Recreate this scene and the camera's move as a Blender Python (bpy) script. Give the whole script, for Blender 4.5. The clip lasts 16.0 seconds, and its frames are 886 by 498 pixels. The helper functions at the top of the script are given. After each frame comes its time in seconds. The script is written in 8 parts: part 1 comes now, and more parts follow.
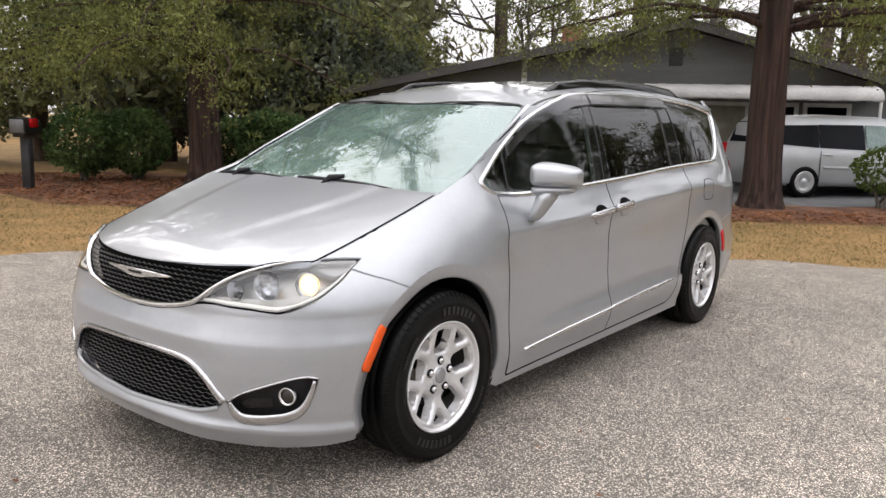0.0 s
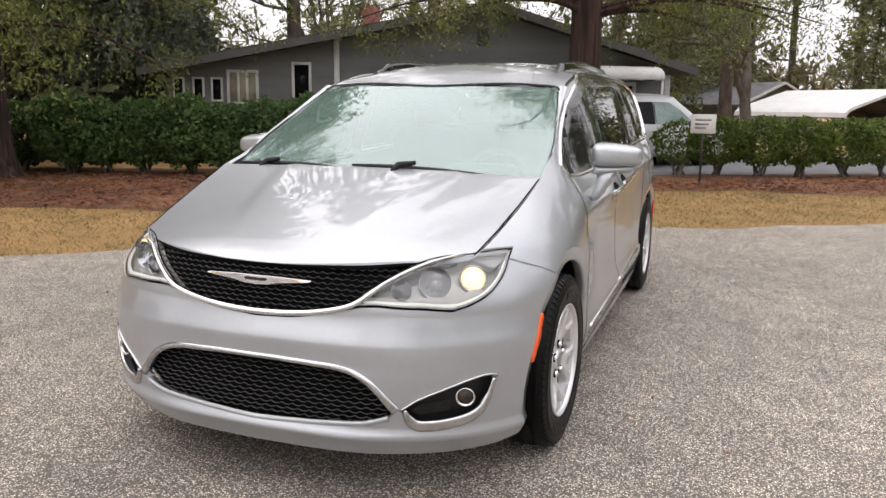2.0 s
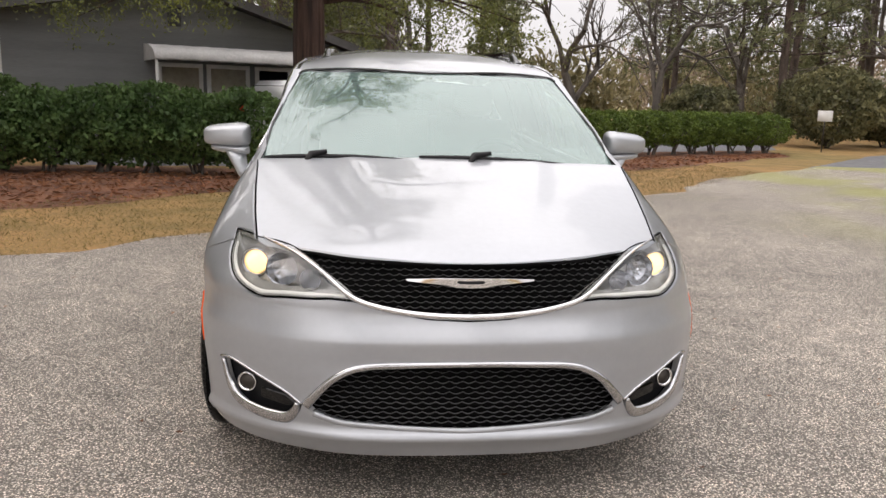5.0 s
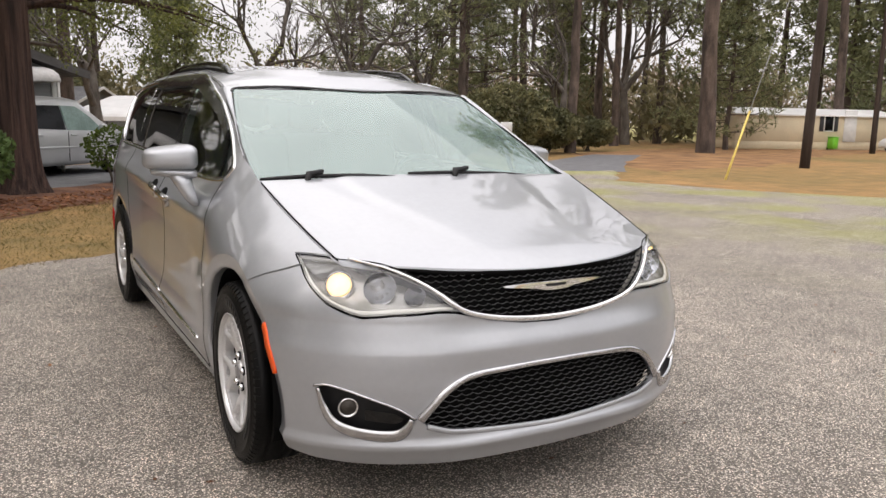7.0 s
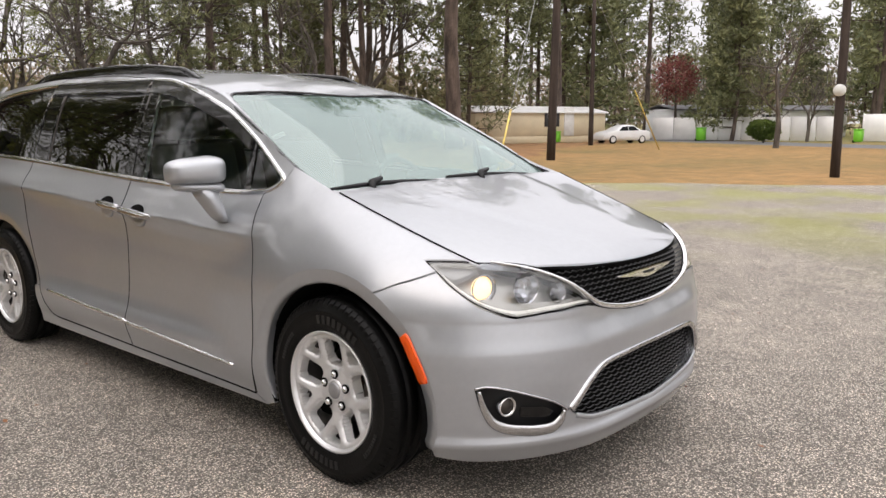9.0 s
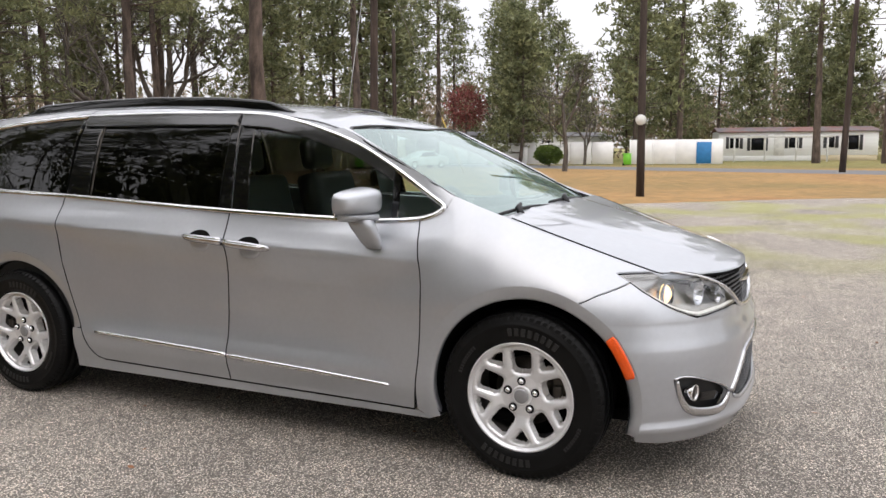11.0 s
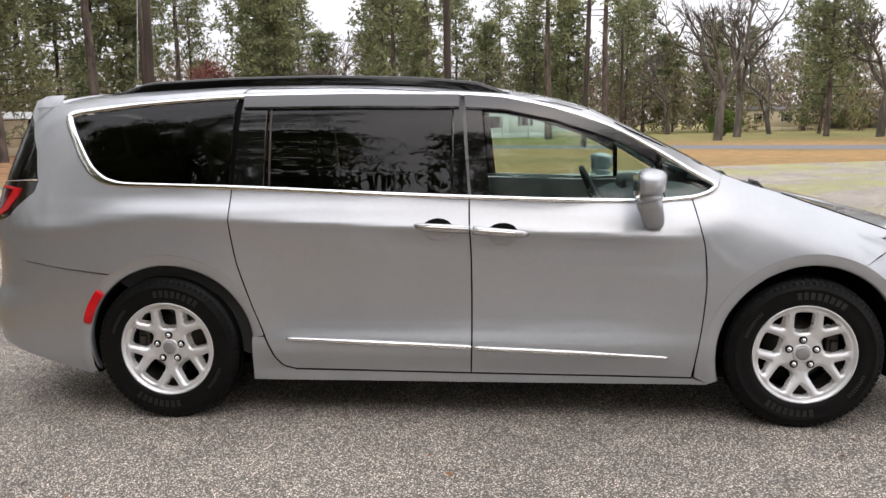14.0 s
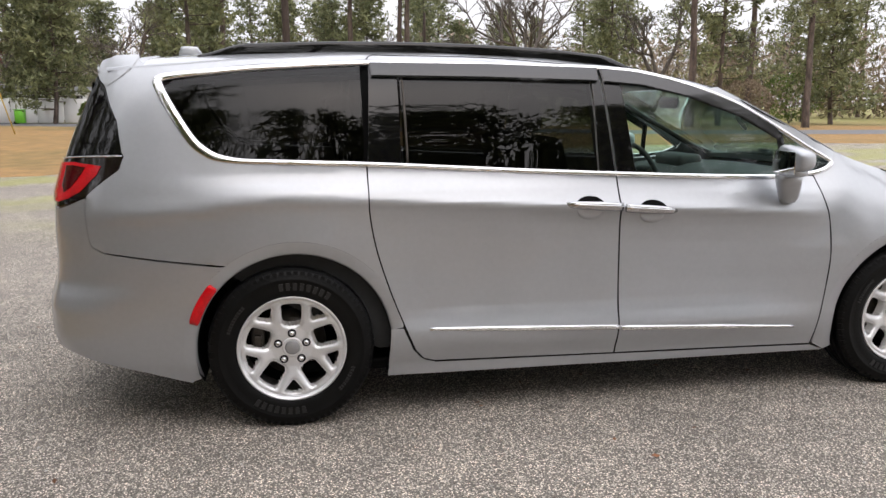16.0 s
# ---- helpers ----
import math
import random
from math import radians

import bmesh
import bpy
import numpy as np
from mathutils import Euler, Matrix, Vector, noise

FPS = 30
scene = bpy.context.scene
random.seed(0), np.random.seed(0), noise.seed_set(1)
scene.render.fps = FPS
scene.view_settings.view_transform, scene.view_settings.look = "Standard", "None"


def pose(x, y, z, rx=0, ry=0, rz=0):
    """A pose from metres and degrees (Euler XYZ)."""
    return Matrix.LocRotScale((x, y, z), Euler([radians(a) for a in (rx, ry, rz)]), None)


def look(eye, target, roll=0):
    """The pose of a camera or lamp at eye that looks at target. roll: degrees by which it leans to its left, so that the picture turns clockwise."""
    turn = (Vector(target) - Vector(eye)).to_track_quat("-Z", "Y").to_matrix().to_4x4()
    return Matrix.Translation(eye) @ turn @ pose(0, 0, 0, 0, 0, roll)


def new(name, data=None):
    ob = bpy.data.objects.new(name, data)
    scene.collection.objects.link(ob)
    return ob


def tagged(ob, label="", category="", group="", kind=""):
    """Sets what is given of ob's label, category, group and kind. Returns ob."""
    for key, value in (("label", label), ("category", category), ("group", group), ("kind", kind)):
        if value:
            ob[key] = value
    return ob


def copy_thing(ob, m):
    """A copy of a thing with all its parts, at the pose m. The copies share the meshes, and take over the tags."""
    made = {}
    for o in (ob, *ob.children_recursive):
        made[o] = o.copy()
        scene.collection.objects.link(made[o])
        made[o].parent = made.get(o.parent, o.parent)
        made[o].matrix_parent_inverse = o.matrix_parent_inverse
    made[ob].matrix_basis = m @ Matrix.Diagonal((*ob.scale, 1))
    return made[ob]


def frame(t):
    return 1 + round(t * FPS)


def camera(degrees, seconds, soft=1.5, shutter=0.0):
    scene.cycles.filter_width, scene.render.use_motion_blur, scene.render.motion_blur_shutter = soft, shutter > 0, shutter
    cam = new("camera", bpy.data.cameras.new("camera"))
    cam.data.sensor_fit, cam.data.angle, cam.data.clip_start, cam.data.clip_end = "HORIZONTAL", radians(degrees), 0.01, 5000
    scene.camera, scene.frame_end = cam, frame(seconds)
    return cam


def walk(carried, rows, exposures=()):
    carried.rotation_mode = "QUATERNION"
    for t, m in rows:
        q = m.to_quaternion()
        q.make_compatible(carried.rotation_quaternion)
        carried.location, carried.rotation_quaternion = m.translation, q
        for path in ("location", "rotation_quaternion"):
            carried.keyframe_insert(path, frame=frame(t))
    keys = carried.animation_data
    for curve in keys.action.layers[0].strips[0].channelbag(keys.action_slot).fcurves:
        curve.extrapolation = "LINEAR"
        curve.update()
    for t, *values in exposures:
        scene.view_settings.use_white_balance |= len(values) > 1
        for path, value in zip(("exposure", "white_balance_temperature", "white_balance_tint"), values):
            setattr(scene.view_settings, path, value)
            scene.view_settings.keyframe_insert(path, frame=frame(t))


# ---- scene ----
# exposure in stops, white balance in kelvin and tint
EXPOSURES = [(0, 1.20, 6430, 14), (3, 1.05, 6540, 15), (5.5, 0.97, 6620, 15), (8, 0.98, 6620, 15), (11, 1.09, 6330, 14), (16, 1.10, 6280, 14)]
cam = camera(59.5, 16.0)

PATH = [
    (0, (2.849, -4.035, 1.417), (1.643, -2.472, 1.094), 1.4),
    (0.5, (2.544, -4.266, 1.402), (1.448, -2.624, 1.082), 1.2),
    (1, (2.247, -4.416, 1.393), (1.274, -2.7, 1.067), 0.9),
    (1.5, (1.903, -4.494, 1.413), (1.067, -2.709, 1.071), 0.7),
    (2, (1.565, -4.659, 1.407), (0.877, -2.816, 1.044), 0.7),
    (2.5, (1.23, -4.719, 1.387), (0.699, -2.828, 1.009), 0.8),
    (3, (0.911, -4.719, 1.408), (0.527, -2.795, 1.02), 0.7),
    (3.2, (0.783, -4.736, 1.382), (0.454, -2.802, 0.993), 0.8),
    (5.3, (-0.579, -4.816, 1.378), (-0.244, -2.88, 1.003), 1.5),
    (5.5, (-0.723, -4.794, 1.361), (-0.303, -2.874, 0.988), 1.4),
    (6, (-1.057, -4.723, 1.37), (-0.436, -2.855, 1.016), 1.4),
    (6.5, (-1.439, -4.689, 1.377), (-0.622, -2.894, 1.039), 1.3),
    (7, (-1.721, -4.536, 1.366), (-0.735, -2.826, 1.041), 1.0),
    (7.5, (-2.015, -4.347, 1.362), (-0.881, -2.731, 1.04), 0.8),
    (8, (-2.338, -4.18, 1.367), (-1.075, -2.663, 1.045), 0.9),
    (8.2, (-2.431, -4.096, 1.356), (-1.119, -2.621, 1.032), 0.7),
    (10.3, (-3.592, -2.992, 1.403), (-1.866, -2.021, 1.122), -0.7),
    (10.5, (-3.72, -2.873, 1.398), (-1.97, -1.943, 1.124), -0.6),
    (11, (-3.964, -2.58, 1.409), (-2.163, -1.75, 1.152), -0.5),
    (11.5, (-4.119, -2.18, 1.447), (-2.272, -1.452, 1.203), -0.6),
    (12, (-4.36, -1.79, 1.453), (-2.472, -1.176, 1.215), -0.8),
    (12.5, (-4.471, -1.403, 1.45), (-2.549, -0.907, 1.206), -1.1),
    (13, (-4.527, -0.99, 1.464), (-2.582, -0.607, 1.2), -1.2),
    (13.5, (-4.641, -0.578, 1.48), (-2.682, -0.304, 1.187), -1.1),
    (14, (-4.587, -0.165, 1.455), (-2.619, 0.005, 1.137), -0.9),
    (14.5, (-4.568, 0.246, 1.465), (-2.597, 0.3, 1.128), -0.7),
    (15, (-4.57, 0.656, 1.498), (-2.602, 0.583, 1.145), -0.3),
    (15.5, (-4.393, 1.081, 1.432), (-2.437, 0.857, 1.085), -0.0),
    (16, (-4.302, 1.51, 1.422), (-2.371, 1.141, 1.057), 0.2),
]
walk(cam, [(t, look(eye, target, roll)) for t, eye, target, roll in PATH], EXPOSURES)

# ---- world and light ----
SUN_ELEV, SUN_TURN = radians(48), radians(262)
world = bpy.data.worlds.new("overcast_sky")
scene.world = world
world.use_nodes = True
wn, wl = world.node_tree.nodes, world.node_tree.links
wn.clear()
sky = wn.new("ShaderNodeTexSky")
sky.sky_type, sky.sun_disc, sky.sun_elevation, sky.sun_rotation = "NISHITA", False, SUN_ELEV, SUN_TURN
sky.air_density, sky.dust_density, sky.ozone_density = 1.0, 6.0, 1.0
tame = wn.new("ShaderNodeVectorMath")
tame.operation = "SCALE"
tame.inputs["Scale"].default_value = 0.10
wl.new(sky.outputs[0], tame.inputs[0])
coord = wn.new("ShaderNodeTexCoord")
puff = wn.new("ShaderNodeTexNoise")
puff.inputs["Scale"].default_value, puff.inputs["Detail"].default_value = 3.0, 5.0
wl.new(coord.outputs["Generated"], puff.inputs["Vector"])
cloud = wn.new("ShaderNodeValToRGB")
cloud.color_ramp.elements[0].position, cloud.color_ramp.elements[0].color = 0.3, (0.78, 0.78, 0.79, 1)
cloud.color_ramp.elements[1].position, cloud.color_ramp.elements[1].color = 0.7, (1.0, 0.99, 0.98, 1)
wl.new(puff.outputs[0], cloud.inputs[0])
cover = wn.new("ShaderNodeMixRGB")
cover.inputs[0].default_value = 0.85
wl.new(tame.outputs[0], cover.inputs[1])
wl.new(cloud.outputs[0], cover.inputs[2])
back = wn.new("ShaderNodeBackground")
back.inputs["Strength"].default_value = 1.62
# a thin overcast is about twice as bright overhead as at the horizon
height = wn.new("ShaderNodeSeparateXYZ")
wl.new(coord.outputs["Generated"], height.inputs[0])
rise = wn.new("ShaderNodeMapRange")
rise.inputs["To Min"].default_value, rise.inputs["To Max"].default_value = 0.34, 0.72
wl.new(height.outputs[2], rise.inputs["Value"])
dome = wn.new("ShaderNodeVectorMath")
dome.operation = "SCALE"
wl.new(cover.outputs[0], dome.inputs[0])
wl.new(rise.outputs[0], dome.inputs["Scale"])
wl.new(dome.outputs[0], back.inputs["Color"])
wl.new(back.outputs[0], wn.new("ShaderNodeOutputWorld").inputs["Surface"])
sun_data = bpy.data.lights.new("sun", "SUN")
sun_data.energy, sun_data.angle, sun_data.color = 0.9, radians(165), (1, 0.97, 0.92)
sun = new("sun", sun_data)
sun.matrix_basis = look((0, 0, 40), (math.sin(SUN_TURN) * -40 * math.cos(SUN_ELEV), math.cos(SUN_TURN) * -40 * math.cos(SUN_ELEV), 40 - 40 * math.sin(SUN_ELEV)))

# ---- materials ----


def shade(name, base, rough=0.6, metal=0.0, vary=0.0, scale=8.0, bump=0.0, bump_scale=60.0, coat=0.0, second=None, spec=0.5, per_object=0.0, per_island=0.0, stretch=None, bump_dist=0.01):
    """A principled material with colour that varies at two scales, and fine relief."""
    m = bpy.data.materials.new(name)
    m.use_nodes = True
    n, l = m.node_tree.nodes, m.node_tree.links
    p = n["Principled BSDF"]
    p.inputs["Roughness"].default_value, p.inputs["Metallic"].default_value = rough, metal
    p.inputs["Coat Weight"].default_value, p.inputs["Coat Roughness"].default_value = coat, 0.02
    p.inputs["Specular IOR Level"].default_value = spec
    tc = n.new("ShaderNodeTexCoord")
    vec = tc.outputs["Object"]
    if stretch:
        mp = n.new("ShaderNodeMapping")
        mp.inputs["Scale"].default_value = stretch
        l.new(vec, mp.inputs["Vector"])
        vec = mp.outputs[0]
    big = n.new("ShaderNodeTexNoise")
    big.inputs["Scale"].default_value, big.inputs["Detail"].default_value = scale, 6
    l.new(vec, big.inputs["Vector"])
    ramp = n.new("ShaderNodeValToRGB")
    dark = tuple(c * (1 - vary) for c in base)
    light = second or tuple(min(1, c * (1 + vary)) for c in base)
    ramp.color_ramp.elements[0].position, ramp.color_ramp.elements[0].color = 0.32, (*dark, 1)
    ramp.color_ramp.elements[1].position, ramp.color_ramp.elements[1].color = 0.68, (*light, 1)
    l.new(big.outputs[0], ramp.inputs[0])
    out = ramp.outputs[0]
    if vary > 0:
        fine = n.new("ShaderNodeTexNoise")
        fine.inputs["Scale"].default_value, fine.inputs["Detail"].default_value = scale * 14, 3
        l.new(vec, fine.inputs["Vector"])
        mul = n.new("ShaderNodeMixRGB")
        mul.blend_type, mul.inputs[0].default_value = "OVERLAY", min(0.6, vary * 1.5)
        l.new(out, mul.inputs[1])
        l.new(fine.outputs[0], mul.inputs[2])
        out = mul.outputs[0]
    for amount, kind in ((per_object, "object"), (per_island, "island")):
        if amount:
            src = n.new("ShaderNodeObjectInfo").outputs["Random"] if kind == "object" else n.new("ShaderNodeNewGeometry").outputs["Random Per Island"]
            mr = n.new("ShaderNodeMapRange")
            mr.inputs["To Min"].default_value, mr.inputs["To Max"].default_value = 1 - amount, 1 + amount
            l.new(src, mr.inputs["Value"])
            hs = n.new("ShaderNodeHueSaturation")
            l.new(mr.outputs[0], hs.inputs["Value"])
            l.new(out, hs.inputs["Color"])
            out = hs.outputs[0]
    l.new(out, p.inputs["Base Color"])
    if bump:
        bn = n.new("ShaderNodeTexNoise")
        bn.inputs["Scale"].default_value, bn.inputs["Detail"].default_value = bump_scale, 5
        l.new(vec, bn.inputs["Vector"])
        bp = n.new("ShaderNodeBump")
        bp.inputs["Strength"].default_value, bp.inputs["Distance"].default_value = bump, bump_dist
        l.new(bn.outputs[0], bp.inputs["Height"])
        l.new(bp.outputs[0], p.inputs["Normal"])
    return m


def glass(name, tint, haze=0.0, haze_colour=(0.7, 0.75, 0.74), drops=0.0, ior=1.7, gloss=(1, 1, 1)):
    """A pane: clear tinted glass with a true reflection; haze is a diffuse colour painted for the pale sky mirrored in
    it.
    """
    m = bpy.data.materials.new(name)
    m.use_nodes = True
    n, l = m.node_tree.nodes, m.node_tree.links
    n.clear()
    clear = n.new("ShaderNodeBsdfTransparent")
    clear.inputs[0].default_value = (*tint, 1)
    shine = n.new("ShaderNodeBsdfGlossy")
    shine.inputs["Roughness"].default_value = 0.01
    shine.inputs["Color"].default_value = (*gloss, 1)
    weight = n.new("ShaderNodeLayerWeight")
    weight.inputs["Blend"].default_value = 0.5
    steep = n.new("ShaderNodeMath")
    steep.operation, steep.inputs[1].default_value = "POWER", 4.6
    l.new(weight.outputs["Facing"], steep.inputs[0])
    fres = n.new("ShaderNodeMapRange")
    fres.inputs["To Min"].default_value = ((ior - 1) / (ior + 1)) ** 2
    l.new(steep.outputs[0], fres.inputs["Value"])
    body_sh = clear.outputs[0]
    if haze:
        sky_veil = n.new("ShaderNodeBsdfDiffuse")
        sky_veil.inputs["Color"].default_value = (*haze_colour, 1)
        mx = n.new("ShaderNodeMixShader")
        tc = n.new("ShaderNodeTexCoord")
        nz = n.new("ShaderNodeTexNoise")
        nz.inputs["Scale"].default_value, nz.inputs["Detail"].default_value = 3.0, 6
        l.new(tc.outputs["Object"], nz.inputs["Vector"])
        mr = n.new("ShaderNodeMapRange")
        mr.inputs["To Min"].default_value, mr.inputs["To Max"].default_value = haze * 0.6, haze * 1.4
        l.new(nz.outputs[0], mr.inputs["Value"])
        l.new(mr.outputs[0], mx.inputs[0])
        l.new(body_sh, mx.inputs[1])
        l.new(sky_veil.outputs[0], mx.inputs[2])
        body_sh = mx.outputs[0]
    if drops:
        tc = n.new("ShaderNodeTexCoord")
        vo = n.new("ShaderNodeTexVoronoi")
        vo.inputs["Scale"].default_value, vo.inputs["Randomness"].default_value = 130.0, 1.0
        l.new(tc.outputs["Object"], vo.inputs["Vector"])
        cr = n.new("ShaderNodeMapRange")
        cr.inputs["From Min"].default_value, cr.inputs["From Max"].default_value = 0.0, 0.35
        cr.inputs["To Min"].default_value, cr.inputs["To Max"].default_value = 1.0, 0.0
        l.new(vo.outputs["Distance"], cr.inputs["Value"])
        bp = n.new("ShaderNodeBump")
        bp.inputs["Strength"].default_value, bp.inputs["Distance"].default_value = drops, 0.002
        l.new(cr.outputs[0], bp.inputs["Height"])
        l.new(bp.outputs[0], shine.inputs["Normal"])
    mix = n.new("ShaderNodeMixShader")
    l.new(fres.outputs[0], mix.inputs[0])
    l.new(body_sh, mix.inputs[1])
    l.new(shine.outputs[0], mix.inputs[2])
    l.new(mix.outputs[0], n.new("ShaderNodeOutputMaterial").inputs["Surface"])
    return m


PAINT = shade("silver_paint", (0.415, 0.430, 0.452), 0.41, 0.64, 0.03, 3.0, 0.015, 900.0, coat=1.0)
CHROME = shade("chrome", (0.82, 0.82, 0.83), 0.06, 1.0, 0.02, 5.0)
ALLOY = shade("silver_alloy", (0.72, 0.72, 0.73), 0.30, 0.5, 0.05, 12.0, coat=0.5)
SATIN = shade("satin_chrome", (0.52, 0.52, 0.53), 0.14, 1.0, 0.04, 8.0)
BLACK = shade("black_plastic", (0.010, 0.010, 0.011), 0.45, 0, 0.15, 20, 0.05, 300, spec=0.3)
GLOSS = shade("gloss_black", (0.003, 0.003, 0.0035), 0.03, 0, 0.1, 10, spec=0.45)
RUBBER = shade("tyre_rubber", (0.005, 0.005, 0.005), 0.42, 0, 0.25, 14, 0.12, 90, spec=0.14)
DARK = shade("dark_recess", (0.003, 0.003, 0.003), 0.8, 0, 0.2, 9, spec=0.08)
STEEL = shade("brake_steel", (0.07, 0.062, 0.055), 0.45, 0.8, 0.25, 25, 0.1, 120)
RUST = shade("rusty_hub", (0.10, 0.05, 0.03), 0.8, 0.2, 0.4, 30)
AMBER = shade("amber_lens", (0.85, 0.10, 0.004), 0.25, 0, 0.05, 40, 0.3, 500, coat=0.2)
RED = shade("red_lens", (0.55, 0.003, 0.008), 0.16, 0, 0.3, 9, 0.2, 450, coat=0.4, spec=0.3)
RED_DEEP = shade("deep_red_lens", (0.06, 0.002, 0.004), 0.08, 0, 0.2, 12, coat=0.8)
RED_DARK = shade("dark_red_lens", (0.006, 0.002, 0.003), 0.1, 0, 0.1, 30, coat=1.0)
VISOR = shade("smoked_visor", (0.012, 0.012, 0.013), 0.16, 0, 0.1, 6, coat=0.6)
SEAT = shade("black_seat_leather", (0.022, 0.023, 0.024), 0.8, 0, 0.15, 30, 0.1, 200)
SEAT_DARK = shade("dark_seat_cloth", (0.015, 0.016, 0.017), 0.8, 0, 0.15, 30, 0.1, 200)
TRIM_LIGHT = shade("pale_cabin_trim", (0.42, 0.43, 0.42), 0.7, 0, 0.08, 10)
DASH = shade("dashboard_plastic", (0.06, 0.065, 0.068), 0.55, 0, 0.12, 20, 0.05, 300)
REFLECT = shade("lamp_reflector", (0.5, 0.5, 0.51), 0.12, 1.0, 0.05, 30)
# the windscreen's haze colour paints the pale green of the mirrored sky
WSHIELD = glass("windscreen_glass", (0.42, 0.52, 0.48), haze=0.19, haze_colour=(0.47, 0.71, 0.645), drops=0.006, ior=2.45, gloss=(.92, 1, .98))
CLEAR = glass("clear_side_glass", (0.70, 0.84, 0.78), ior=1.45)
PRIVACY = glass("privacy_glass", (0.05, 0.052, 0.053), ior=1.38)
LENS = glass("lamp_lens", (0.86, 0.88, 0.9))


def glow(name, colour, strength):
    m = bpy.data.materials.new(name)
    m.use_nodes = True
    p = m.node_tree.nodes["Principled BSDF"]
    p.inputs["Base Color"].default_value = (*colour, 1)
    p.inputs["Emission Color"].default_value = (*colour, 1)
    p.inputs["Emission Strength"].default_value = strength
    return m


LAMP_ON = glow("lit_headlamp", (1.0, 0.64, 0.24), 1.45)
LAMP_STRIP = glow("lit_running_strip", (0.62, 0.60, 0.54), 0.22)

# ---- mesh helpers ----


def mesh_of(name, verts, faces, material=None, smooth=True, normals=None):
    me = bpy.data.meshes.new(name)
    me.from_pydata([tuple(map(float, v)) for v in verts], [], [tuple(map(int, f)) for f in faces])
    if material:
        me.materials.append(material)
    me.polygons.foreach_set("use_smooth", [smooth] * len(me.polygons))
    if normals is not None:
        me.normals_split_custom_set_from_vertices([tuple(map(float, v)) for v in normals])
    me.update()
    return me


def part(name, data, material, parent, label=""):
    """Links a bmesh or mesh as one object under a thing or a part."""
    if isinstance(data, bmesh.types.BMesh):
        me = bpy.data.meshes.new(name)
        data.to_mesh(me)
        data.free()
        me.polygons.foreach_set("use_smooth", [True] * len(me.polygons))
        data = me
    if material and not data.materials:
        data.materials.append(material)
    ob = new(name, data)
    if parent:
        ob.parent = parent
    return tagged(ob, label) if label else ob


def thing(name, label, category, group="", kind="", m=None):
    ob = new(name)
    if m is not None:
        ob.matrix_basis = m
    return tagged(ob, label, category, group, kind)


def block(bm, size, at=(0, 0, 0), bevel=0.0, turn=None, seg=2):
    """A bevelled box added to bm."""
    m = Matrix.Translation(at) @ (turn or Matrix()) @ Matrix.Diagonal((*size, 1))
    got = bmesh.ops.create_cube(bm, size=1, matrix=m)
    if bevel:
        edges = list({e for v in got["verts"] for e in v.link_edges})
        bmesh.ops.bevel(bm, geom=edges, offset=bevel, segments=seg, affect="EDGES", profile=0.6)
    return bm


def lathe(profile, seg=48, axis="x", closed=False):
    """Vertices and faces of a turned shape; profile rows (along, radius)."""
    verts, faces = [], []
    k = len(profile)
    for i in range(seg):
        a = 2 * math.pi * i / seg
        for h, r in profile:
            c, s = r * math.cos(a), r * math.sin(a)
            verts.append((h, c, s) if axis == "x" else (c, s, h))
    for i in range(seg):
        j = (i + 1) % seg
        for n in range(k if closed else k - 1):
            m = (n + 1) % k
            faces.append((i * k + n, i * k + m, j * k + m, j * k + n))
    return verts, faces


def tube(path, radii, seg=8, cap=True):
    """Vertices and faces of a round bar along a path."""
    p = [Vector(v) for v in path]
    radii = radii if isinstance(radii, (list, tuple)) else [radii] * len(p)
    verts, faces = [], []
    side = None
    for i, v in enumerate(p):
        d = (p[min(i + 1, len(p) - 1)] - p[max(i - 1, 0)]).normalized()
        if side is None:
            side = d.orthogonal().normalized()
        side = (side - d * side.dot(d)).normalized()
        up = d.cross(side)
        for s in range(seg):
            a = 2 * math.pi * s / seg
            verts.append(v + (side * math.cos(a) + up * math.sin(a)) * radii[i])
    for i in range(len(p) - 1):
        for s in range(seg):
            t = (s + 1) % seg
            faces.append((i * seg + s, i * seg + t, (i + 1) * seg + t, (i + 1) * seg + s))
    if cap:
        faces.append(tuple(range(seg - 1, -1, -1)))
        faces.append(tuple((len(p) - 1) * seg + s for s in range(seg)))
    return verts, faces


def joined(*pieces):
    """Joins (verts, faces) pairs."""
    verts, faces = [], []
    for v, f in pieces:
        k = len(verts)
        verts += [tuple(q) for q in v]
        faces += [tuple(i + k for i in q) for q in f]
    return verts, faces

# ---- body surface of the minivan: plan contour, inset by height ----
# The van points to -y; x is across. u runs round the plan from the middle of the nose.
CONTOUR = [(0, -2.425), (.25, -2.415), (.45, -2.388), (.62, -2.325), (.76, -2.235), (.87, -2.12), (.935, -2.0), (.968, -1.87),
           (.985, -1.7), (.988, -1.5), (.982, -1.25), (.976, -1.0), (.975, 0), (.975, 1.0), (.98, 1.5), (.97, 1.85),
           (.94, 2.15), (.885, 2.40), (.78, 2.55), (.55, 2.63), (.3, 2.66), (0, 2.67)]


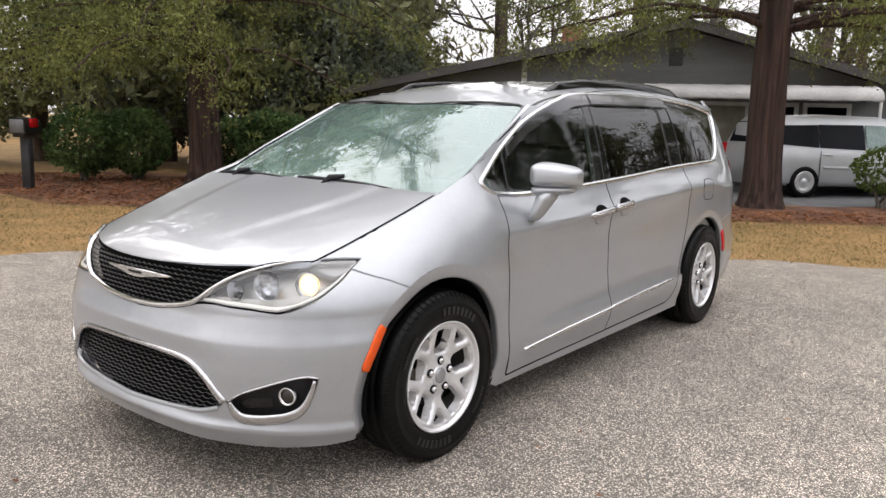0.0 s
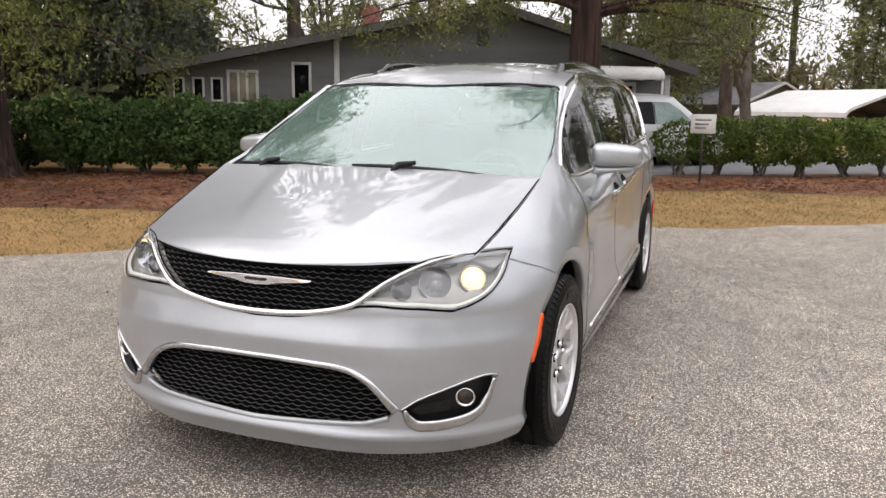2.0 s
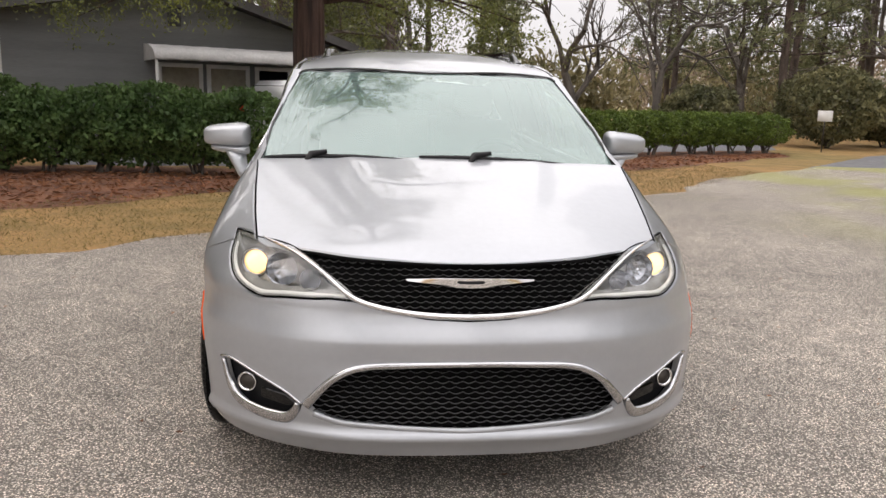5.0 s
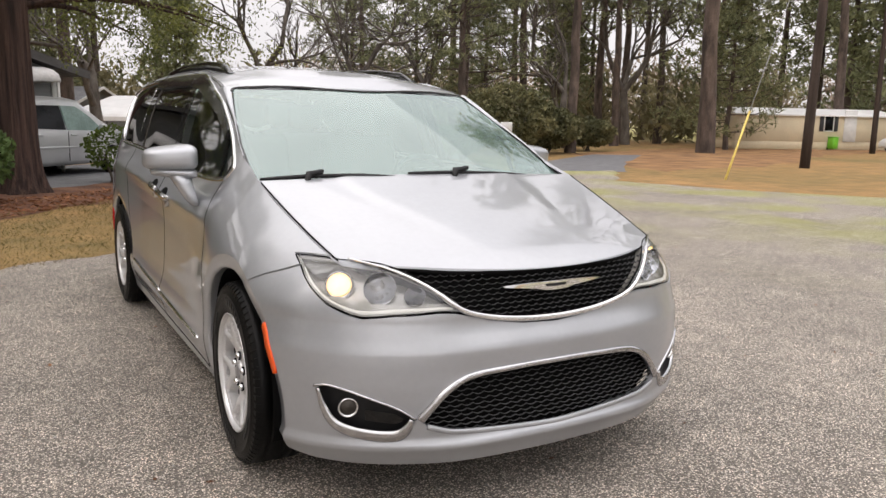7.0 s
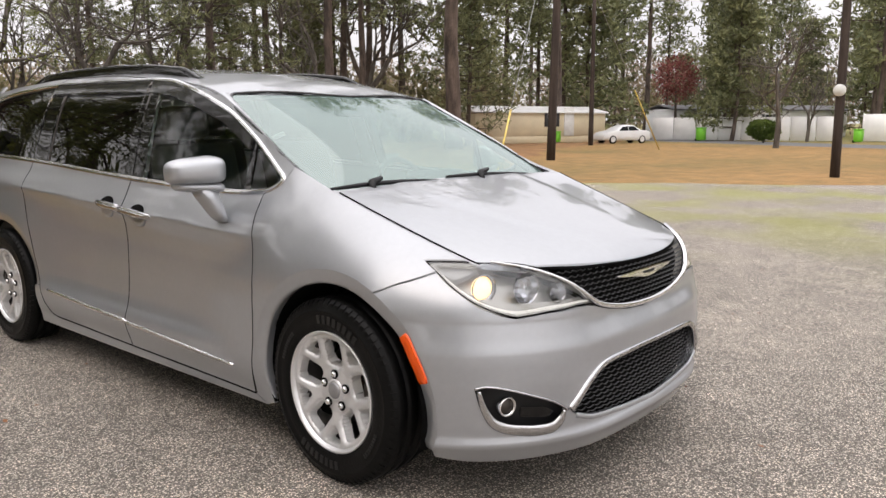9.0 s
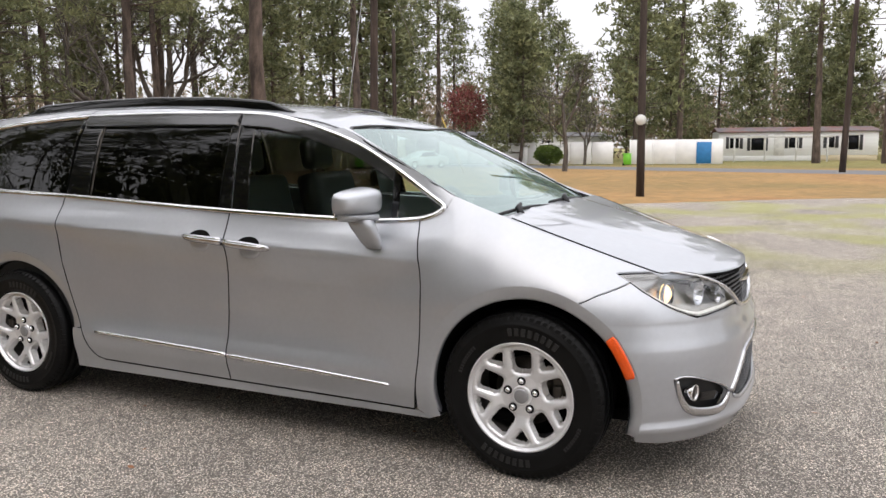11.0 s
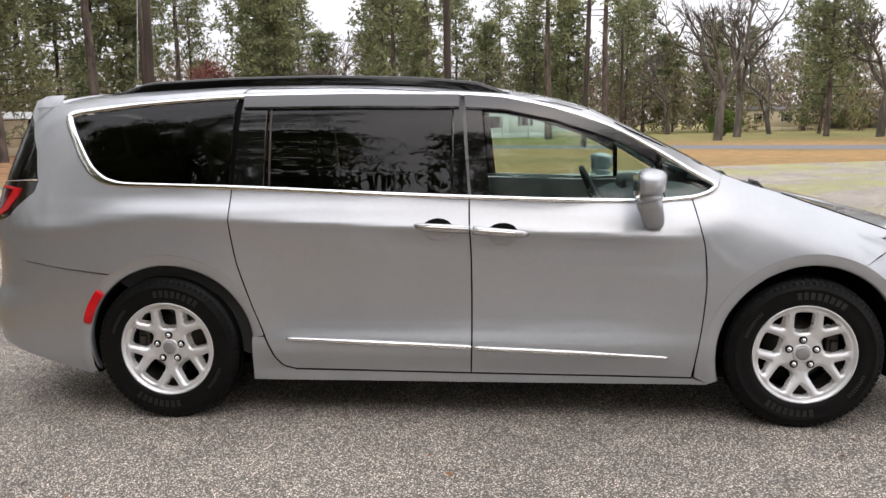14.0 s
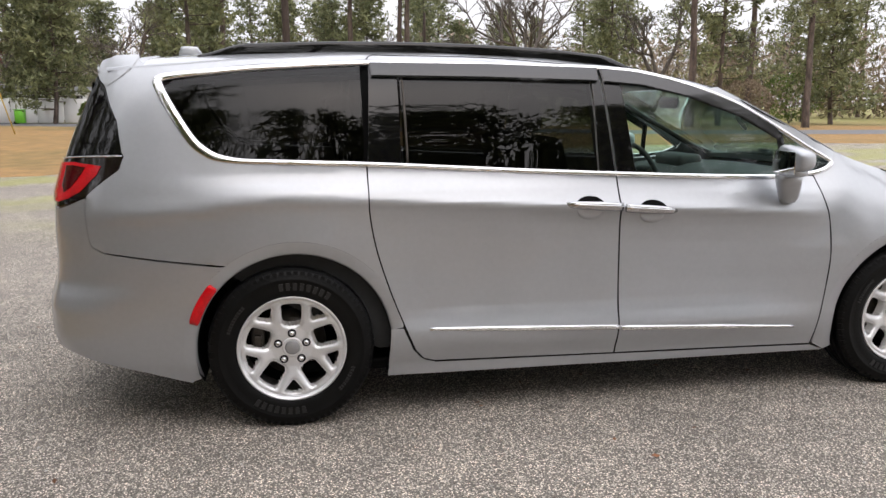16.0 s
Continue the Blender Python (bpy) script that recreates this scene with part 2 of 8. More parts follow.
def spline(points, per=24):
    """A smooth dense line through points (centripetal Catmull-Rom)."""
    p = np.array(points, float)
    p = np.vstack([2 * p[0] - p[1], p, 2 * p[-1] - p[-2]])
    out = []
    for i in range(1, len(p) - 2):
        a, b, c, d = p[i - 1], p[i], p[i + 1], p[i + 2]
        t0 = 0.0
        t1 = t0 + np.linalg.norm(b - a) ** 0.5
        t2 = t1 + np.linalg.norm(c - b) ** 0.5
        t3 = t2 + np.linalg.norm(d - c) ** 0.5
        t = np.linspace(t1, t2, per, endpoint=False)[:, None]
        a1, a2, a3 = (t1 - t) / (t1 - t0) * a + (t - t0) / (t1 - t0) * b, (t2 - t) / (t2 - t1) * b + (t - t1) / (t2 - t1) * c, (t3 - t) / (t3 - t2) * c + (t - t2) / (t3 - t2) * d
        b1, b2 = (t2 - t) / (t2 - t0) * a1 + (t - t0) / (t2 - t0) * a2, (t3 - t) / (t3 - t1) * a2 + (t - t1) / (t3 - t1) * a3
        out.append((t2 - t) / (t2 - t1) * b1 + (t - t1) / (t2 - t1) * b2)
    return np.vstack(out + [p[-2:-1]])


PLAN = spline(CONTOUR)
PLAN[0, 0] = PLAN[-1, 0] = 0
PLAN_U = np.concatenate([[0], np.cumsum(np.linalg.norm(np.diff(PLAN, axis=0), axis=1))])
PLAN_T = np.gradient(PLAN, PLAN_U, axis=0)
PLAN_T[0], PLAN_T[-1] = (1, 0), (-1, 0)
U_END = PLAN_U[-1]
WIDEST = int(np.argmax(PLAN[:, 0] > 0.96))


def u_y(y):
    """u of a place on the side, by y."""
    return float(np.interp(y, PLAN[:, 1], PLAN_U))


def u_x(x):
    """u of a place on the nose, by x."""
    return float(np.interp(x, PLAN[:WIDEST, 0], PLAN_U[:WIDEST]))


def u_back(x):
    """u of a place on the tail, by x."""
    n = len(PLAN) // 2
    return float(np.interp(-x, -PLAN[n:, 0], PLAN_U[n:]))


def sm(a, b, v):
    t = np.clip((np.asarray(v, float) - a) / (b - a), 0, 1)
    return t * t * (3 - 2 * t)


NOSE = [(.15, .075), (.185, .05), (.215, .036), (.245, .018), (.262, .002), (.272, .001), (.290, .020), (.304, .022), (.34, .016), (.40, .012), (.49, .016), (.52, .019), (.585, .016), (.60, .016), (.612, .021), (.66, .047), (.68, .052), (.76, .058), (.86, .07)]
CORNER = [(.15, .09), (.2, .048), (.245, .020), (.264, .004), (.276, .003), (.30, .013), (.34, .008), (.48, 0), (.56, .001), (.60, .004), (.64, .016), (.70, .03), (.90, .05)]
FENDER = [(.15, .08), (.2, .055), (.3, .03), (.5, .01), (.65, 0), (.75, .003), (.9, .03), (1.0, .048), (1.06, .075), (1.11, .09), (1.2, .12), (1.3, .152), (1.4, .188), (1.5, .229), (1.6, .29), (1.72, .46)]
DOOR = [(.15, .08), (.185, .054), (.22, .05), (.257, .048), (.3, .034), (.34, .02), (.375, .014), (.40, .014), (.425, .020), (.46, .033), (.51, .043), (.6, .051), (.7, .055), (.8, .058),
        (.88, .053), (.925, .043), (.95, .030), (.957, .030), (.985, .045), (1.02, .060), (1.06, .075), (1.11, .09), (1.2, .12), (1.3, .152), (1.4, .188), (1.5, .229), (1.6, .29), (1.64, .33), (1.67, .38), (1.72, .46)]
QUARTER = [(.15, .08), (.2, .06), (.3, .03), (.45, .012), (.6, .006), (.75, .012), (.85, .022), (.92, .027), (.95, .024), (.965, .024), (.99, .031), (1.03, .045), (1.1, .064), (1.2, .098), (1.3, .13), (1.4, .165),
           (1.5, .207), (1.6, .27), (1.64, .31), (1.67, .36), (1.72, .45)]
TAIL = [(.15, .12), (.2, .09), (.3, .04), (.42, .004), (.55, 0), (.60, .012), (.66, .035), (.75, .043), (.9, .045), (1.03, .055), (1.2, .105), (1.4, .19), (1.61, .29), (1.72, .36)]
Z_TAB = np.linspace(.1, 1.75, 166)


def table(rows):
    """Inset by height, softened."""
    z, v = np.array(rows).T
    v = np.interp(Z_TAB, z, v)
    k = np.array([0, 1, 3, 1, 0]) / 5
    v = np.convolve(np.pad(v, 2, mode="edge"), k, "valid")
    soft = v
    for _ in range(8):
        soft = np.convolve(np.pad(soft, 2, mode="edge"), np.ones(5) / 5, "valid")
    w = np.clip((Z_TAB - 1.07) / .06, 0, 1)
    return v * (1 - w) + soft * w


STATIONS = [(0, NOSE), (u_x(.3), NOSE), (u_x(.62), CORNER), (u_y(-2.0), CORNER), (u_y(-1.75), FENDER), (u_y(-1.35), FENDER), (u_y(-.55), DOOR),
            (u_y(.75), DOOR), (u_y(1.5), QUARTER), (u_y(2.1), QUARTER), (u_back(.8), TAIL), (U_END, TAIL)]
STATION_U = np.array([s[0] for s in STATIONS])
STATION_V = np.array([table(s[1]) for s in STATIONS])


def hood_centre(y):
    return np.interp(y, [-2.40, -2.36, -2.33, -2.25, -2.1, -1.9, -1.7, -1.5, -1.4, -1.2], [.80, .853, .876, .913, .958, 1.010, 1.058, 1.103, 1.126, 1.165])


HOOD_Y = np.linspace(-2.42, -1.15, 128)
HOOD_Z = hood_centre(HOOD_Y)
for _ in range(6):
    HOOD_Z[1:-1] = (HOOD_Z[:-2] + 2 * HOOD_Z[1:-1] + HOOD_Z[2:]) / 4


def hood_z(x, y):
    """Height of the hood: crowned, with a raised middle between two soft creases."""
    x = np.abs(x)
    drop = np.interp(y, [-2.36, -2.1, -1.8, -1.45], [.12, .084, .045, .002])
    ridge = .22 + .22 * sm(-2.4, -1.4, y)
    lift = .007 * sm(-2.30, -1.8, y) * sm(ridge + .05, ridge - .04, x)
    return np.interp(y, HOOD_Y, HOOD_Z) - drop * (x / .76) ** 2.3 + lift - .0035 * sm(-2.30, -1.8, y)


def hood_front(x):
    return -2.36 + .262 * (np.abs(x) / .72) ** 2.4


def hood_side(y):
    return np.interp(y, [-2.096, -1.9, -1.7, -1.447, -1.40], [.72, .75, .773, .794, .796])


# upper rim of the nose and the fenders: u, height, inset
RIM = []
for x_, y_ in [(x, hood_front(x)) for x in np.linspace(0, .70, 15)] + [(hood_side(y) + .004, y) for y in np.linspace(-2.09, -1.43, 20)]:
    i_ = int(np.argmin(np.hypot(PLAN[:, 0] - x_, PLAN[:, 1] - y_)))
    RIM.append((PLAN_U[i_], float(hood_z(np.array(x_), np.array(y_))), float(np.hypot(PLAN[i_, 0] - x_, PLAN[i_, 1] - y_))))
RIM.sort()
RIM += [(u_y(-1.3), 1.155, .195), (u_y(-1.17), 1.204, .195), (u_y(-.9), 1.35, .22)]
RIM_U, RIM_Z, RIM_I = np.array(RIM).T


def inset(u, z):
    u, z = np.broadcast_arrays(np.abs(np.asarray(u, float)), np.asarray(z, float))
    i = np.clip(np.searchsorted(STATION_U, u) - 1, 0, len(STATION_U) - 2)
    w = np.clip((u - STATION_U[i]) / (STATION_U[i + 1] - STATION_U[i]), 0, 1)
    w = w * w * (3 - 2 * w)
    y = np.interp(u, PLAN_U, PLAN[:, 1])
    # the shoulder crease climbs towards the tail
    flank = sm(-1.35, -.95, y) * sm(2.2, 1.5, y)
    zc = z - flank * .042 * np.clip(y, -1.2, 1.6) * sm(.62, .86, z) * sm(1.14, 1.04, z)
    k = np.clip((zc - Z_TAB[0]) / (Z_TAB[1] - Z_TAB[0]), 0, len(Z_TAB) - 1.001)
    k0 = k.astype(int)
    f = k - k0
    lo = STATION_V[i, k0] * (1 - f) + STATION_V[i, k0 + 1] * f
    hi = STATION_V[i + 1, k0] * (1 - f) + STATION_V[i + 1, k0 + 1] * f
    base = lo * (1 - w) + hi * w
    # nose and fender above the lamps' lower edge roll over to the hood
    k7 = int(round((.70 - Z_TAB[0]) / (Z_TAB[1] - Z_TAB[0])))
    low = STATION_V[i, k7] * (1 - w) + STATION_V[i + 1, k7] * w
    zt, it = np.interp(u, RIM_U, RIM_Z), np.interp(u, RIM_U, RIM_I)
    g = np.maximum((z - .70) / (zt - .70), 0)
    roll = low + (it - low) * g ** (1.7 + .5 * sm(u_y(-2.05), u_y(-1.6), u))
    ff = sm(u_y(-.95), u_y(-1.3), u)
    base = np.where(z > .70, base * (1 - ff) + roll * ff, base)
    # above the crease the doors lean in
    base = base + .014 * flank * np.clip((zc - .955) / .13, 0, 1) * np.clip((1.62 - z) / .5, 0, 1)
    base = base + .05 * sm(-.25, -.95, y) * sm(1.0, 1.14, z) * (1 - ff)
    return base


def body(u, z):
    """Place and outward normal of the body at (u, z); u < 0 is the -x side."""
    def at(u, z):
        a = np.abs(u)
        px, py = np.interp(a, PLAN_U, PLAN[:, 0]), np.interp(a, PLAN_U, PLAN[:, 1])
        tx, ty = np.interp(a, PLAN_U, PLAN_T[:, 0]), np.interp(a, PLAN_U, PLAN_T[:, 1])
        n = np.hypot(tx, ty)
        d = inset(u, z)
        x, y = px - ty / n * d, py + tx / n * d
        return np.stack([np.sign(u) * x if np.ndim(u) else (x if u >= 0 else -x), y, z + 0 * x], -1)
    u, z = np.broadcast_arrays(np.asarray(u, float), np.asarray(z, float))
    u = np.where(np.abs(u) < 1e-6, 1e-6, u)
    p = at(u, z)
    e = .006
    s = np.where(np.abs(u) < 2 * e, np.sign(u) * 2 * e, u)
    s = np.where(np.abs(u) > U_END - 2 * e, np.sign(u) * (U_END - 2 * e), s)
    du, dz = at(s + e, z) - at(s - e, z), at(u, z + e) - at(u, z - e)
    n = np.cross(du, dz)
    return p, n / np.maximum(np.linalg.norm(n, axis=-1, keepdims=True), 1e-9)


def roof_z(x, y):
    c = np.interp(y, ROOF_Y, ROOF_Z)
    return c - (.034 + .018 * sm(-.6, .1, y)) * (np.abs(x) / .62) ** 2.6


ROOF_Y = np.linspace(-.75, 2.45, 129)
ROOF_Z = np.interp(ROOF_Y, [-.75, -.62, -.4, -.1, .3, .8, 1.3, 1.8, 2.2, 2.37, 2.45], [1.475, 1.527, 1.598, 1.652, 1.690, 1.706, 1.703, 1.682, 1.645, 1.622, 1.612])
for _ in range(8):
    ROOF_Z[1:-1] = (ROOF_Z[:-2] + 2 * ROOF_Z[1:-1] + ROOF_Z[2:]) / 4

# ---- panels cut from a smooth surface ----


def dense(poly, step, closed=True):
    """A polygon with points every step or less."""
    out = []
    p = [np.array(q, float) for q in poly]
    for i in range(len(p) if closed else len(p) - 1):
        a, b = p[i], p[(i + 1) % len(p)]
        k = max(1, int(np.ceil(np.linalg.norm(b - a) / step)))
        out += [a + (b - a) * j / k for j in range(k)]
    if not closed:
        out.append(p[-1])
    return np.array(out)


def rounded(poly, times=2):
    """Corners cut softly."""
    p = np.array(poly, float)
    for _ in range(times):
        q = np.roll(p, -1, axis=0)
        p = np.stack([.82 * p + .18 * q, .18 * p + .82 * q], 1).reshape(-1, 2)
    return p


def area(p):
    return 0.5 * float(np.sum(p[:, 0] * np.roll(p[:, 1], -1) - np.roll(p[:, 0], -1) * p[:, 1]))


def shrunk(p, d):
    """The polygon moved inwards by d."""
    if area(p) < 0:
        p = p[::-1]
    t = np.roll(p, -1, axis=0) - np.roll(p, 1, axis=0)
    t /= np.maximum(np.linalg.norm(t, axis=1, keepdims=True), 1e-9)
    return p + d * np.stack([-t[:, 1], t[:, 0]], 1)


def inside(q, poly):
    x, y = q[:, 0][:, None], q[:, 1][:, None]
    a, b = poly, np.roll(poly, -1, axis=0)
    cross = ((a[:, 1] > y) != (b[:, 1] > y)) & (x < (b[:, 0] - a[:, 0]) * (y - a[:, 1]) / (b[:, 1] - a[:, 1] + 1e-12) + a[:, 0])
    return cross.sum(1) % 2 == 1


def panel(name, poly, material, parent, surf, holes=(), off=0.0, step=0.03, gap=0.002, flange=0.014, label="", edge=None):
    """A sheet cut to a polygon in the surface's own coordinates, with its edges turned in."""
    from mathutils.geometry import delaunay_2d_cdt
    edge = edge or step * 0.7
    loops = [shrunk(dense(poly, edge), gap)] + [shrunk(dense(h, edge), -gap) for h in holes]
    pts, edges = [], []
    for lp in loops:
        k = len(pts)
        pts += [tuple(q) for q in lp]
        edges += [(k + i, k + (i + 1) % len(lp)) for i in range(len(lp))]
    lo, hi = loops[0].min(0), loops[0].max(0)
    gx, gy = np.meshgrid(np.arange(lo[0] + step / 2, hi[0], step), np.arange(lo[1] + step / 2, hi[1], step))
    grid = np.stack([gx.ravel(), gy.ravel()], 1)
    if len(grid):
        keep = inside(grid, loops[0])
        for lp in loops[1:]:
            keep &= ~inside(grid, lp)
        near = np.ones(len(grid), bool)
        rim = np.array(pts)
        for c in range(0, len(rim), 200):
            near &= (np.abs(grid[:, None] - rim[None, c:c + 200]).max(-1) > step * 0.45).all(1)
        pts += [tuple(q) for q in grid[keep & near]]
    vs, _, tris, *_ = delaunay_2d_cdt([Vector(q) for q in pts], edges, [], 0, 1e-6)
    v2 = np.array([tuple(v) for v in vs])
    t = np.array([f for f in tris if len(f) == 3])
    mid = v2[t].mean(1)
    ok = inside(mid, loops[0])
    for lp in loops[1:]:
        ok &= ~inside(mid, lp)
    t = t[ok]
    used = np.unique(t)
    back = -np.ones(len(v2), int)
    back[used] = np.arange(len(used))
    v2, t = v2[used], back[t]
    p, n = surf(v2[:, 0], v2[:, 1])
    # face winding to the normals
    fn = np.cross(p[t[:, 1]] - p[t[:, 0]], p[t[:, 2]] - p[t[:, 0]])
    flip = (fn * n[t[:, 0]]).sum(1) < 0
    t[flip] = t[flip][:, ::-1]
    p = p + n * off
    verts, faces, normals = list(p), [tuple(f) for f in t], list(n)
    if flange:
        count = {}
        for f in faces:
            for i in range(3):
                count[(f[i], f[(i + 1) % 3])] = 1
        rim = [e for e in count if (e[1], e[0]) not in count]
        deep = {}
        for a, b in rim:
            for v in (a, b):
                if v not in deep:
                    deep[v] = len(verts)
                    verts.append(p[v] - n[v] * flange)
                    normals.append(n[v])
            faces.append((b, a, deep[a], deep[b]))
    me = mesh_of(name, verts, faces, material, True, normals)
    return part(name, me, None, parent, label)


def strip(name, path, width, height, material, parent, surf, closed=False, base=0.0, label="", step=0.03, round_=True):
    """A raised moulding along a path on a surface."""
    path = np.array(path, float)
    if len(path) > 3:
        rows_ = np.column_stack([path, width if np.ndim(width) else np.full(len(path), float(width))])
        wrap = np.vstack([rows_[-2:], rows_, rows_[:2]]) if closed else rows_
        fine = np.column_stack([spline(wrap[:, :2], 6), np.interp(np.linspace(0, len(wrap) - 1, (len(wrap) - 1) * 6 + 1), np.arange(len(wrap)), wrap[:, 2])])
        if closed:
            fine = fine[12:-12][:len(path) * 6]
        path = fine[:, :2]
        width = fine[:, 2] if np.ndim(width) else width
    d = dense(path, step, closed)
    p, n = surf(d[:, 0], d[:, 1])
    if closed:
        t = np.roll(p, -1, axis=0) - np.roll(p, 1, axis=0)
    else:
        t = np.gradient(p, axis=0)
    t /= np.maximum(np.linalg.norm(t, axis=1, keepdims=True), 1e-9)
    side = np.cross(n, t)
    w = np.array(width if np.ndim(width) else [width] * len(path), float)
    if np.ndim(width):
        s = np.concatenate([[0], np.cumsum(np.linalg.norm(np.diff(d, axis=0), axis=1))])
        k = np.concatenate([[0], np.cumsum(np.linalg.norm(np.diff(path, axis=0), axis=1))])
        ws = np.interp(s, k, w)
    else:
        ws = np.full(len(d), float(width))
    cross = [(-.5, -.004), (-.5, .35 * height), (-.34, .85 * height), (0, height), (.34, .85 * height), (.5, .35 * height), (.5, -.004)] if round_ else [(-.5, -.004), (-.5, height), (.5, height), (.5, -.004)]
    c = len(cross)
    verts, faces = [], []
    for i in range(len(d)):
        for a, h in cross:
            verts.append(p[i] + side[i] * a * ws[i] + n[i] * (h + base))
    m = len(d)
    for i in range(m if closed else m - 1):
        j = (i + 1) % m
        for k in range(c - 1):
            faces.append((i * c + k, i * c + k + 1, j * c + k + 1, j * c + k))
    if not closed:
        faces += [tuple(range(c)), tuple((m - 1) * c + k for k in range(c - 1, -1, -1))]
    me = mesh_of(name, verts, faces, material, True)
    ob = part(name, me, None, parent, label)
    bm = bmesh.new()
    bm.from_mesh(me)
    bmesh.ops.recalc_face_normals(bm, faces=bm.faces)
    bm.to_mesh(me)
    bm.free()
    return ob

# ---- the silver minivan ----
van = thing("minivan", "silver metallic minivan with chrome trim, lit headlamps, on asphalt", "minivan")


def side(s, rows):
    """Rows (y, z) on the flank as (u, z) on the side s."""
    return [(s * u_y(y), z) for y, z in rows]


def arc(yc, zc, r, a0, a1, k=22):
    return [(yc + r * math.cos(radians(a0 + (a1 - a0) * i / k)), zc + r * math.sin(radians(a0 + (a1 - a0) * i / k))) for i in range(k + 1)]


def flank_x(y, z):
    return float(np.abs(body(np.array([u_y(y)]), np.array([z]))[0][0, 0]))


def rim_z(y):
    """Height at which the flank meets the roof."""
    lo, hi = 1.30, 1.70
    for _ in range(30):
        mid = (lo + hi) / 2
        if roof_z(flank_x(y, mid), y) > mid:
            lo = mid
        else:
            hi = mid
    return lo


FRONT_SEAM = [(-1.028, 1.083), (-1.054, .957), (-1.074, .863), (-1.082, .69), (-1.07, .511), (-1.050, .36), (-1.033, .238)]
B_SEAM = [(.02, .249), (.014, .4), (.013, .6), (.014, .813), (.022, 1.0), (.024, 1.094)]
C_SEAM = [(1.195, 1.153), (1.196, 1.06), (1.194, .962), (1.167, .80), (1.107, .605), (1.042, .437), (.993, .322), (.955, .278), (.90, .262)]
BELT = [(-1.137, 1.144), (-1.105, 1.118), (-1.039, 1.096), (-.9, 1.083), (-.772, 1.080), (-.4, 1.090), (.024, 1.106), (.571, 1.130), (1.189, 1.163), (1.55, 1.176), (1.76, 1.183), (1.86, 1.203), (1.94, 1.259), (2.035, 1.393),
        (2.098, 1.490)]
HEADER = [(2.112, 1.522), (2.09, 1.537), (2.027, 1.546), (1.69, 1.581), (1.165, 1.612), (.6, 1.613), (.061, 1.601), (-.144, 1.584), (-.387, 1.527), (-.658, 1.433), (-.87, 1.316), (-1.045, 1.206), (-1.125, 1.160)]
ARCH_R, LIP_R = .480, .425

PILLAR = [(-1.169, 1.200), (-1.02, 1.283), (-.86, 1.367), (-.70, 1.447), (-.555, 1.515)]


def screen(a, b):
    """The windscreen: a across from -1 to 1, b up from 0 to 1."""
    def at(a, b):
        ex = np.interp(b, [0, .42, 1], [.815, .785, .682])
        ey = np.interp(b, [0, .30, 1], [-1.44, -1.172, -.553])
        ez = np.interp(b, [0, .30, 1], [1.062, 1.197, 1.517])
        cy, cz = -1.47 + .835 * b, 1.075 + .447 * b + .02 * np.sin(np.pi * b)
        k = np.abs(a) ** 2.2
        return np.stack([ex * a, cy + (ey - cy) * k, cz + (ez - cz) * k], -1)
    a, b = np.broadcast_arrays(np.asarray(a, float), np.asarray(b, float))
    p, e = at(a, b), .01
    n = np.cross(at(a + e, b) - at(a - e, b), at(a, b + e) - at(a, b - e))
    return p, n / np.linalg.norm(n, axis=-1, keepdims=True)


def level(f):
    """A surface over the plan, from a height function."""
    def s(x, y):
        e = .008
        p = np.stack([x, y, f(x, y)], -1)
        n = np.stack([-(f(x + e, y) - f(x - e, y)) / (2 * e), -(f(x, y + e) - f(x, y - e)) / (2 * e), np.ones_like(x)], -1)
        return p, n / np.linalg.norm(n, axis=-1, keepdims=True)
    return s


hood_surf, roof_surf = level(hood_z), level(roof_z)
xs = np.linspace(-.70, .70, 41)
hood_poly = [(x, hood_front(x) + .004) for x in xs] + [(hood_side(y), y) for y in np.linspace(-2.09, -1.41, 24)] + [(x, -1.405 - .02 * (x / .79) ** 2) for x in np.linspace(.79, -.79, 30)] + [(-hood_side(y), y) for y in np.linspace(-1.41, -2.09, 24)]
for s in (1, -1):
    strip("hood_seam", [(s * (hood_side(y) + .002), y) for y in np.linspace(-2.085, -1.45, 12)], .0045, .0012, DARK, van, hood_surf, base=.0006, step=.03)
part_hood = panel("hood", hood_poly, PAINT, van, hood_surf, step=.028, flange=.02, gap=.003)
ys = np.linspace(-.545, 2.30, 50)
roof_edge = [flank_x(y, rim_z(y)) - .002 for y in ys]
roof_poly = [(x, -.615 + .068 * (abs(x) / .68) ** 2.2) for x in np.linspace(-.655, .655, 30)] + list(zip(roof_edge, ys)) + [(x, 2.30 + .05 * (1 - (x / .6) ** 2)) for x in np.linspace(.60, -.60, 20)] + list(zip([-x for x in roof_edge[::-1]], ys[::-1]))
panel("roof", roof_poly, PAINT, van, roof_surf, step=.04, flange=.01, gap=.002)
panel("windscreen", [(-.985, .0), (.985, .0), (.985, .3), (.985, .6), (.975, .985), (-.975, .985), (-.985, .6), (-.985, .3)], WSHIELD, van, screen, off=-.004, step=.05, gap=0, flange=.004, label="wet greenish windscreen beaded with rain").visible_shadow = False
frit = [(-.985, 0.0), (-.985, .5), (-.975, .985), (0, .985), (.975, .985), (.985, .5), (.985, 0.0)]
strip("screen_seal", frit, .014, .003, GLOSS, van, screen, step=.03)

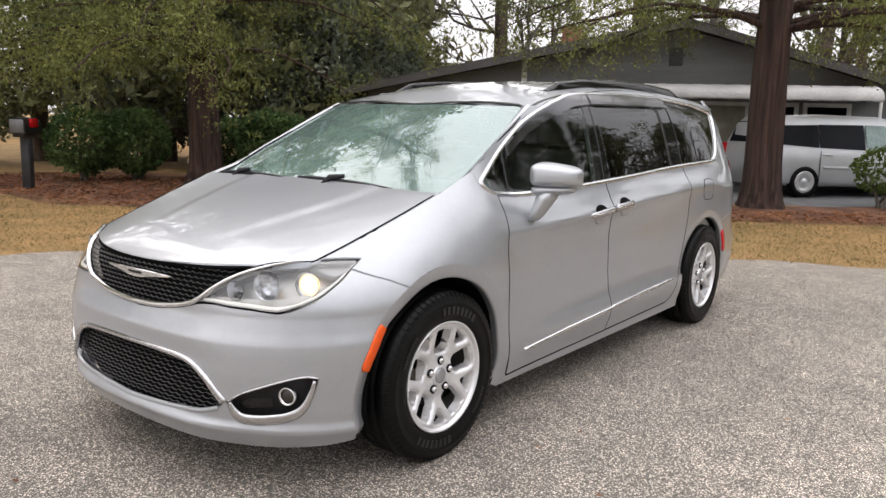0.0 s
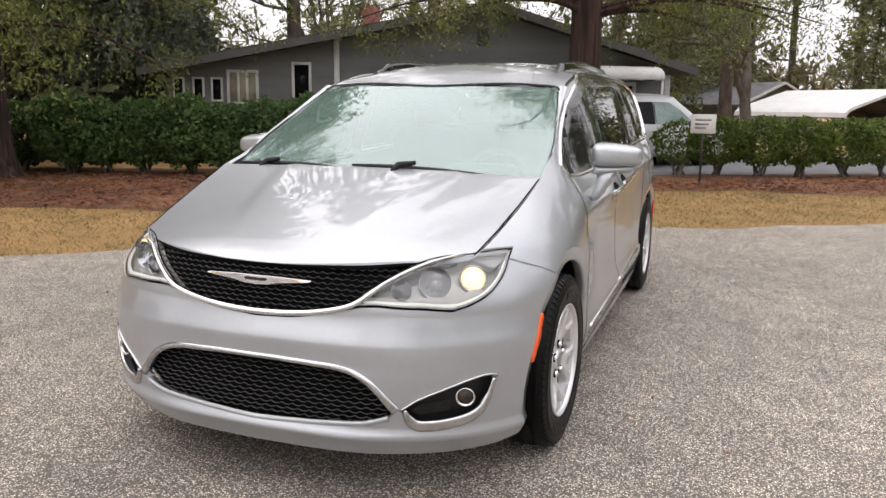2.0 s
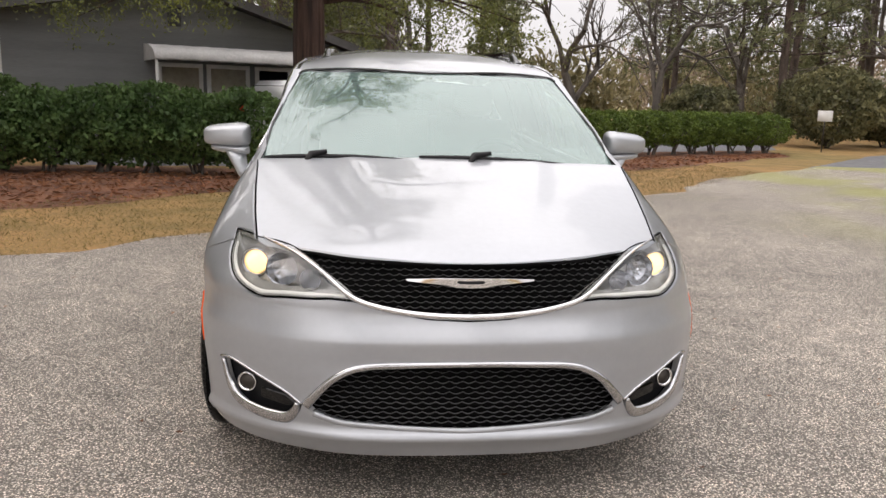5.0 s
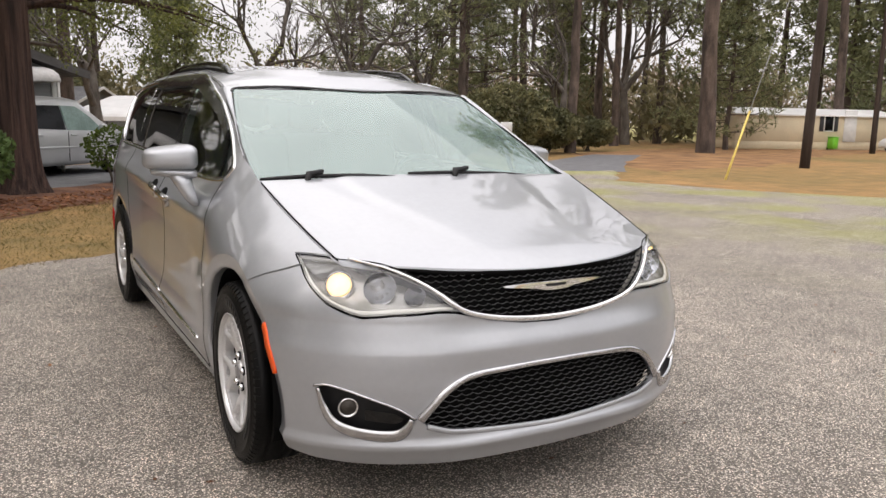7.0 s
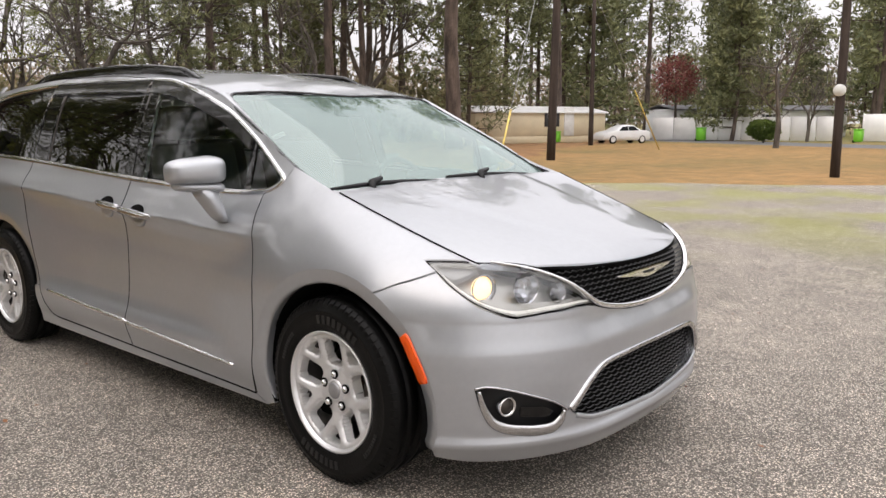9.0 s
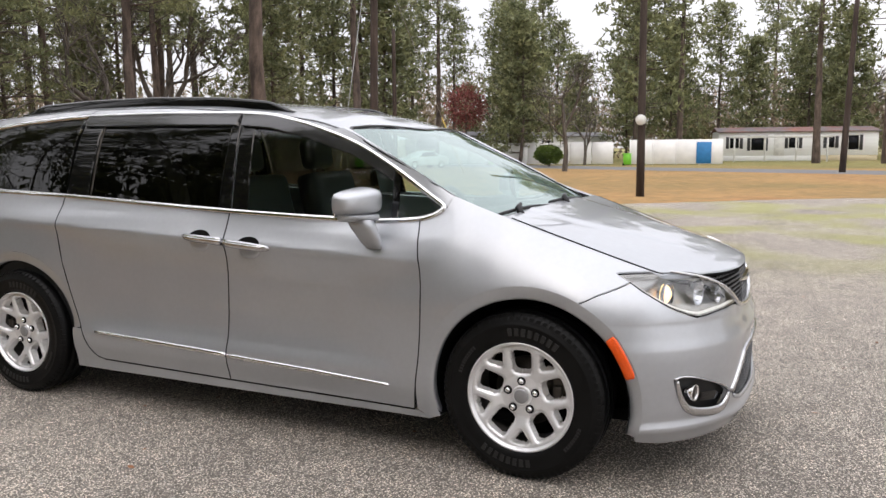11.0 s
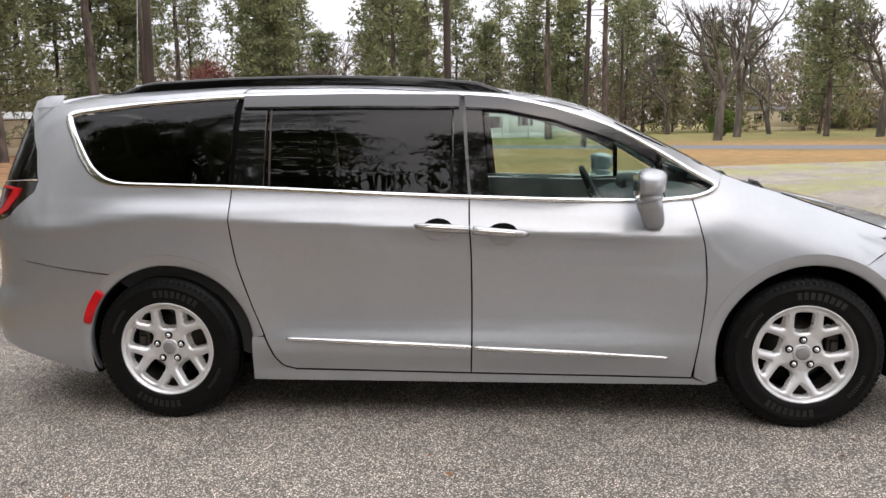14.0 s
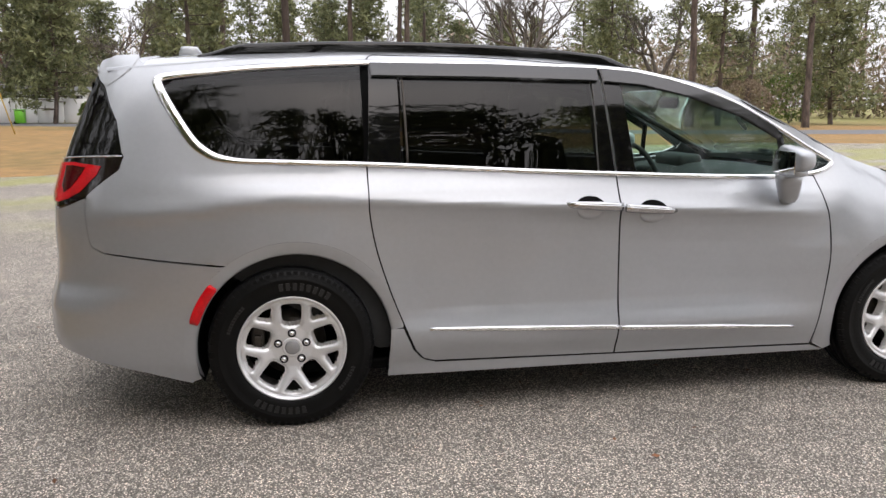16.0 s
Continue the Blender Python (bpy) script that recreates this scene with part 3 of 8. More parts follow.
for s in (1, -1):
    # fender
    rim = [(s * u, z - .003) for u, z in zip(np.linspace(u_y(-1.169), .875, 40), np.interp(np.linspace(u_y(-1.169), .875, 40), RIM_U, RIM_Z))]
    fender = side(s, [(-1.045, .238)] + [(y - .0, z) for y, z in FRONT_SEAM[::-1][1:]] + [(-1.05, 1.092), (-1.11, 1.112), (-1.148, 1.142)]) + rim + [(s * .95, .8985), (s * 1.05, .8985), (s * 1.155, .896), (s * 1.082, .864)] + side(s, [(-1.87, .818), (-1.80, .788)]) + side(s, arc(-1.565, .36, ARCH_R, 118, -19, 28))
    panel("fender", fender, PAINT, van, body, step=.028)
    # doors
    belt_f = [(y, z - .010) for y, z in BELT if -1.03 < y < .02]
    panel("front_door", side(s, FRONT_SEAM + B_SEAM[:1] + B_SEAM[1:] + [(y, z) for y, z in belt_f[::-1]]), PAINT, van, body, step=.02)
    belt_r = [(y, z - .010) for y, z in BELT if .03 < y < 1.18]
    slider = side(s, [(y + .004, z) for y, z in B_SEAM[::-1]] + C_SEAM[::-1] + belt_r[::-1])
    panel("sliding_door", slider, PAINT, van, body, step=.02)
    # dark gaps between the panels
    for row in (FRONT_SEAM, B_SEAM, C_SEAM):
        strip("panel_gap", side(s, [(y + (.002 if row is B_SEAM else 0), z) for y, z in row]), .0055, .0008, DARK, van, body, base=.0005)
    strip("panel_gap", side(s, [(y, min(z, rim_z(y) - .004)) for y, z in ((1.172, 1.626), (1.150, 1.646), (1.08, 1.656), (.6, 1.659), (.16, 1.645), (.085, 1.632), (.058, 1.612))]), .005, .0008, DARK, van, body, base=.0005)
    strip("panel_gap", side(s, [(-1.033, .2345), (.02, .2465), (.90, .2585)]), .005, .0008, DARK, van, body, base=.0005)
    # sill
    panel("sill", side(s, [(-1.112, .198), (1.118, .198), (1.105, .43), (1.048, .43), (1.0, .318), (.958, .272), (.90, .255), (.02, .243), (-1.033, .231)]), PAINT, van, body, step=.03)
    # A-pillar and side of the roof
    hdr = [(y, z + .011) for y, z in HEADER if -1.11 < y < 1.17][::-1]
    top = [(y, rim_z(y) - .002) for y in np.linspace(1.165, -.50, 34)]
    panel("roof_side", side(s, [(-1.150, 1.150)] + hdr + top + PILLAR[::-1]), PAINT, van, body, step=.03)
    # skin of the pillar between the door frame and the windscreen
    v, f = [], []
    for y, z in dense(PILLAR, .05, False):
        a_ = body(np.array([s * u_y(y)]), np.array([z]))
        c_ = screen(np.array([s * .987]), np.array([np.interp(y, [-1.172, -.553], [.30, 1.0])]))
        for w_ in np.linspace(0, 1, 5):
            bulge = (a_[1][0] * (1 - w_) + c_[1][0] * w_) * (.006 * math.sin(math.pi * w_) + .0005)
            v.append(a_[0][0] * (1 - w_) + c_[0][0] * w_ + bulge)
    f = [(i * 5 + j, i * 5 + j + 1, i * 5 + j + 6, i * 5 + j + 5) for i in range(len(v) // 5 - 1) for j in range(4)]
    bm = bmesh.new()
    bm.from_mesh(mesh_of("pillar_skin", v, f if s < 0 else [q_[::-1] for q_ in f]))
    part("pillar_skin", bm, PAINT, van)
    # quarter panel
    lowb = [(y, z - .011) for y, z in BELT if y > 1.2][:-1]
    q = [(1.198, 1.153)] + lowb + [(2.118, 1.49), (2.132, 1.528), (2.10, 1.550), (2.03, 1.558), (1.69, 1.593), (1.165, 1.624)] + [(y, rim_z(y) - .002) for y in np.linspace(1.165, 2.16, 18)]
    q += [(2.208, 1.615), (2.224, 1.581), (2.282, 1.532), (2.368, 1.491), (2.277, 1.353), (2.246, 1.225), (2.236, 1.205), (2.252, 1.150), (2.345, 1.085), (2.398, 1.042), (2.397, .95), (2.392, .873), (2.375, .83), (2.32, .803), (2.20, .788), (2.073, .772)]
    q += arc(1.525, .36, ARCH_R, 53, 170, 24) + [(1.052, .437), (1.107, .61), (1.167, .80), (1.194, .962), (1.196, 1.06)]
    panel("quarter_panel", side(s, q), PAINT, van, body, step=.03)
    panel("spoiler_side", [(s * u, z) for u, z in ((5.318, 1.638), (5.317, 1.615), (5.335, 1.581), (5.392, 1.532), (5.482, 1.489), (5.536, 1.514), (5.638, 1.571), (5.63, 1.604), (5.454, 1.634))], PAINT, van, body, step=.03)
    if s > 0:
        fuel = [(1.52 + .095 * math.copysign(abs(math.cos(a)) ** .5, math.cos(a)), .99 + .072 * math.copysign(abs(math.sin(a)) ** .5, math.sin(a))) for a in np.linspace(0, 2 * math.pi, 32, endpoint=False)]
        panel("fuel_door", side(s, fuel), PAINT, van, body, off=.0015, step=.03, gap=.002, flange=.004)
        strip("fuel_door_gap", side(s, fuel), .005, .0008, DARK, van, body, closed=True, base=.0008, step=.02)
    # glazing
    glass_q = [(1.205, 1.176), (1.55, 1.189), (1.75, 1.196), (1.845, 1.216), (1.925, 1.27), (2.015, 1.395), (2.075, 1.50), (2.03, 1.530), (1.69, 1.566), (1.205, 1.596)]
    panel("quarter_window", side(s, glass_q), PRIVACY, van, body, off=-.006, step=.06, gap=0, flange=.003)
    panel("sliding_door_window", side(s, [(.115, 1.122), (.571, 1.142), (1.03, 1.166), (1.03, 1.60), (.6, 1.602), (.115, 1.592)]), PRIVACY, van, body, off=-.006, step=.06, gap=0, flange=.003)
    panel("rear_pillar_trim", side(s, [(1.04, 1.166), (1.19, 1.175), (1.165, 1.60), (1.04, 1.602)]), GLOSS, van, body, off=-.003, step=.06, gap=.001, flange=.01)
    panel("middle_pillar_trim", side(s, [(.03, 1.118), (.105, 1.122), (.105, 1.590), (.068, 1.590)]), GLOSS, van, body, off=-.003, step=.06, gap=.001, flange=.01)
    panel("door_pillar_trim", side(s, [(-.075, 1.112), (.018, 1.117), (.052, 1.588), (-.03, 1.578)]), GLOSS, van, body, off=-.003, step=.06, gap=.001, flange=.01)
    glass_f = [(-.08, 1.112), (-.4, 1.101), (-.772, 1.091), (-.885, 1.091), (-.862, 1.300), (-.658, 1.418), (-.387, 1.514), (-.144, 1.571), (-.036, 1.577)]
    panel("front_door_window", side(s, glass_f), CLEAR, van, body, off=-.006, step=.05, gap=0, flange=.003).visible_shadow = False
    panel("window_divider", side(s, [(-.875, 1.090), (-.905, 1.090), (-.892, 1.292), (-.860, 1.308)]), GLOSS, van, body, off=0, step=.05, gap=0, flange=.01)
    panel("vent_window", side(s, [(-.905, 1.094), (-1.03, 1.107), (-1.10, 1.140), (-1.04, 1.188), (-.90, 1.280)]), CLEAR, van, body, off=-.006, step=.05, gap=0, flange=.003).visible_shadow = False
    strip("window_gap", side(s, [(1.197, 1.16), (1.186, 1.40), (1.178, 1.61)]), .045, .002, DARK, van, body, base=-.022)
    strip("divider_line", side(s, [(1.012, 1.166), (1.018, 1.56)]), .010, .002, STEEL, van, body, base=-.004)
    # smoked wind deflectors
    panel("wind_deflector", side(s, [(.075, 1.592), (.6, 1.604), (1.16, 1.603), (1.155, 1.548), (.6, 1.546), (.08, 1.535)]), VISOR, van, body, off=.014, step=.03, gap=0, flange=.02, label="smoked plastic wind deflector")
    panel("wind_deflector", side(s, [(.055, 1.590), (-.144, 1.573), (-.387, 1.517), (-.658, 1.423), (-.862, 1.308), (-.862, 1.262), (-.658, 1.373), (-.387, 1.463), (-.144, 1.517), (.045, 1.532)]), VISOR, van, body, off=.014, step=.03, gap=0,
          flange=.02, label="smoked plastic wind deflector")
    # bright trim round the windows, door strips
    ring = side(s, BELT + HEADER)
    ring = np.array(rounded(ring, 1))
    ring_y = np.interp(np.abs(ring[:, 0]), PLAN_U, PLAN[:, 1])
    strip("window_trim", ring, .025 + .016 * sm(1.72, 1.92, ring_y) * sm(1.57, 1.52, ring[:, 1]), .008, CHROME, van, body, closed=True, label="chrome trim round the side windows")
    strip("door_strip", side(s, [(.012 + .006, .386), (.5, .404), (.93, .421)]), [.024, .026, .016], .010, CHROME, van, body, label="chrome strip along the door")
    strip("door_strip", side(s, [(-.915, .343), (-.5, .361), (.006, .382)]), [.012, .024, .024], .010, CHROME, van, body, label="chrome strip along the door")
    # handles: black patch painted for the shade in the cup's upper half, bar, lower bowl
    for y0, y1, name in ((-.262, .010, "front_handle"), (.022, .296, "rear_handle")):
        z0 = 0.937 if y0 < 0 else 0.960
        cup = -.135 if y0 < 0 else .175
        panel("handle_cup", rounded(side(s, [(cup + .072 * math.cos(a), z0 + .006 + .044 * math.sin(a)) for a in np.linspace(0, math.pi, 14)]), 1), DARK, van, body, off=.0035, step=.02, gap=0, flange=.002)
        # the lower half of the cup bulges out to face the sky, lit as the hollow would be
        v, n_ = [], 16
        for out, deep in ((.0015, .0), (.009, .5), (.018, 1.0), (-.003, 1.06)):
            for a in np.linspace(math.pi, 2 * math.pi, n_ + 1):
                y, z = cup + .062 * math.cos(a) * (.9 + .1 * deep), z0 - .012 + .044 * deep * math.sin(a)
                v.append((s * (flank_x(y, z) + out * (-math.sin(a) if out > 0 else 1)), y, z))
        f = [(k * (n_ + 1) + q, k * (n_ + 1) + q + 1, (k + 1) * (n_ + 1) + q + 1, (k + 1) * (n_ + 1) + q)[::s] for k in range(3) for q in range(n_)]
        part("handle_bowl", mesh_of("handle_bowl", v, f, PAINT), None, van)
        path = [(-.262 + .268 * k, 0.936 + (0.956 - 0.936) * k) for k in np.linspace(0, 1, 9)] if y0 < 0 else [(.022 + .272 * k, 0.961 + (0.976 - 0.961) * k) for k in np.linspace(0, 1, 9)]
        free = list(np.linspace(0, 1, 9)) if y0 < 0 else list(np.linspace(1, 0, 9))
        v, f = [], []
        for (y, z), e_ in zip(path, free):
            lift, thin = np.interp(e_, [0, .12, .3, 1], [.006, .022, .030, .030]), np.interp(e_, [0, .12, .4, 1], [.45, .8, 1, 1])
            x = flank_x(y, .90) + lift
            for a in np.linspace(0, 2 * math.pi, 12, endpoint=False):
                v.append((s * (x + .012 * thin * math.cos(a)), y, z + .0205 * thin * math.sin(a)))
        f = [(i * 12 + j, i * 12 + (j + 1) % 12, (i + 1) * 12 + (j + 1) % 12, (i + 1) * 12 + j) for i in range(8) for j in range(12)] + [tuple(range(12)), tuple(96 + j for j in range(11, -1, -1))]
        bm = bmesh.new()
        bm.from_mesh(mesh_of(name, v, f))
        bmesh.ops.recalc_face_normals(bm, faces=bm.faces)
        bar = part(name, bm, SATIN, van)
        v, f = tube([(s * (flank_x(y, .90) + np.interp(e_, [0, .12, .3, 1], [.006, .022, .030, .030]) + .0105), y, z + .004) for (y, z), e_ in zip(path, free) if e_ > .1], .0032, 6)
        part("handle_strip", mesh_of("handle_strip", v, f, CHROME), None, bar, "chrome inlay")
    # side lamps, set on the arch lips
    for yc, a0, a1, r0, r1, nm, mat_, lab in ((-1.565, 140.5, 163.5, .430, .474, "side_marker", AMBER, "amber side marker"), (1.525, 17, 41, .430, .474, "rear_reflector", RED, "red reflector")):
        v, k = [], 14
        for i in range(k + 1):
            a = radians(a0 + (a1 - a0) * i / k)
            xo = float(body(np.array([u_y(yc + ARCH_R * math.cos(a))]), np.array([.36 + ARCH_R * math.sin(a)]))[0][0, 0])
            pinch = .005 if i in (0, k) else 0
            for r, dx in ((r1 - pinch, -.012), (r1 - pinch, .003), (r1 - .004 - pinch, .0065), (r0 + .004 + pinch, .0055), (r0 + pinch, .001), (r0 + pinch, -.014)):
                v.append((s * (xo + dx), yc + r * math.cos(a), .36 + r * math.sin(a)))
        bm = bmesh.new()
        bm.from_mesh(mesh_of(nm, v, [(i * 6 + j, i * 6 + j + 1, i * 6 + j + 7, i * 6 + j + 6) for i in range(k) for j in range(5)] + [tuple(range(6)), tuple(k * 6 + j for j in range(5, -1, -1))]))
        bmesh.ops.recalc_face_normals(bm, faces=bm.faces)
        part(nm, bm, mat_, van, lab)
    # flat lip round each arch, its outer edge on the body
    for yc, a0, a1 in ((-1.565, -19, 195), (1.525, -17, 171)):
        v, k = [], 56
        for i in range(k + 1):
            a = radians(a0 + (a1 - a0) * i / k)
            yo, zo = yc + (ARCH_R + .001) * math.cos(a), .36 + (ARCH_R + .001) * math.sin(a)
            xo = float(body(np.array([u_y(yo)]), np.array([zo]))[0][0, 0])
            for r, dx in ((ARCH_R + .001, -.0008), (LIP_R + .010, -.002), (LIP_R + .002, -.007), (LIP_R, -.016), (LIP_R + .004, -.045)):
                v.append((s * (xo + dx), yc + r * math.cos(a), .36 + r * math.sin(a)))
        bm = bmesh.new()
        bm.from_mesh(mesh_of("arch_lip", v, [(i * 5 + j, i * 5 + j + 1, i * 5 + j + 6, i * 5 + j + 5) for i in range(k) for j in range(4)]))
        bmesh.ops.recalc_face_normals(bm, faces=bm.faces)
        part("arch_lip", bm, PAINT, van)
    # inner skin of the arches
    for yc in (-1.565, 1.525):
        x1 = s * .93
        prof = [(0, .432), (.36 * -s, .432), (.36 * -s, .05)]
        v, f = [], []
        for i in range(25):
            a = radians(-22 + 224 * i / 24)
            for h, r in prof:
                v.append((x1 + h, yc + r * math.cos(a), max(.225, .355 + r * math.sin(a))))
        f = [(i * 3 + k, i * 3 + k + 1, i * 3 + k + 4, i * 3 + k + 3) for i in range(24) for k in range(2)]
        part("wheel_liner", mesh_of("wheel_liner", v, f, DARK), None, van)

# nose: bumper with openings for the lower grille and the fog lamps
def both(rows):
    """Rows for u >= 0, completed to the other side."""
    return rows[::-1] + [(-u, z) for u, z in rows if u > 1e-6][::1]


lower_top = [(0, .526), (.12, .525), (.235, .521), (.34, .514), (.40, .500), (.463, .462), (.52, .402), (.548, .372)]
lower_low = [(.522, .345), (.47, .328), (.43, .318), (.36, .311), (.2, .301), (0, .294)]
low_half = lower_top + lower_low
low_hole = low_half + [(-u, z) for u, z in low_half[::-1][1:-1]]
fog_hole = [(.915, .482), (.875, .489), (.809, .479), (.70, .444), (.62, .412), (.562, .374), (.575, .340), (.605, .312), (.67, .306), (.744, .314), (.81, .328), (.86, .355), (.895, .41)]
seam_arc = [(u_y(y), z) for y, z in arc(-1.565, .36, ARCH_R, 118, 196, 16)]
top_half = [(0, .664), (.14, .670), (.27, .688), (.345, .706), (.40, .722), (.474, .729), (.544, .726), (.64, .724), (.755, .712), (.82, .728), (.90, .757), (.97, .797), (1.03, .829), (1.079, .860)] + [(u_y(-1.87), .816), (u_y(-1.80), .786)]
bump_half = top_half + [(a, b) for a, b in seam_arc] + [(u_y(-2.032), .214), (.95, .200), (.8, .195), (.5, .192), (.25, .190), (0, .190)]
bumper_poly = bump_half + [(-u, z) for u, z in bump_half[::-1][1:-1]]
bumper = panel("front_bumper", bumper_poly, PAINT, van, body, holes=[low_hole, fog_hole, [(-u, z) for u, z in fog_hole]], step=.014, gap=.002, flange=.03)


def mirror_u(rows):
    """A closed outline over both sides, from its half with u >= 0 (top middle round to low middle)."""
    return rows + [(-u, z) for u, z in rows[::-1] if u > 1e-6]


def waves(name, poly, z0, z1, pitch, length, amp, material, parent, depth, thick=.0032):
    """A net of scalloped wires across an opening."""
    pieces = []
    poly = np.array(poly, float)
    lo, hi = poly[:, 0].min(), poly[:, 0].max()
    row = 0
    z = z0
    while z < z1:
        u = np.arange(lo, hi, length / 8)
        ph = (row % 2) * length / 2
        zz = z - amp * (np.abs(np.sin(np.pi * (u + ph) / length)) * 2 - 1)
        ok = inside(np.stack([u, zz], 1), poly)
        start = None
        for i in range(len(u) + 1):
            if i < len(u) and ok[i]:
                start = i if start is None else start
            elif start is not None:
                if i - start > 2:
                    p, n = body(u[start:i], zz[start:i])
                    up = np.array([0, 0, 1.0])
                    v, f = [], []
                    for k in range(len(p)):
                        q = p[k] - n[k] * depth
                        v += [q + up * thick / 2, q + n[k] * .006 + up * thick * .3, q + n[k] * .006 - up * thick * .3, q - up * thick / 2]
                    for k in range(len(p) - 1):
                        f += [(4 * k + j, 4 * k + (j + 1) % 4, 4 * k + 4 + (j + 1) % 4, 4 * k + 4 + j) for j in range(3)]
                    pieces.append((v, f))
                start = None
        z += pitch
        row += 1
    v, f = joined(*pieces)
    return part(name, mesh_of(name, v, f, material), None, parent)


NET = shade("grille_net", (0.03, 0.03, 0.032), 0.35, 0.2, 0.1, 20, coat=0.15)

# upper grille
gr_top = [(0, .846), (.2, .848), (.349, .851), (.45, .855), (.566, .862), (.70, .874), (.82, .888)]
gr_low = [(.70, .868), (.60, .842), (.52, .812), (.47, .785), (.42, .752), (.371, .727), (.273, .703), (.14, .688), (0, .683)]
gr_poly = mirror_u(gr_top + gr_low)
panel("grille_back", gr_poly, DARK, van, body, off=-.040, step=.03, gap=-.01, flange=.004)
waves("grille_net", gr_poly, .69, .885, .0180, .037, .0036, NET, van, .014, .0023)
strip("grille_trim", [(u, z) for u, z in [(-.84, .893), (-.70, .873), (-.60, .848), (-.52, .816), (-.47, .787), (-.42, .753), (-.371, .727), (-.273, .701), (-.14, .684), (0, .679), (.14, .684), (.273, .701), (.371, .727), (.42, .753), (.47, .787),
      (.52, .816), (.60, .848), (.70, .873), (.84, .893)]], [.006, .008, .010, .012, .014, .017, .019, .021, .022, .022, .022, .021, .019, .017, .014, .012, .010, .008, .006], .010, CHROME, van, body, step=.02, label="chrome trim under the grille")
strip("hood_gap", [(u, z) for u, z in [(-.86, .8935), (-.70, .883), (-.5, .866), (-.3, .855), (0, .850), (.3, .855), (.5, .866), (.70, .883), (.86, .8935)]], .012, .002, DARK, van, body, base=-.012)
# winged badge, a plain shape
wing = [(0, .806), (.045, .806), (.10, .806), (.218, .802), (.212, .797), (.15, .791), (.085, .785), (.05, .777), (0, .775)]
badge = panel("badge", mirror_u(wing), CHROME, van, body, off=.004, step=.02, gap=0, flange=.016, label="winged chrome badge")
panel("badge_centre", mirror_u([(0, .799), (.045, .799), (.048, .795), (.040, .790), (0, .789)]), BLACK, badge, body, off=.007, step=.02, gap=0, flange=.004)

# lower grille
panel("lower_grille_back", low_hole, DARK, van, body, off=-.05, step=.03, gap=-.012, flange=.004)
waves("lower_grille_net", low_hole, .30, .52, .0180, .044, .0040, NET, van, .016, .0020)
strip("grille_sill", lower_low[::1] + [(-u, z) for u, z in lower_low[::-1][1:]], .018, .006, PAINT, van, body, step=.02)
strip("lower_grille_trim", [(-u, z) for u, z in lower_top[::-1]] + lower_top[1:], [.034, .030, .026, .024, .023, .022, .020, .020, .020, .022, .023, .024, .026, .030, .034], .010, SATIN, van, body, step=.02, label="chrome trim over the lower grille")

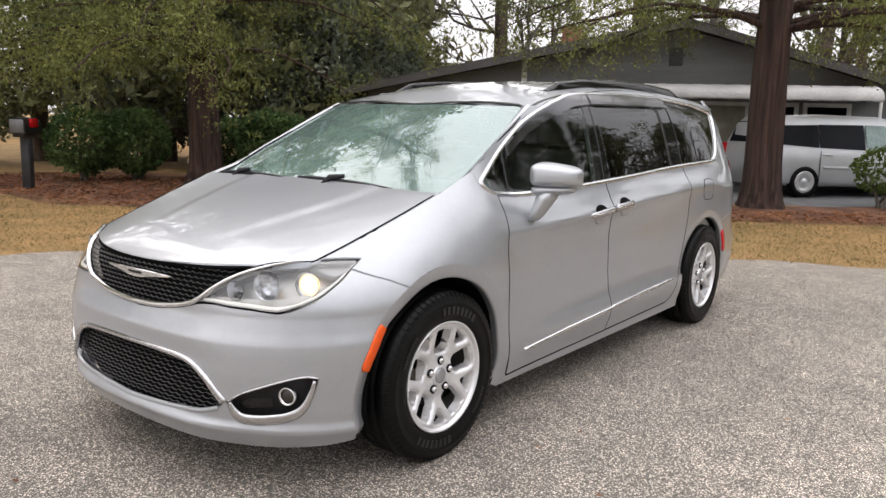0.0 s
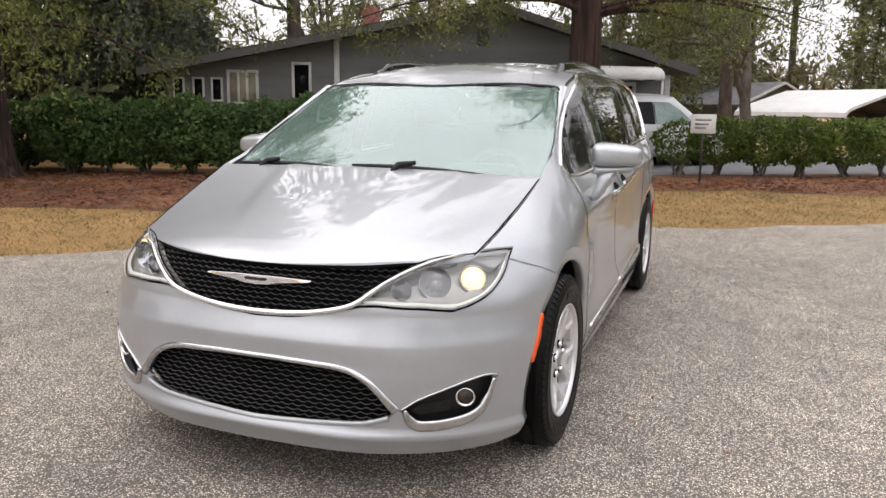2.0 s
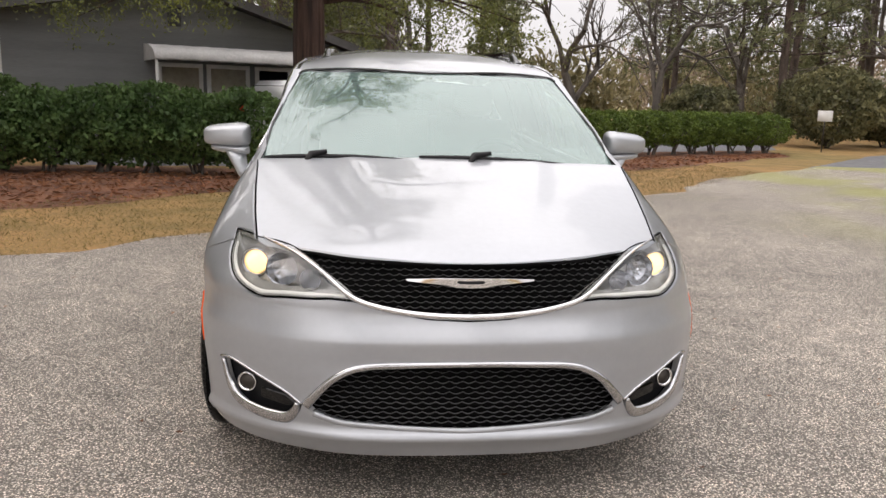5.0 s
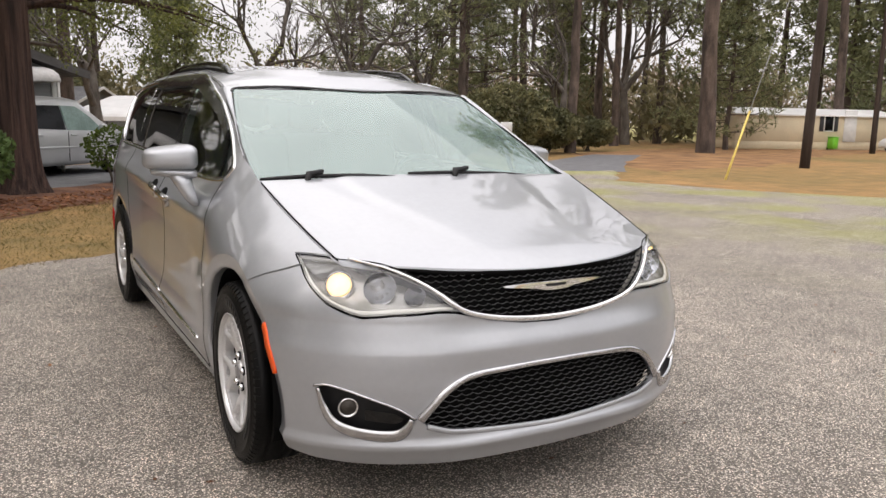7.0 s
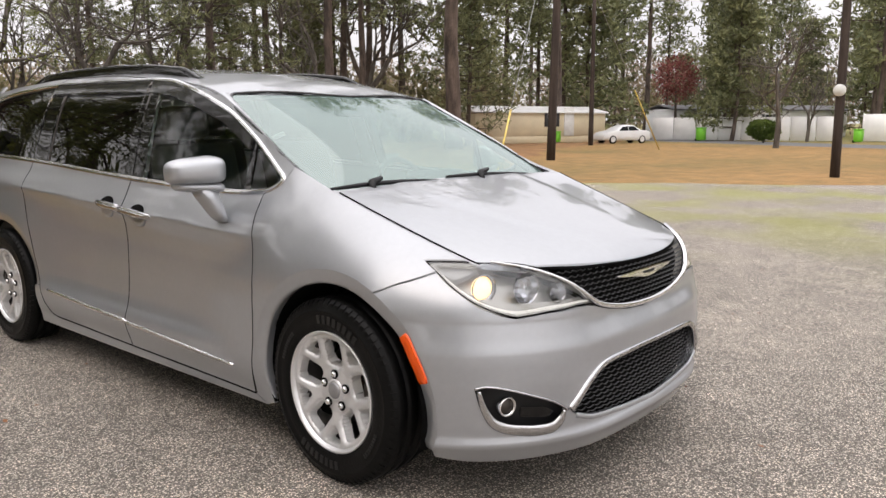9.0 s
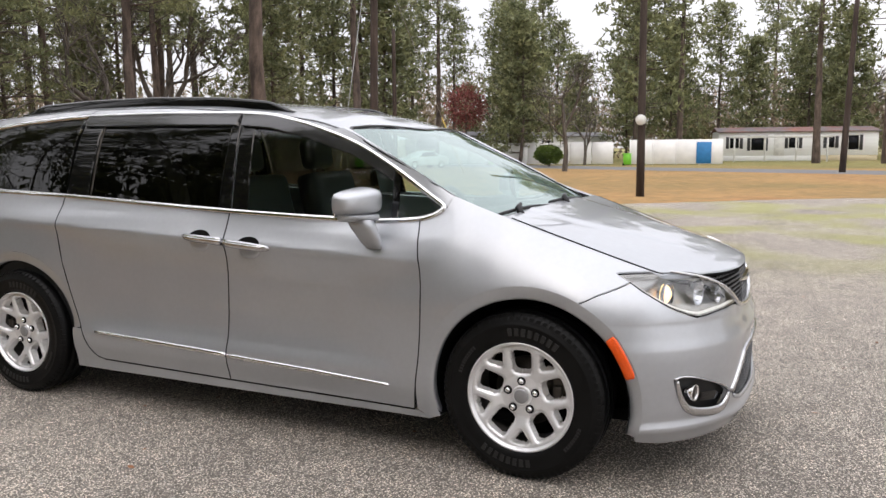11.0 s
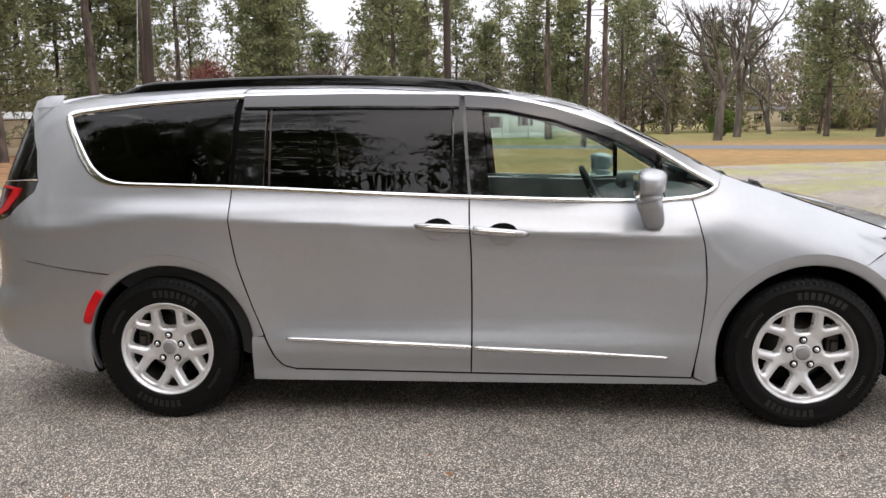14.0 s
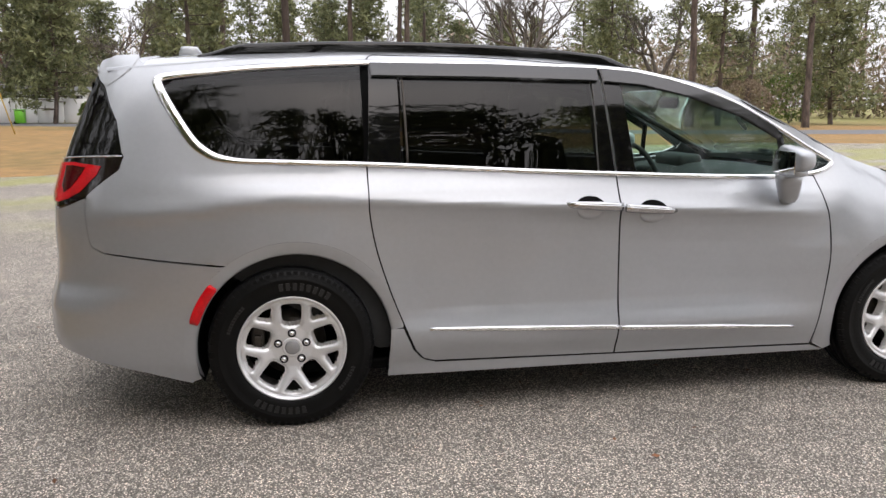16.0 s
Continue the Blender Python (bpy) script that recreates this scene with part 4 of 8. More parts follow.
# fog lamps and headlamps
LAMP_BACK = shade("lamp_silver", (.46, .44, .40), .26, .4, .08, 25)
BEZEL = shade("lamp_bezel_grey", (.36, .35, .33), .3, .3, .06, 30)
head_half = [(1.150, .894), (1.085, .866), (1.03, .834), (.965, .798), (.90, .764), (.82, .735), (.755, .720), (.64, .729), (.544, .732), (.474, .735), (.40, .728), (.345, .712), (.385, .745), (.43, .779), (.49, .812), (.55, .842), (.615, .866), (.68, .882), (.76, .891), (.85, .8935),
             (.945, .896), (1.05, .896)]
for s in (1, -1):
    hole = [(s * u, z) for u, z in fog_hole]
    pod = panel("fog_lamp_pod", hole, BLACK, van, body, off=-.035, step=.02, gap=-.006, flange=.004)
    panel("fog_pod_fin", [(s * u, z) for u, z in ((.74, .395), (.64, .385), (.60, .362), (.63, .350), (.74, .362))], GLOSS, pod, body, off=-.022, step=.02, gap=0, flange=.01)
    low = [(u + (.745 - u) * .09, z + (.395 - z) * .09) for u, z in (fog_hole[i] for i in (5, 6, 7, 8, 9, 10, 11, 12, 0))]
    strip("fog_trim", [(s * u, z) for u, z in low], [.014, .032, .040, .042, .040, .038, .032, .024, .014], .009, SATIN, van, body, step=.02, label="chrome trim round the fog lamp")
    strip("fog_trim_top", [(s * u, z) for u, z in fog_hole[:6]], .008, .006, SATIN, van, body, step=.02)
    p, n = body(np.array([s * .80]), np.array([.408]))
    aim = Matrix.Translation(Vector(p[0]) - Vector(n[0]) * .022) @ Vector((0, -1, 0)).rotation_difference(Vector((0, -1, 0))).to_matrix().to_4x4() @ Matrix.Rotation(radians(-90 + s * 18), 4, "Z")
    v, f = lathe([(-.02, .033), (.012, .035), (.016, .032), (.008, .027)], 28)
    ring = part("fog_lamp", mesh_of("fog_lamp", v, f, CHROME), None, van, "chrome-ringed fog lamp")
    v, f = lathe([(.004, .027), (.011, .018), (.013, .0)], 24)
    fl = part("fog_lens", mesh_of("fog_lens", v, f, STEEL), None, ring)
    ring.matrix_basis = aim
    # headlamp: silver housing, faceted bowls, lit projector, strip and clear lens
    hp = [(s * u, z) for u, z in head_half]
    hl = panel("headlamp", hp, LAMP_BACK, van, body, off=-.075, step=.025, gap=-.004, flange=.004, label="lit headlamp with clear lens")
    inner = shrunk(dense(np.array(hp), .02), .009)
    panel("lamp_wall", hp, LAMP_BACK, hl, body, holes=[inner], off=-.010, step=.02, gap=.001, flange=.066)
    panel("lamp_brow", [(s * u, z) for u, z in ((1.118, .886), (1.06, .866), (1.0, .852), (.94, .868), (.90, .887), (.95, .893), (1.05, .893))], BEZEL, hl, body, off=-.030, step=.02, gap=0, flange=.03)
    panel("lamp_floor", [(s * u, z) for u, z in ((.93, .784), (.86, .757), (.755, .732), (.64, .739), (.47, .745), (.40, .738), (.44, .762), (.6, .768), (.76, .772), (.86, .792))], LAMP_BACK, hl, body, off=-.036, step=.025, gap=0, flange=.03)
    for u, z, r, nm in ((.880, .835, .042, "projector"), (.700, .822, .046, "high_beam"), (.565, .797, .030, "turn_lamp")):
        p, n = body(np.array([s * u]), np.array([z]))
        face = Vector((s * .25, -.95, 0)).normalized()
        turn = Vector((1, 0, 0)).rotation_difference(face).to_matrix().to_4x4()
        m4 = Matrix.Translation(Vector(p[0]) - Vector(n[0]) * (.052 if nm == "projector" else .030)) @ turn
        if nm == "projector":
            v, f = lathe([(-.03, r * .5), (.0, r * 1.0), (.016, r * 1.22), (.020, r * 1.2), (.004, r * .95)], 28)
            cup = part("lamp_cup", mesh_of("lamp_cup", v, f, SATIN), None, hl)
            v, f = lathe([(-.004, r * .98), (.012, r * .80), (.022, r * .45), (.026, 0)], 24)
            part(nm, mesh_of(nm, v, f, LAMP_ON), None, cup)
        else:
            # faceted bowl with a small bulb cap in its middle
            v, f = lathe([(.014, r * 1.25), (.010, r * 1.18), (-.012, r * .95), (-.030, r * .55), (-.036, r * .2)], 14)
            cup = part("lamp_cup", mesh_of("lamp_cup", v, f, REFLECT, False), None, hl)
            v, f = lathe([(-.036, r * .2), (-.004, r * .2), (.004, r * .13), (.006, 0)], 14)
            part(nm, mesh_of(nm, v, f, CHROME), None, cup)
        cup.matrix_basis = m4
    strip("running_strip", [(s * u, z) for u, z in ((1.105, .876), (1.06, .855), (1.015, .829), (.95, .795), (.89, .766), (.82, .744), (.755, .733), (.64, .741), (.544, .743), (.46, .744), (.42, .742))], [.008, .016, .019, .020, .019, .017, .016, .015, .014, .012, .006], .006, LAMP_STRIP, hl, body, base=-.016, step=.02)
    panel("headlamp_lens", hp, LENS, hl, body, off=-.002, step=.025, gap=.002, flange=.003).visible_shadow = False
    strip("lamp_gap", hp, .004, .001, DARK, van, body, closed=True, base=-.004, step=.02)

# tail
REAR_U = u_back(.45)
tail_half = [(u_y(2.252), 1.150), (u_y(2.230), 1.207), (5.55, 1.203), (5.72, 1.195), (5.90, 1.185), (REAR_U, 1.170), (REAR_U, 1.075), (5.92, 1.03), (5.80, .992), (5.70, .985), (5.60, 1.006), (5.514, 1.036), (u_y(2.345), 1.083)]
tail_red = [(5.44, 1.163), (5.60, 1.178), (5.90, 1.168), (5.90, 1.05), (5.80, 1.012), (5.69, 1.010), (5.60, 1.030), (5.546, 1.054), (5.46, 1.128)]
bump_r = [(u_y(2.073), .768), (u_y(2.2), .784), (u_y(2.32), .799), (u_y(2.375), .826), (u_y(2.390), .87), (5.514, .95), (5.518, 1.030), (5.60, 1.001), (5.70, .981), (5.75, .978), (5.77, .90), (5.80, .80), (5.95, .775), (U_END - .005, .77)]
bump_r += [(U_END - .005, .40), (6.0, .40), (5.75, .385), (5.55, .335), (u_y(2.15), .262), (u_y(2.03), .225)] + [(u_y(y), z) for y, z in arc(1.525, .36, ARCH_R, -18, 52, 18)]
gate_r = [(5.758, .978), (5.778, .90), (5.805, .805), (5.95, .780), (U_END - .005, .775), (U_END - .005, 1.19), (REAR_U + .004, 1.172), (REAR_U + .004, 1.072), (5.92, 1.026), (5.80, .988)]
for s in (1, -1):
    lamp = panel("tail_lamp", [(s * u, z) for u, z in tail_half], RED_DARK, van, body, off=.002, step=.025, gap=.002, flange=.02, label="dark red tail lamp")
    panel("tail_lamp_red", [(s * u, z) for u, z in tail_red], RED, lamp, body, off=.006, step=.025, gap=0, flange=.006)
    panel("tail_lamp_inner", [(s * u, z) for u, z in ((5.525, 1.156), (5.60, 1.164), (5.665, 1.162), (5.668, 1.080), (5.64, 1.052), (5.60, 1.070), (5.56, 1.108))], RED_DEEP, lamp, body, off=.009, step=.02, gap=0, flange=.004, label="deep red inner lens")
    strip("lamp_line", [(s * u, z) for u, z in ((u_y(2.24), 1.205), (5.55, 1.200), (5.9, 1.186))], .006, .008, CHROME, lamp, body)
    panel("rear_bumper", [(s * u, z) for u, z in bump_r], PAINT, van, body, step=.03, gap=.002, flange=.02)
    panel("tailgate", [(s * u, z) for u, z in gate_r], PAINT, van, body, step=.03, gap=.002)
    panel("tail_pillar_glass", [(s * u, z) for u, z in ((5.348, 1.215), (5.384, 1.353), (5.484, 1.484), (5.536, 1.508), (5.62, 1.545), (5.665, 1.50), (5.70, 1.35), (5.715, 1.20), (5.55, 1.208))], GLOSS, van, body, off=-.002, step=.04, gap=.002)
    panel("rear_window", [(s * u, z) for u, z in ((5.72, 1.20), (5.705, 1.35), (5.665, 1.51), (6.0, 1.54), (U_END - .002, 1.55), (U_END - .002, 1.20), (REAR_U, 1.182))], PRIVACY, van, body, off=-.004, step=.05, gap=.001, flange=.003)
rows, cols = [(2.15, .006), (2.30, .004), (2.412, -.006), (2.418, -.014), (2.385, -.048), (2.26, -.065), (2.15, -.06)], np.linspace(-1, 1, 25)
v = []
for a in cols:
    for y, h in rows:
        bend = abs(a) ** 2.4
        yy = y - .075 * bend * (y - 2.15) / .25
        v.append((a * .625, yy, roof_z(np.array(a * .625), np.array(min(yy, 2.36))) + h - .004 + .006 * (1 - bend)))
k = len(rows)
f = [(i * k + j, (i + 1) * k + j, (i + 1) * k + (j + 1) % k, i * k + (j + 1) % k) for i in range(len(cols) - 1) for j in range(k)] + [tuple(range(k)), tuple((len(cols) - 1) * k + j for j in range(k - 1, -1, -1))]
part("spoiler", mesh_of("spoiler", v, f, PAINT), None, van)
bm = bmesh.new()
block(bm, (.05, .12, .05), (0, 2.02, 1.668 + .022), .012)
for vert in bm.verts:
    if vert.co.z > 1.69:
        vert.co.x *= .5
        vert.co.y += .02 if vert.co.y < 2.02 else -.01
part("roof_aerial", bm, PAINT, van)

# wheels
def make_wheel():
    w = new("wheel")
    w.parent = van
    r_t, r_r = .366, .232
    prof = [(-.118, .235), (-.122, .25), (-.124, .285), (-.120, .325), (-.108, .350), (-.094, .361), (-.060, .3655), (-.058, .358), (-.048, .358), (-.046, .366), (-.012, .3665), (-.010, .358), (.010, .358), (.012, .3665), (.046, .366), (.048, .358), (.058, .358),
            (.060, .3655), (.094, .361), (.104, .353), (.112, .345), (.119, .330), (.121, .322), (.1245, .318), (.1245, .312), (.122, .308), (.123, .285), (.1215, .262), (.118, .248), (.112, .240), (.104, .235)]
    v, f = lathe(prof, 96)
    tyre = part("tyre", mesh_of("tyre", v, f, RUBBER), None, w)
    # sidewall blocks and shoulder lugs
    pieces = []
    for i in range(72):
        a = 2 * math.pi * i / 72
        c, s_ = math.cos(a), math.sin(a)
        t = Vector((0, -s_, c))
        rad = Vector((0, c, s_))
        for x0, x1, r0, r1, wd in ((.098, .113, .360, .347, .0095),):
            q = [Vector((x0, 0, 0)) + rad * (r0 + .002), Vector((x1, 0, 0)) + rad * (r1 + .003), Vector((x1 + .004, 0, 0)) + rad * (r1 - .012), Vector((x0, 0, 0)) + rad * (r0 - .012)]
            vs = [p_ - t * wd for p_ in q] + [p_ + t * wd for p_ in q]
            pieces.append((vs, [(0, 1, 2, 3), (7, 6, 5, 4), (0, 4, 5, 1), (1, 5, 6, 2), (2, 6, 7, 3), (3, 7, 4, 0)]))
    v, f = joined(*pieces)
    tagged(part("tread", mesh_of("tread", v, f, RUBBER, False), None, tyre), kind="stuff")
    # raised writing on the sidewall as plain bars
    marks = shade("sidewall_mark", (.011, .011, .011), .5, 0, .1, 20)
    for a0, kbars, st in ((0.35, 8, .105), (1.75, 10, .05), (3.5, 8, .105), (4.9, 9, .05)):
        for i in range(kbars):
            a = a0 + i * st
            wd = st * .30
            ra, rb = (.268, .300) if st > .08 else (.275, .290)
            q = []
            for x in (.120, .1262):
                for aa, rr in ((a - wd, ra), (a + wd, ra), (a + wd, rb), (a - wd, rb)):
                    q.append((x, rr * math.cos(aa), rr * math.sin(aa)))
            part("sidewall_mark", mesh_of("sidewall_mark", q, [(4, 5, 6, 7), (0, 1, 5, 4), (1, 2, 6, 5), (2, 3, 7, 6), (3, 0, 4, 7)], marks, False), None, tyre)
    # rim: barrel and lip
    prof = [(.062, .2165), (.075, .218), (.094, .2235), (.104, .229), (.110, .236), (.1165, .239), (.119, .235), (.117, .230), (.108, .2255), (.098, .2195)]
    v, f = lathe(prof, 72)
    rim = part("rim", mesh_of("rim", v, f, ALLOY), None, w, "silver alloy rim with forked spokes")
    # the barrel is alloy too; its shade behind the spokes is in the colour
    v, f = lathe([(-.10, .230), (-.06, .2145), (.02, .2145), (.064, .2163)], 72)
    part("barrel", mesh_of("barrel", v, f, shade("shaded_barrel", (.09, .085, .08), .6, .4, .25, 14)), None, rim, "dull alloy rim barrel darkened for the shade behind the spokes")
    # face of five forked spokes: a dished disc with arched and fork-shaped openings
    holes5 = []
    for n5 in range(5):
        b5, a5 = 2 * math.pi * (n5 + .5) / 5 + math.pi / 2, 2 * math.pi * n5 / 5 + math.pi / 2
        half = [(.0975, .018), (.102, .032), (.113, .040), (.14, .043), (.17, .045), (.188, .045), (.197, .039), (.2005, .022)]
        loc = [(r_, -t_) for r_, t_ in half] + [(.2015, 0)] + half[::-1]
        holes5.append([(r_ * math.cos(b5) - t_ * math.sin(b5), r_ * math.sin(b5) + t_ * math.cos(b5)) for r_, t_ in loc])
        half = [(.157, .050), (.168, .095), (.183, .150), (.195, .188), (.202, .190), (.206, .150), (.208, .08)]
        pol = [(.153, 0)] + half + [(.2085, 0)] + [(r_, -t_) for r_, t_ in half[::-1]]
        holes5.append([(r_ * math.cos(a5 + t_), r_ * math.sin(a5 + t_)) for r_, t_ in pol])
    rims5 = np.concatenate([dense(h_, .004) for h_ in holes5])

    def face_x(y, z):
        r_ = np.hypot(y, z)
        d_ = np.sqrt(((np.stack([y, z], -1)[..., None, :] - rims5) ** 2).sum(-1)).min(-1)
        return np.interp(r_, [0, .05, .09, .14, .19, .215, .226], [.082, .084, .082, .094, .106, .108, .110]) - .014 * np.exp(-(d_ / .008) ** 1.5) - .006 * np.clip((r_ - .210) / .012, 0, 1)

    def face(y, z):
        e = .0015
        p_ = np.stack([face_x(y, z), y, z], -1)
        n_ = np.stack([np.ones_like(y), -(face_x(y + e, z) - face_x(y - e, z)) / (2 * e), -(face_x(y, z + e) - face_x(y, z - e)) / (2 * e)], -1)
        return p_, n_ / np.linalg.norm(n_, axis=-1, keepdims=True)
    circ = [(.228 * math.cos(t_), .228 * math.sin(t_)) for t_ in np.linspace(0, 2 * math.pi, 90, endpoint=False)]
    panel("spoke_face", circ, ALLOY, rim, face, holes=holes5, step=.007, gap=0, flange=.035, edge=.006)
    for n5 in range(5):
        a = 2 * math.pi * (n5 + .5) / 5 + math.pi / 2
        v, f = lathe([(.05, .012), (.094, .012), (.099, .009), (.101, 0)], 10)
        nut = part("lug_nut", mesh_of("lug_nut", [(x, y + .065 * math.cos(a), z + .065 * math.sin(a)) for x, y, z in v], f, CHROME), None, rim)
        v, f = lathe([(.081, .0165), (.0885, .019), (.0885, .013)], 14)
        part("nut_well", mesh_of("nut_well", [(x, y + .065 * math.cos(a), z + .065 * math.sin(a)) for x, y, z in v], f, DARK), None, rim)
    v, f = lathe([(.080, .046), (.0895, .044), (.092, .038), (.090, .033)], 36)
    part("hub", mesh_of("hub", v, f, ALLOY), None, rim)
    v, f = lathe([(.084, .033), (.093, .032), (.096, .027), (.0965, 0)], 28)
    part("centre_cap", mesh_of("centre_cap", v, f, shade("cap_grey", (.35, .35, .36), .35, .6, .06, 30)), None, rim)
    v, f = lathe([(.0, .0), (.0, .150), (-.02, .152), (-.02, 0)], 48)
    part("brake_disc", mesh_of("brake_disc", v, f, STEEL), None, w)
    v, f = lathe([(.0, .075), (.03, .07), (.035, .0)], 30)
    part("disc_hat", mesh_of("disc_hat", v, f, RUST), None, w)
    # near-black disc added to keep the open back of the rim dark
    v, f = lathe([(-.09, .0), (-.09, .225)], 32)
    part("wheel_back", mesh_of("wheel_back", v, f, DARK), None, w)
    return w


first = make_wheel()
TURN = {1: 0, -1: 180}
spots = [(1, -1.545, 1.5, 33), (1, 1.545, 0, 40), (-1, -1.545, 1.5, 36), (-1, 1.545, 0, 36)]
for i, (s, y, steer, spin) in enumerate(spots):
    m = Matrix.Translation((s * .842, y, .362)) @ Matrix.Rotation(radians(TURN[s] - (steer if s > 0 else steer)), 4, "Z") @ Matrix.Rotation(radians(spin), 4, "X")
    if i == 0:
        first.matrix_basis = m
    else:
        copy_thing(first, m)
    # caliper: two-part casting with a pin, on the front of the front discs and the back of the rear ones
    e_ = -1 if y < 0 else 1
    bm = bmesh.new()
    block(bm, (.075, .060, .125), (s * .850, y + e_ * .150, .385), .014)
    block(bm, (.030, .035, .060), (s * .893, y + e_ * .150, .385), .008)
    part("caliper", bm, STEEL, van)

# door mirrors
for s in (1, -1):
    nu, nv = 28, 18
    pw = lambda t, e: math.copysign(abs(t) ** e, t)

    def shell(cx, cz, hx, hf, hb, hz, taper, lean):
        """A rounded shell that narrows outwards."""
        v = []
        for i in range(nv + 1):
            ph = -math.pi / 2 + math.pi * i / nv
            for j in range(nu):
                th = 2 * math.pi * j / nu
                x, y, z = pw(math.cos(ph), .5) * pw(math.cos(th), .6), pw(math.cos(ph), .5) * pw(math.sin(th), .6), pw(math.sin(ph), .5)
                tap = 1 - taper * (x + 1) / 2
                yy = y * hf if y < 0 else y * hb
                v.append((s * (cx + x * hx), -.795 + yy * tap + .02 * x, cz + z * hz * tap + lean * x - .012 * max(0, -y) * z))
        return v, [(i * nu + j, i * nu + (j + 1) % nu, (i + 1) * nu + (j + 1) % nu, (i + 1) * nu + j) for i in range(nv) for j in range(nu)]
    v, f = joined(shell(1.026, 1.178, .118, .092, .055, .068, .26, -.004), shell(1.012, 1.112, .098, .078, .05, .030, .32, .006))
    bm = bmesh.new()
    bm.from_mesh(mesh_of("door_mirror", v, f))
    bmesh.ops.remove_doubles(bm, verts=bm.verts, dist=1e-4)
    bmesh.ops.recalc_face_normals(bm, faces=bm.faces)
    dm = part("door_mirror", bm, PAINT, van, "silver door mirror on a short stalk")
    path = [(s * .985, -.80, 1.10), (s * .972, -.81, 1.06), (s * .957, -.825, 1.02), (s * .943, -.835, .985), (s * .930, -.84, .962)]
    v, f = [], []
    for (x, y, z), (wy, wx) in zip(path, ((.062, .050), (.060, .040), (.055, .032), (.048, .026), (.036, .018))):
        for j in range(16):
            a = 2 * math.pi * j / 16
            v.append((x + wx * pw(math.cos(a), .7), y + wy * pw(math.sin(a), .7), z))
    f = [(i * 16 + j, i * 16 + (j + 1) % 16, (i + 1) * 16 + (j + 1) % 16, (i + 1) * 16 + j) for i in range(4) for j in range(16)] + [tuple(range(16)), tuple(64 + j for j in range(15, -1, -1))]
    bm = bmesh.new()
    bm.from_mesh(mesh_of("mirror_stalk", v, f))
    bmesh.ops.recalc_face_normals(bm, faces=bm.faces)
    part("mirror_stalk", bm, PAINT, dm)
    bm = bmesh.new()
    block(bm, (.17, .006, .105), (s * 1.022, -.742, 1.165), .002)
    part("mirror_glass", bm, shade("mirror_silver", (.8, .82, .82), .02, 1.0), dm)

# roof rails
for s in (1, -1):
    ys_ = np.concatenate([np.linspace(-.17, .05, 8), np.linspace(.1, 1.7, 22), np.linspace(1.75, 1.93, 8)])
    v, f = [], []
    for y in ys_:
        x = s * (.562 - .020 * (y + .17))
        base = float(roof_z(np.array(x), np.array(y)))
        up = .042 * float(sm(-.18, .02, y)) * float(sm(1.94, 1.70, y)) + .004
        w_ = .020
        for dx, dz in ((-w_, -.01), (-w_ * .95, up * .7), (-w_ * .5, up), (w_ * .5, up), (w_ * .95, up * .7), (w_, -.01)):
            v.append((x + dx, y, base + dz))
    f = [(i * 6 + j, i * 6 + j + 1, i * 6 + j + 7, i * 6 + j + 6) for i in range(len(ys_) - 1) for j in range(5)]
    bm = bmesh.new()
    bm.from_mesh(mesh_of("roof_rail", v, f))
    bmesh.ops.recalc_face_normals(bm, faces=bm.faces)
    part("roof_rail", bm, GLOSS, van, "black roof rail")
    pth = [(s * (flank_x(y, rim_z(y)) - .018), y) for y in np.linspace(-.53, -.10, 12)]
    strip("roof_ditch", pth, .022, .003, GLOSS, van, roof_surf)

# cowl and wipers
cow = [(-.78, -1.44), (.78, -1.44), (.76, -1.36), (0, -1.37), (-.76, -1.36)]
panel("cowl", cow, BLACK, van, level(lambda x, y: 1.118 + 0 * x + .05 * (y + 1.40) - .02 * (np.abs(x) / .78) ** 2), step=.05, gap=0, flange=.03)


def on_screen(a, b, h):
    p, n = screen(np.array([a]), np.array([b]))
    return Vector(p[0]) + Vector(n[0]) * h


for x0, a0, a1, b1 in ((.15, -.13, .74, .05), (-.62, -.96, -.22, .062)):
    pts = [on_screen(a0 + (a1 - a0) * k / 8, .085 + (b1 - .085) * k / 8 + .012 * math.sin(math.pi * k / 8), .016) for k in range(9)]
    v, f = tube(pts, [.006, .009, .010, .010, .010, .010, .010, .008, .005], 6)
    blade = part("wiper", mesh_of("wiper", v, f, BLACK), None, van, "black wiper blade")
    arm = [on_screen(a0 + .30 * (a1 - a0), .02, .01), on_screen(a0 + .34 * (a1 - a0), .08, .032), on_screen(a0 + .45 * (a1 - a0), .10, .032)]
    v, f = tube(arm, [.014, .016, .010], 8)
    part("wiper_arm", mesh_of("wiper_arm", v, f, BLACK), None, blade)

# cabin
bm = bmesh.new()
block(bm, (1.72, 3.0, .05), (0, 0, .24), .01)
block(bm, (1.24, 4.5, .06), (0, .08, .232), .01)
block(bm, (1.1, 1.0, .10), (0, -1.75, .25), .01)
block(bm, (1.3, .4, .06), (0, 2.1, .40), .01)
part("underbody", bm, DARK, van)
bm = bmesh.new()
block(bm, (1.5, .04, .75), (0, -1.36, .68), .01)
block(bm, (1.1, .9, .35), (0, -1.85, .55), .05)
part("bulkhead", bm, DARK, van)
rows = [(-1.42, 1.02), (-1.25, 1.075), (-1.05, 1.085), (-.90, 1.07), (-.80, 1.03), (-.76, .95), (-.80, .80), (-.86, .60)]
v = [(x, y + .05 * (x / .8) ** 2, z - .03 * (abs(x) / .8) ** 3) for x in np.linspace(-.80, .80, 17) for y, z in rows]
k = len(rows)
f = [(i * k + j, i * k + j + 1, (i + 1) * k + j + 1, (i + 1) * k + j) for i in range(16) for j in range(k - 1)]
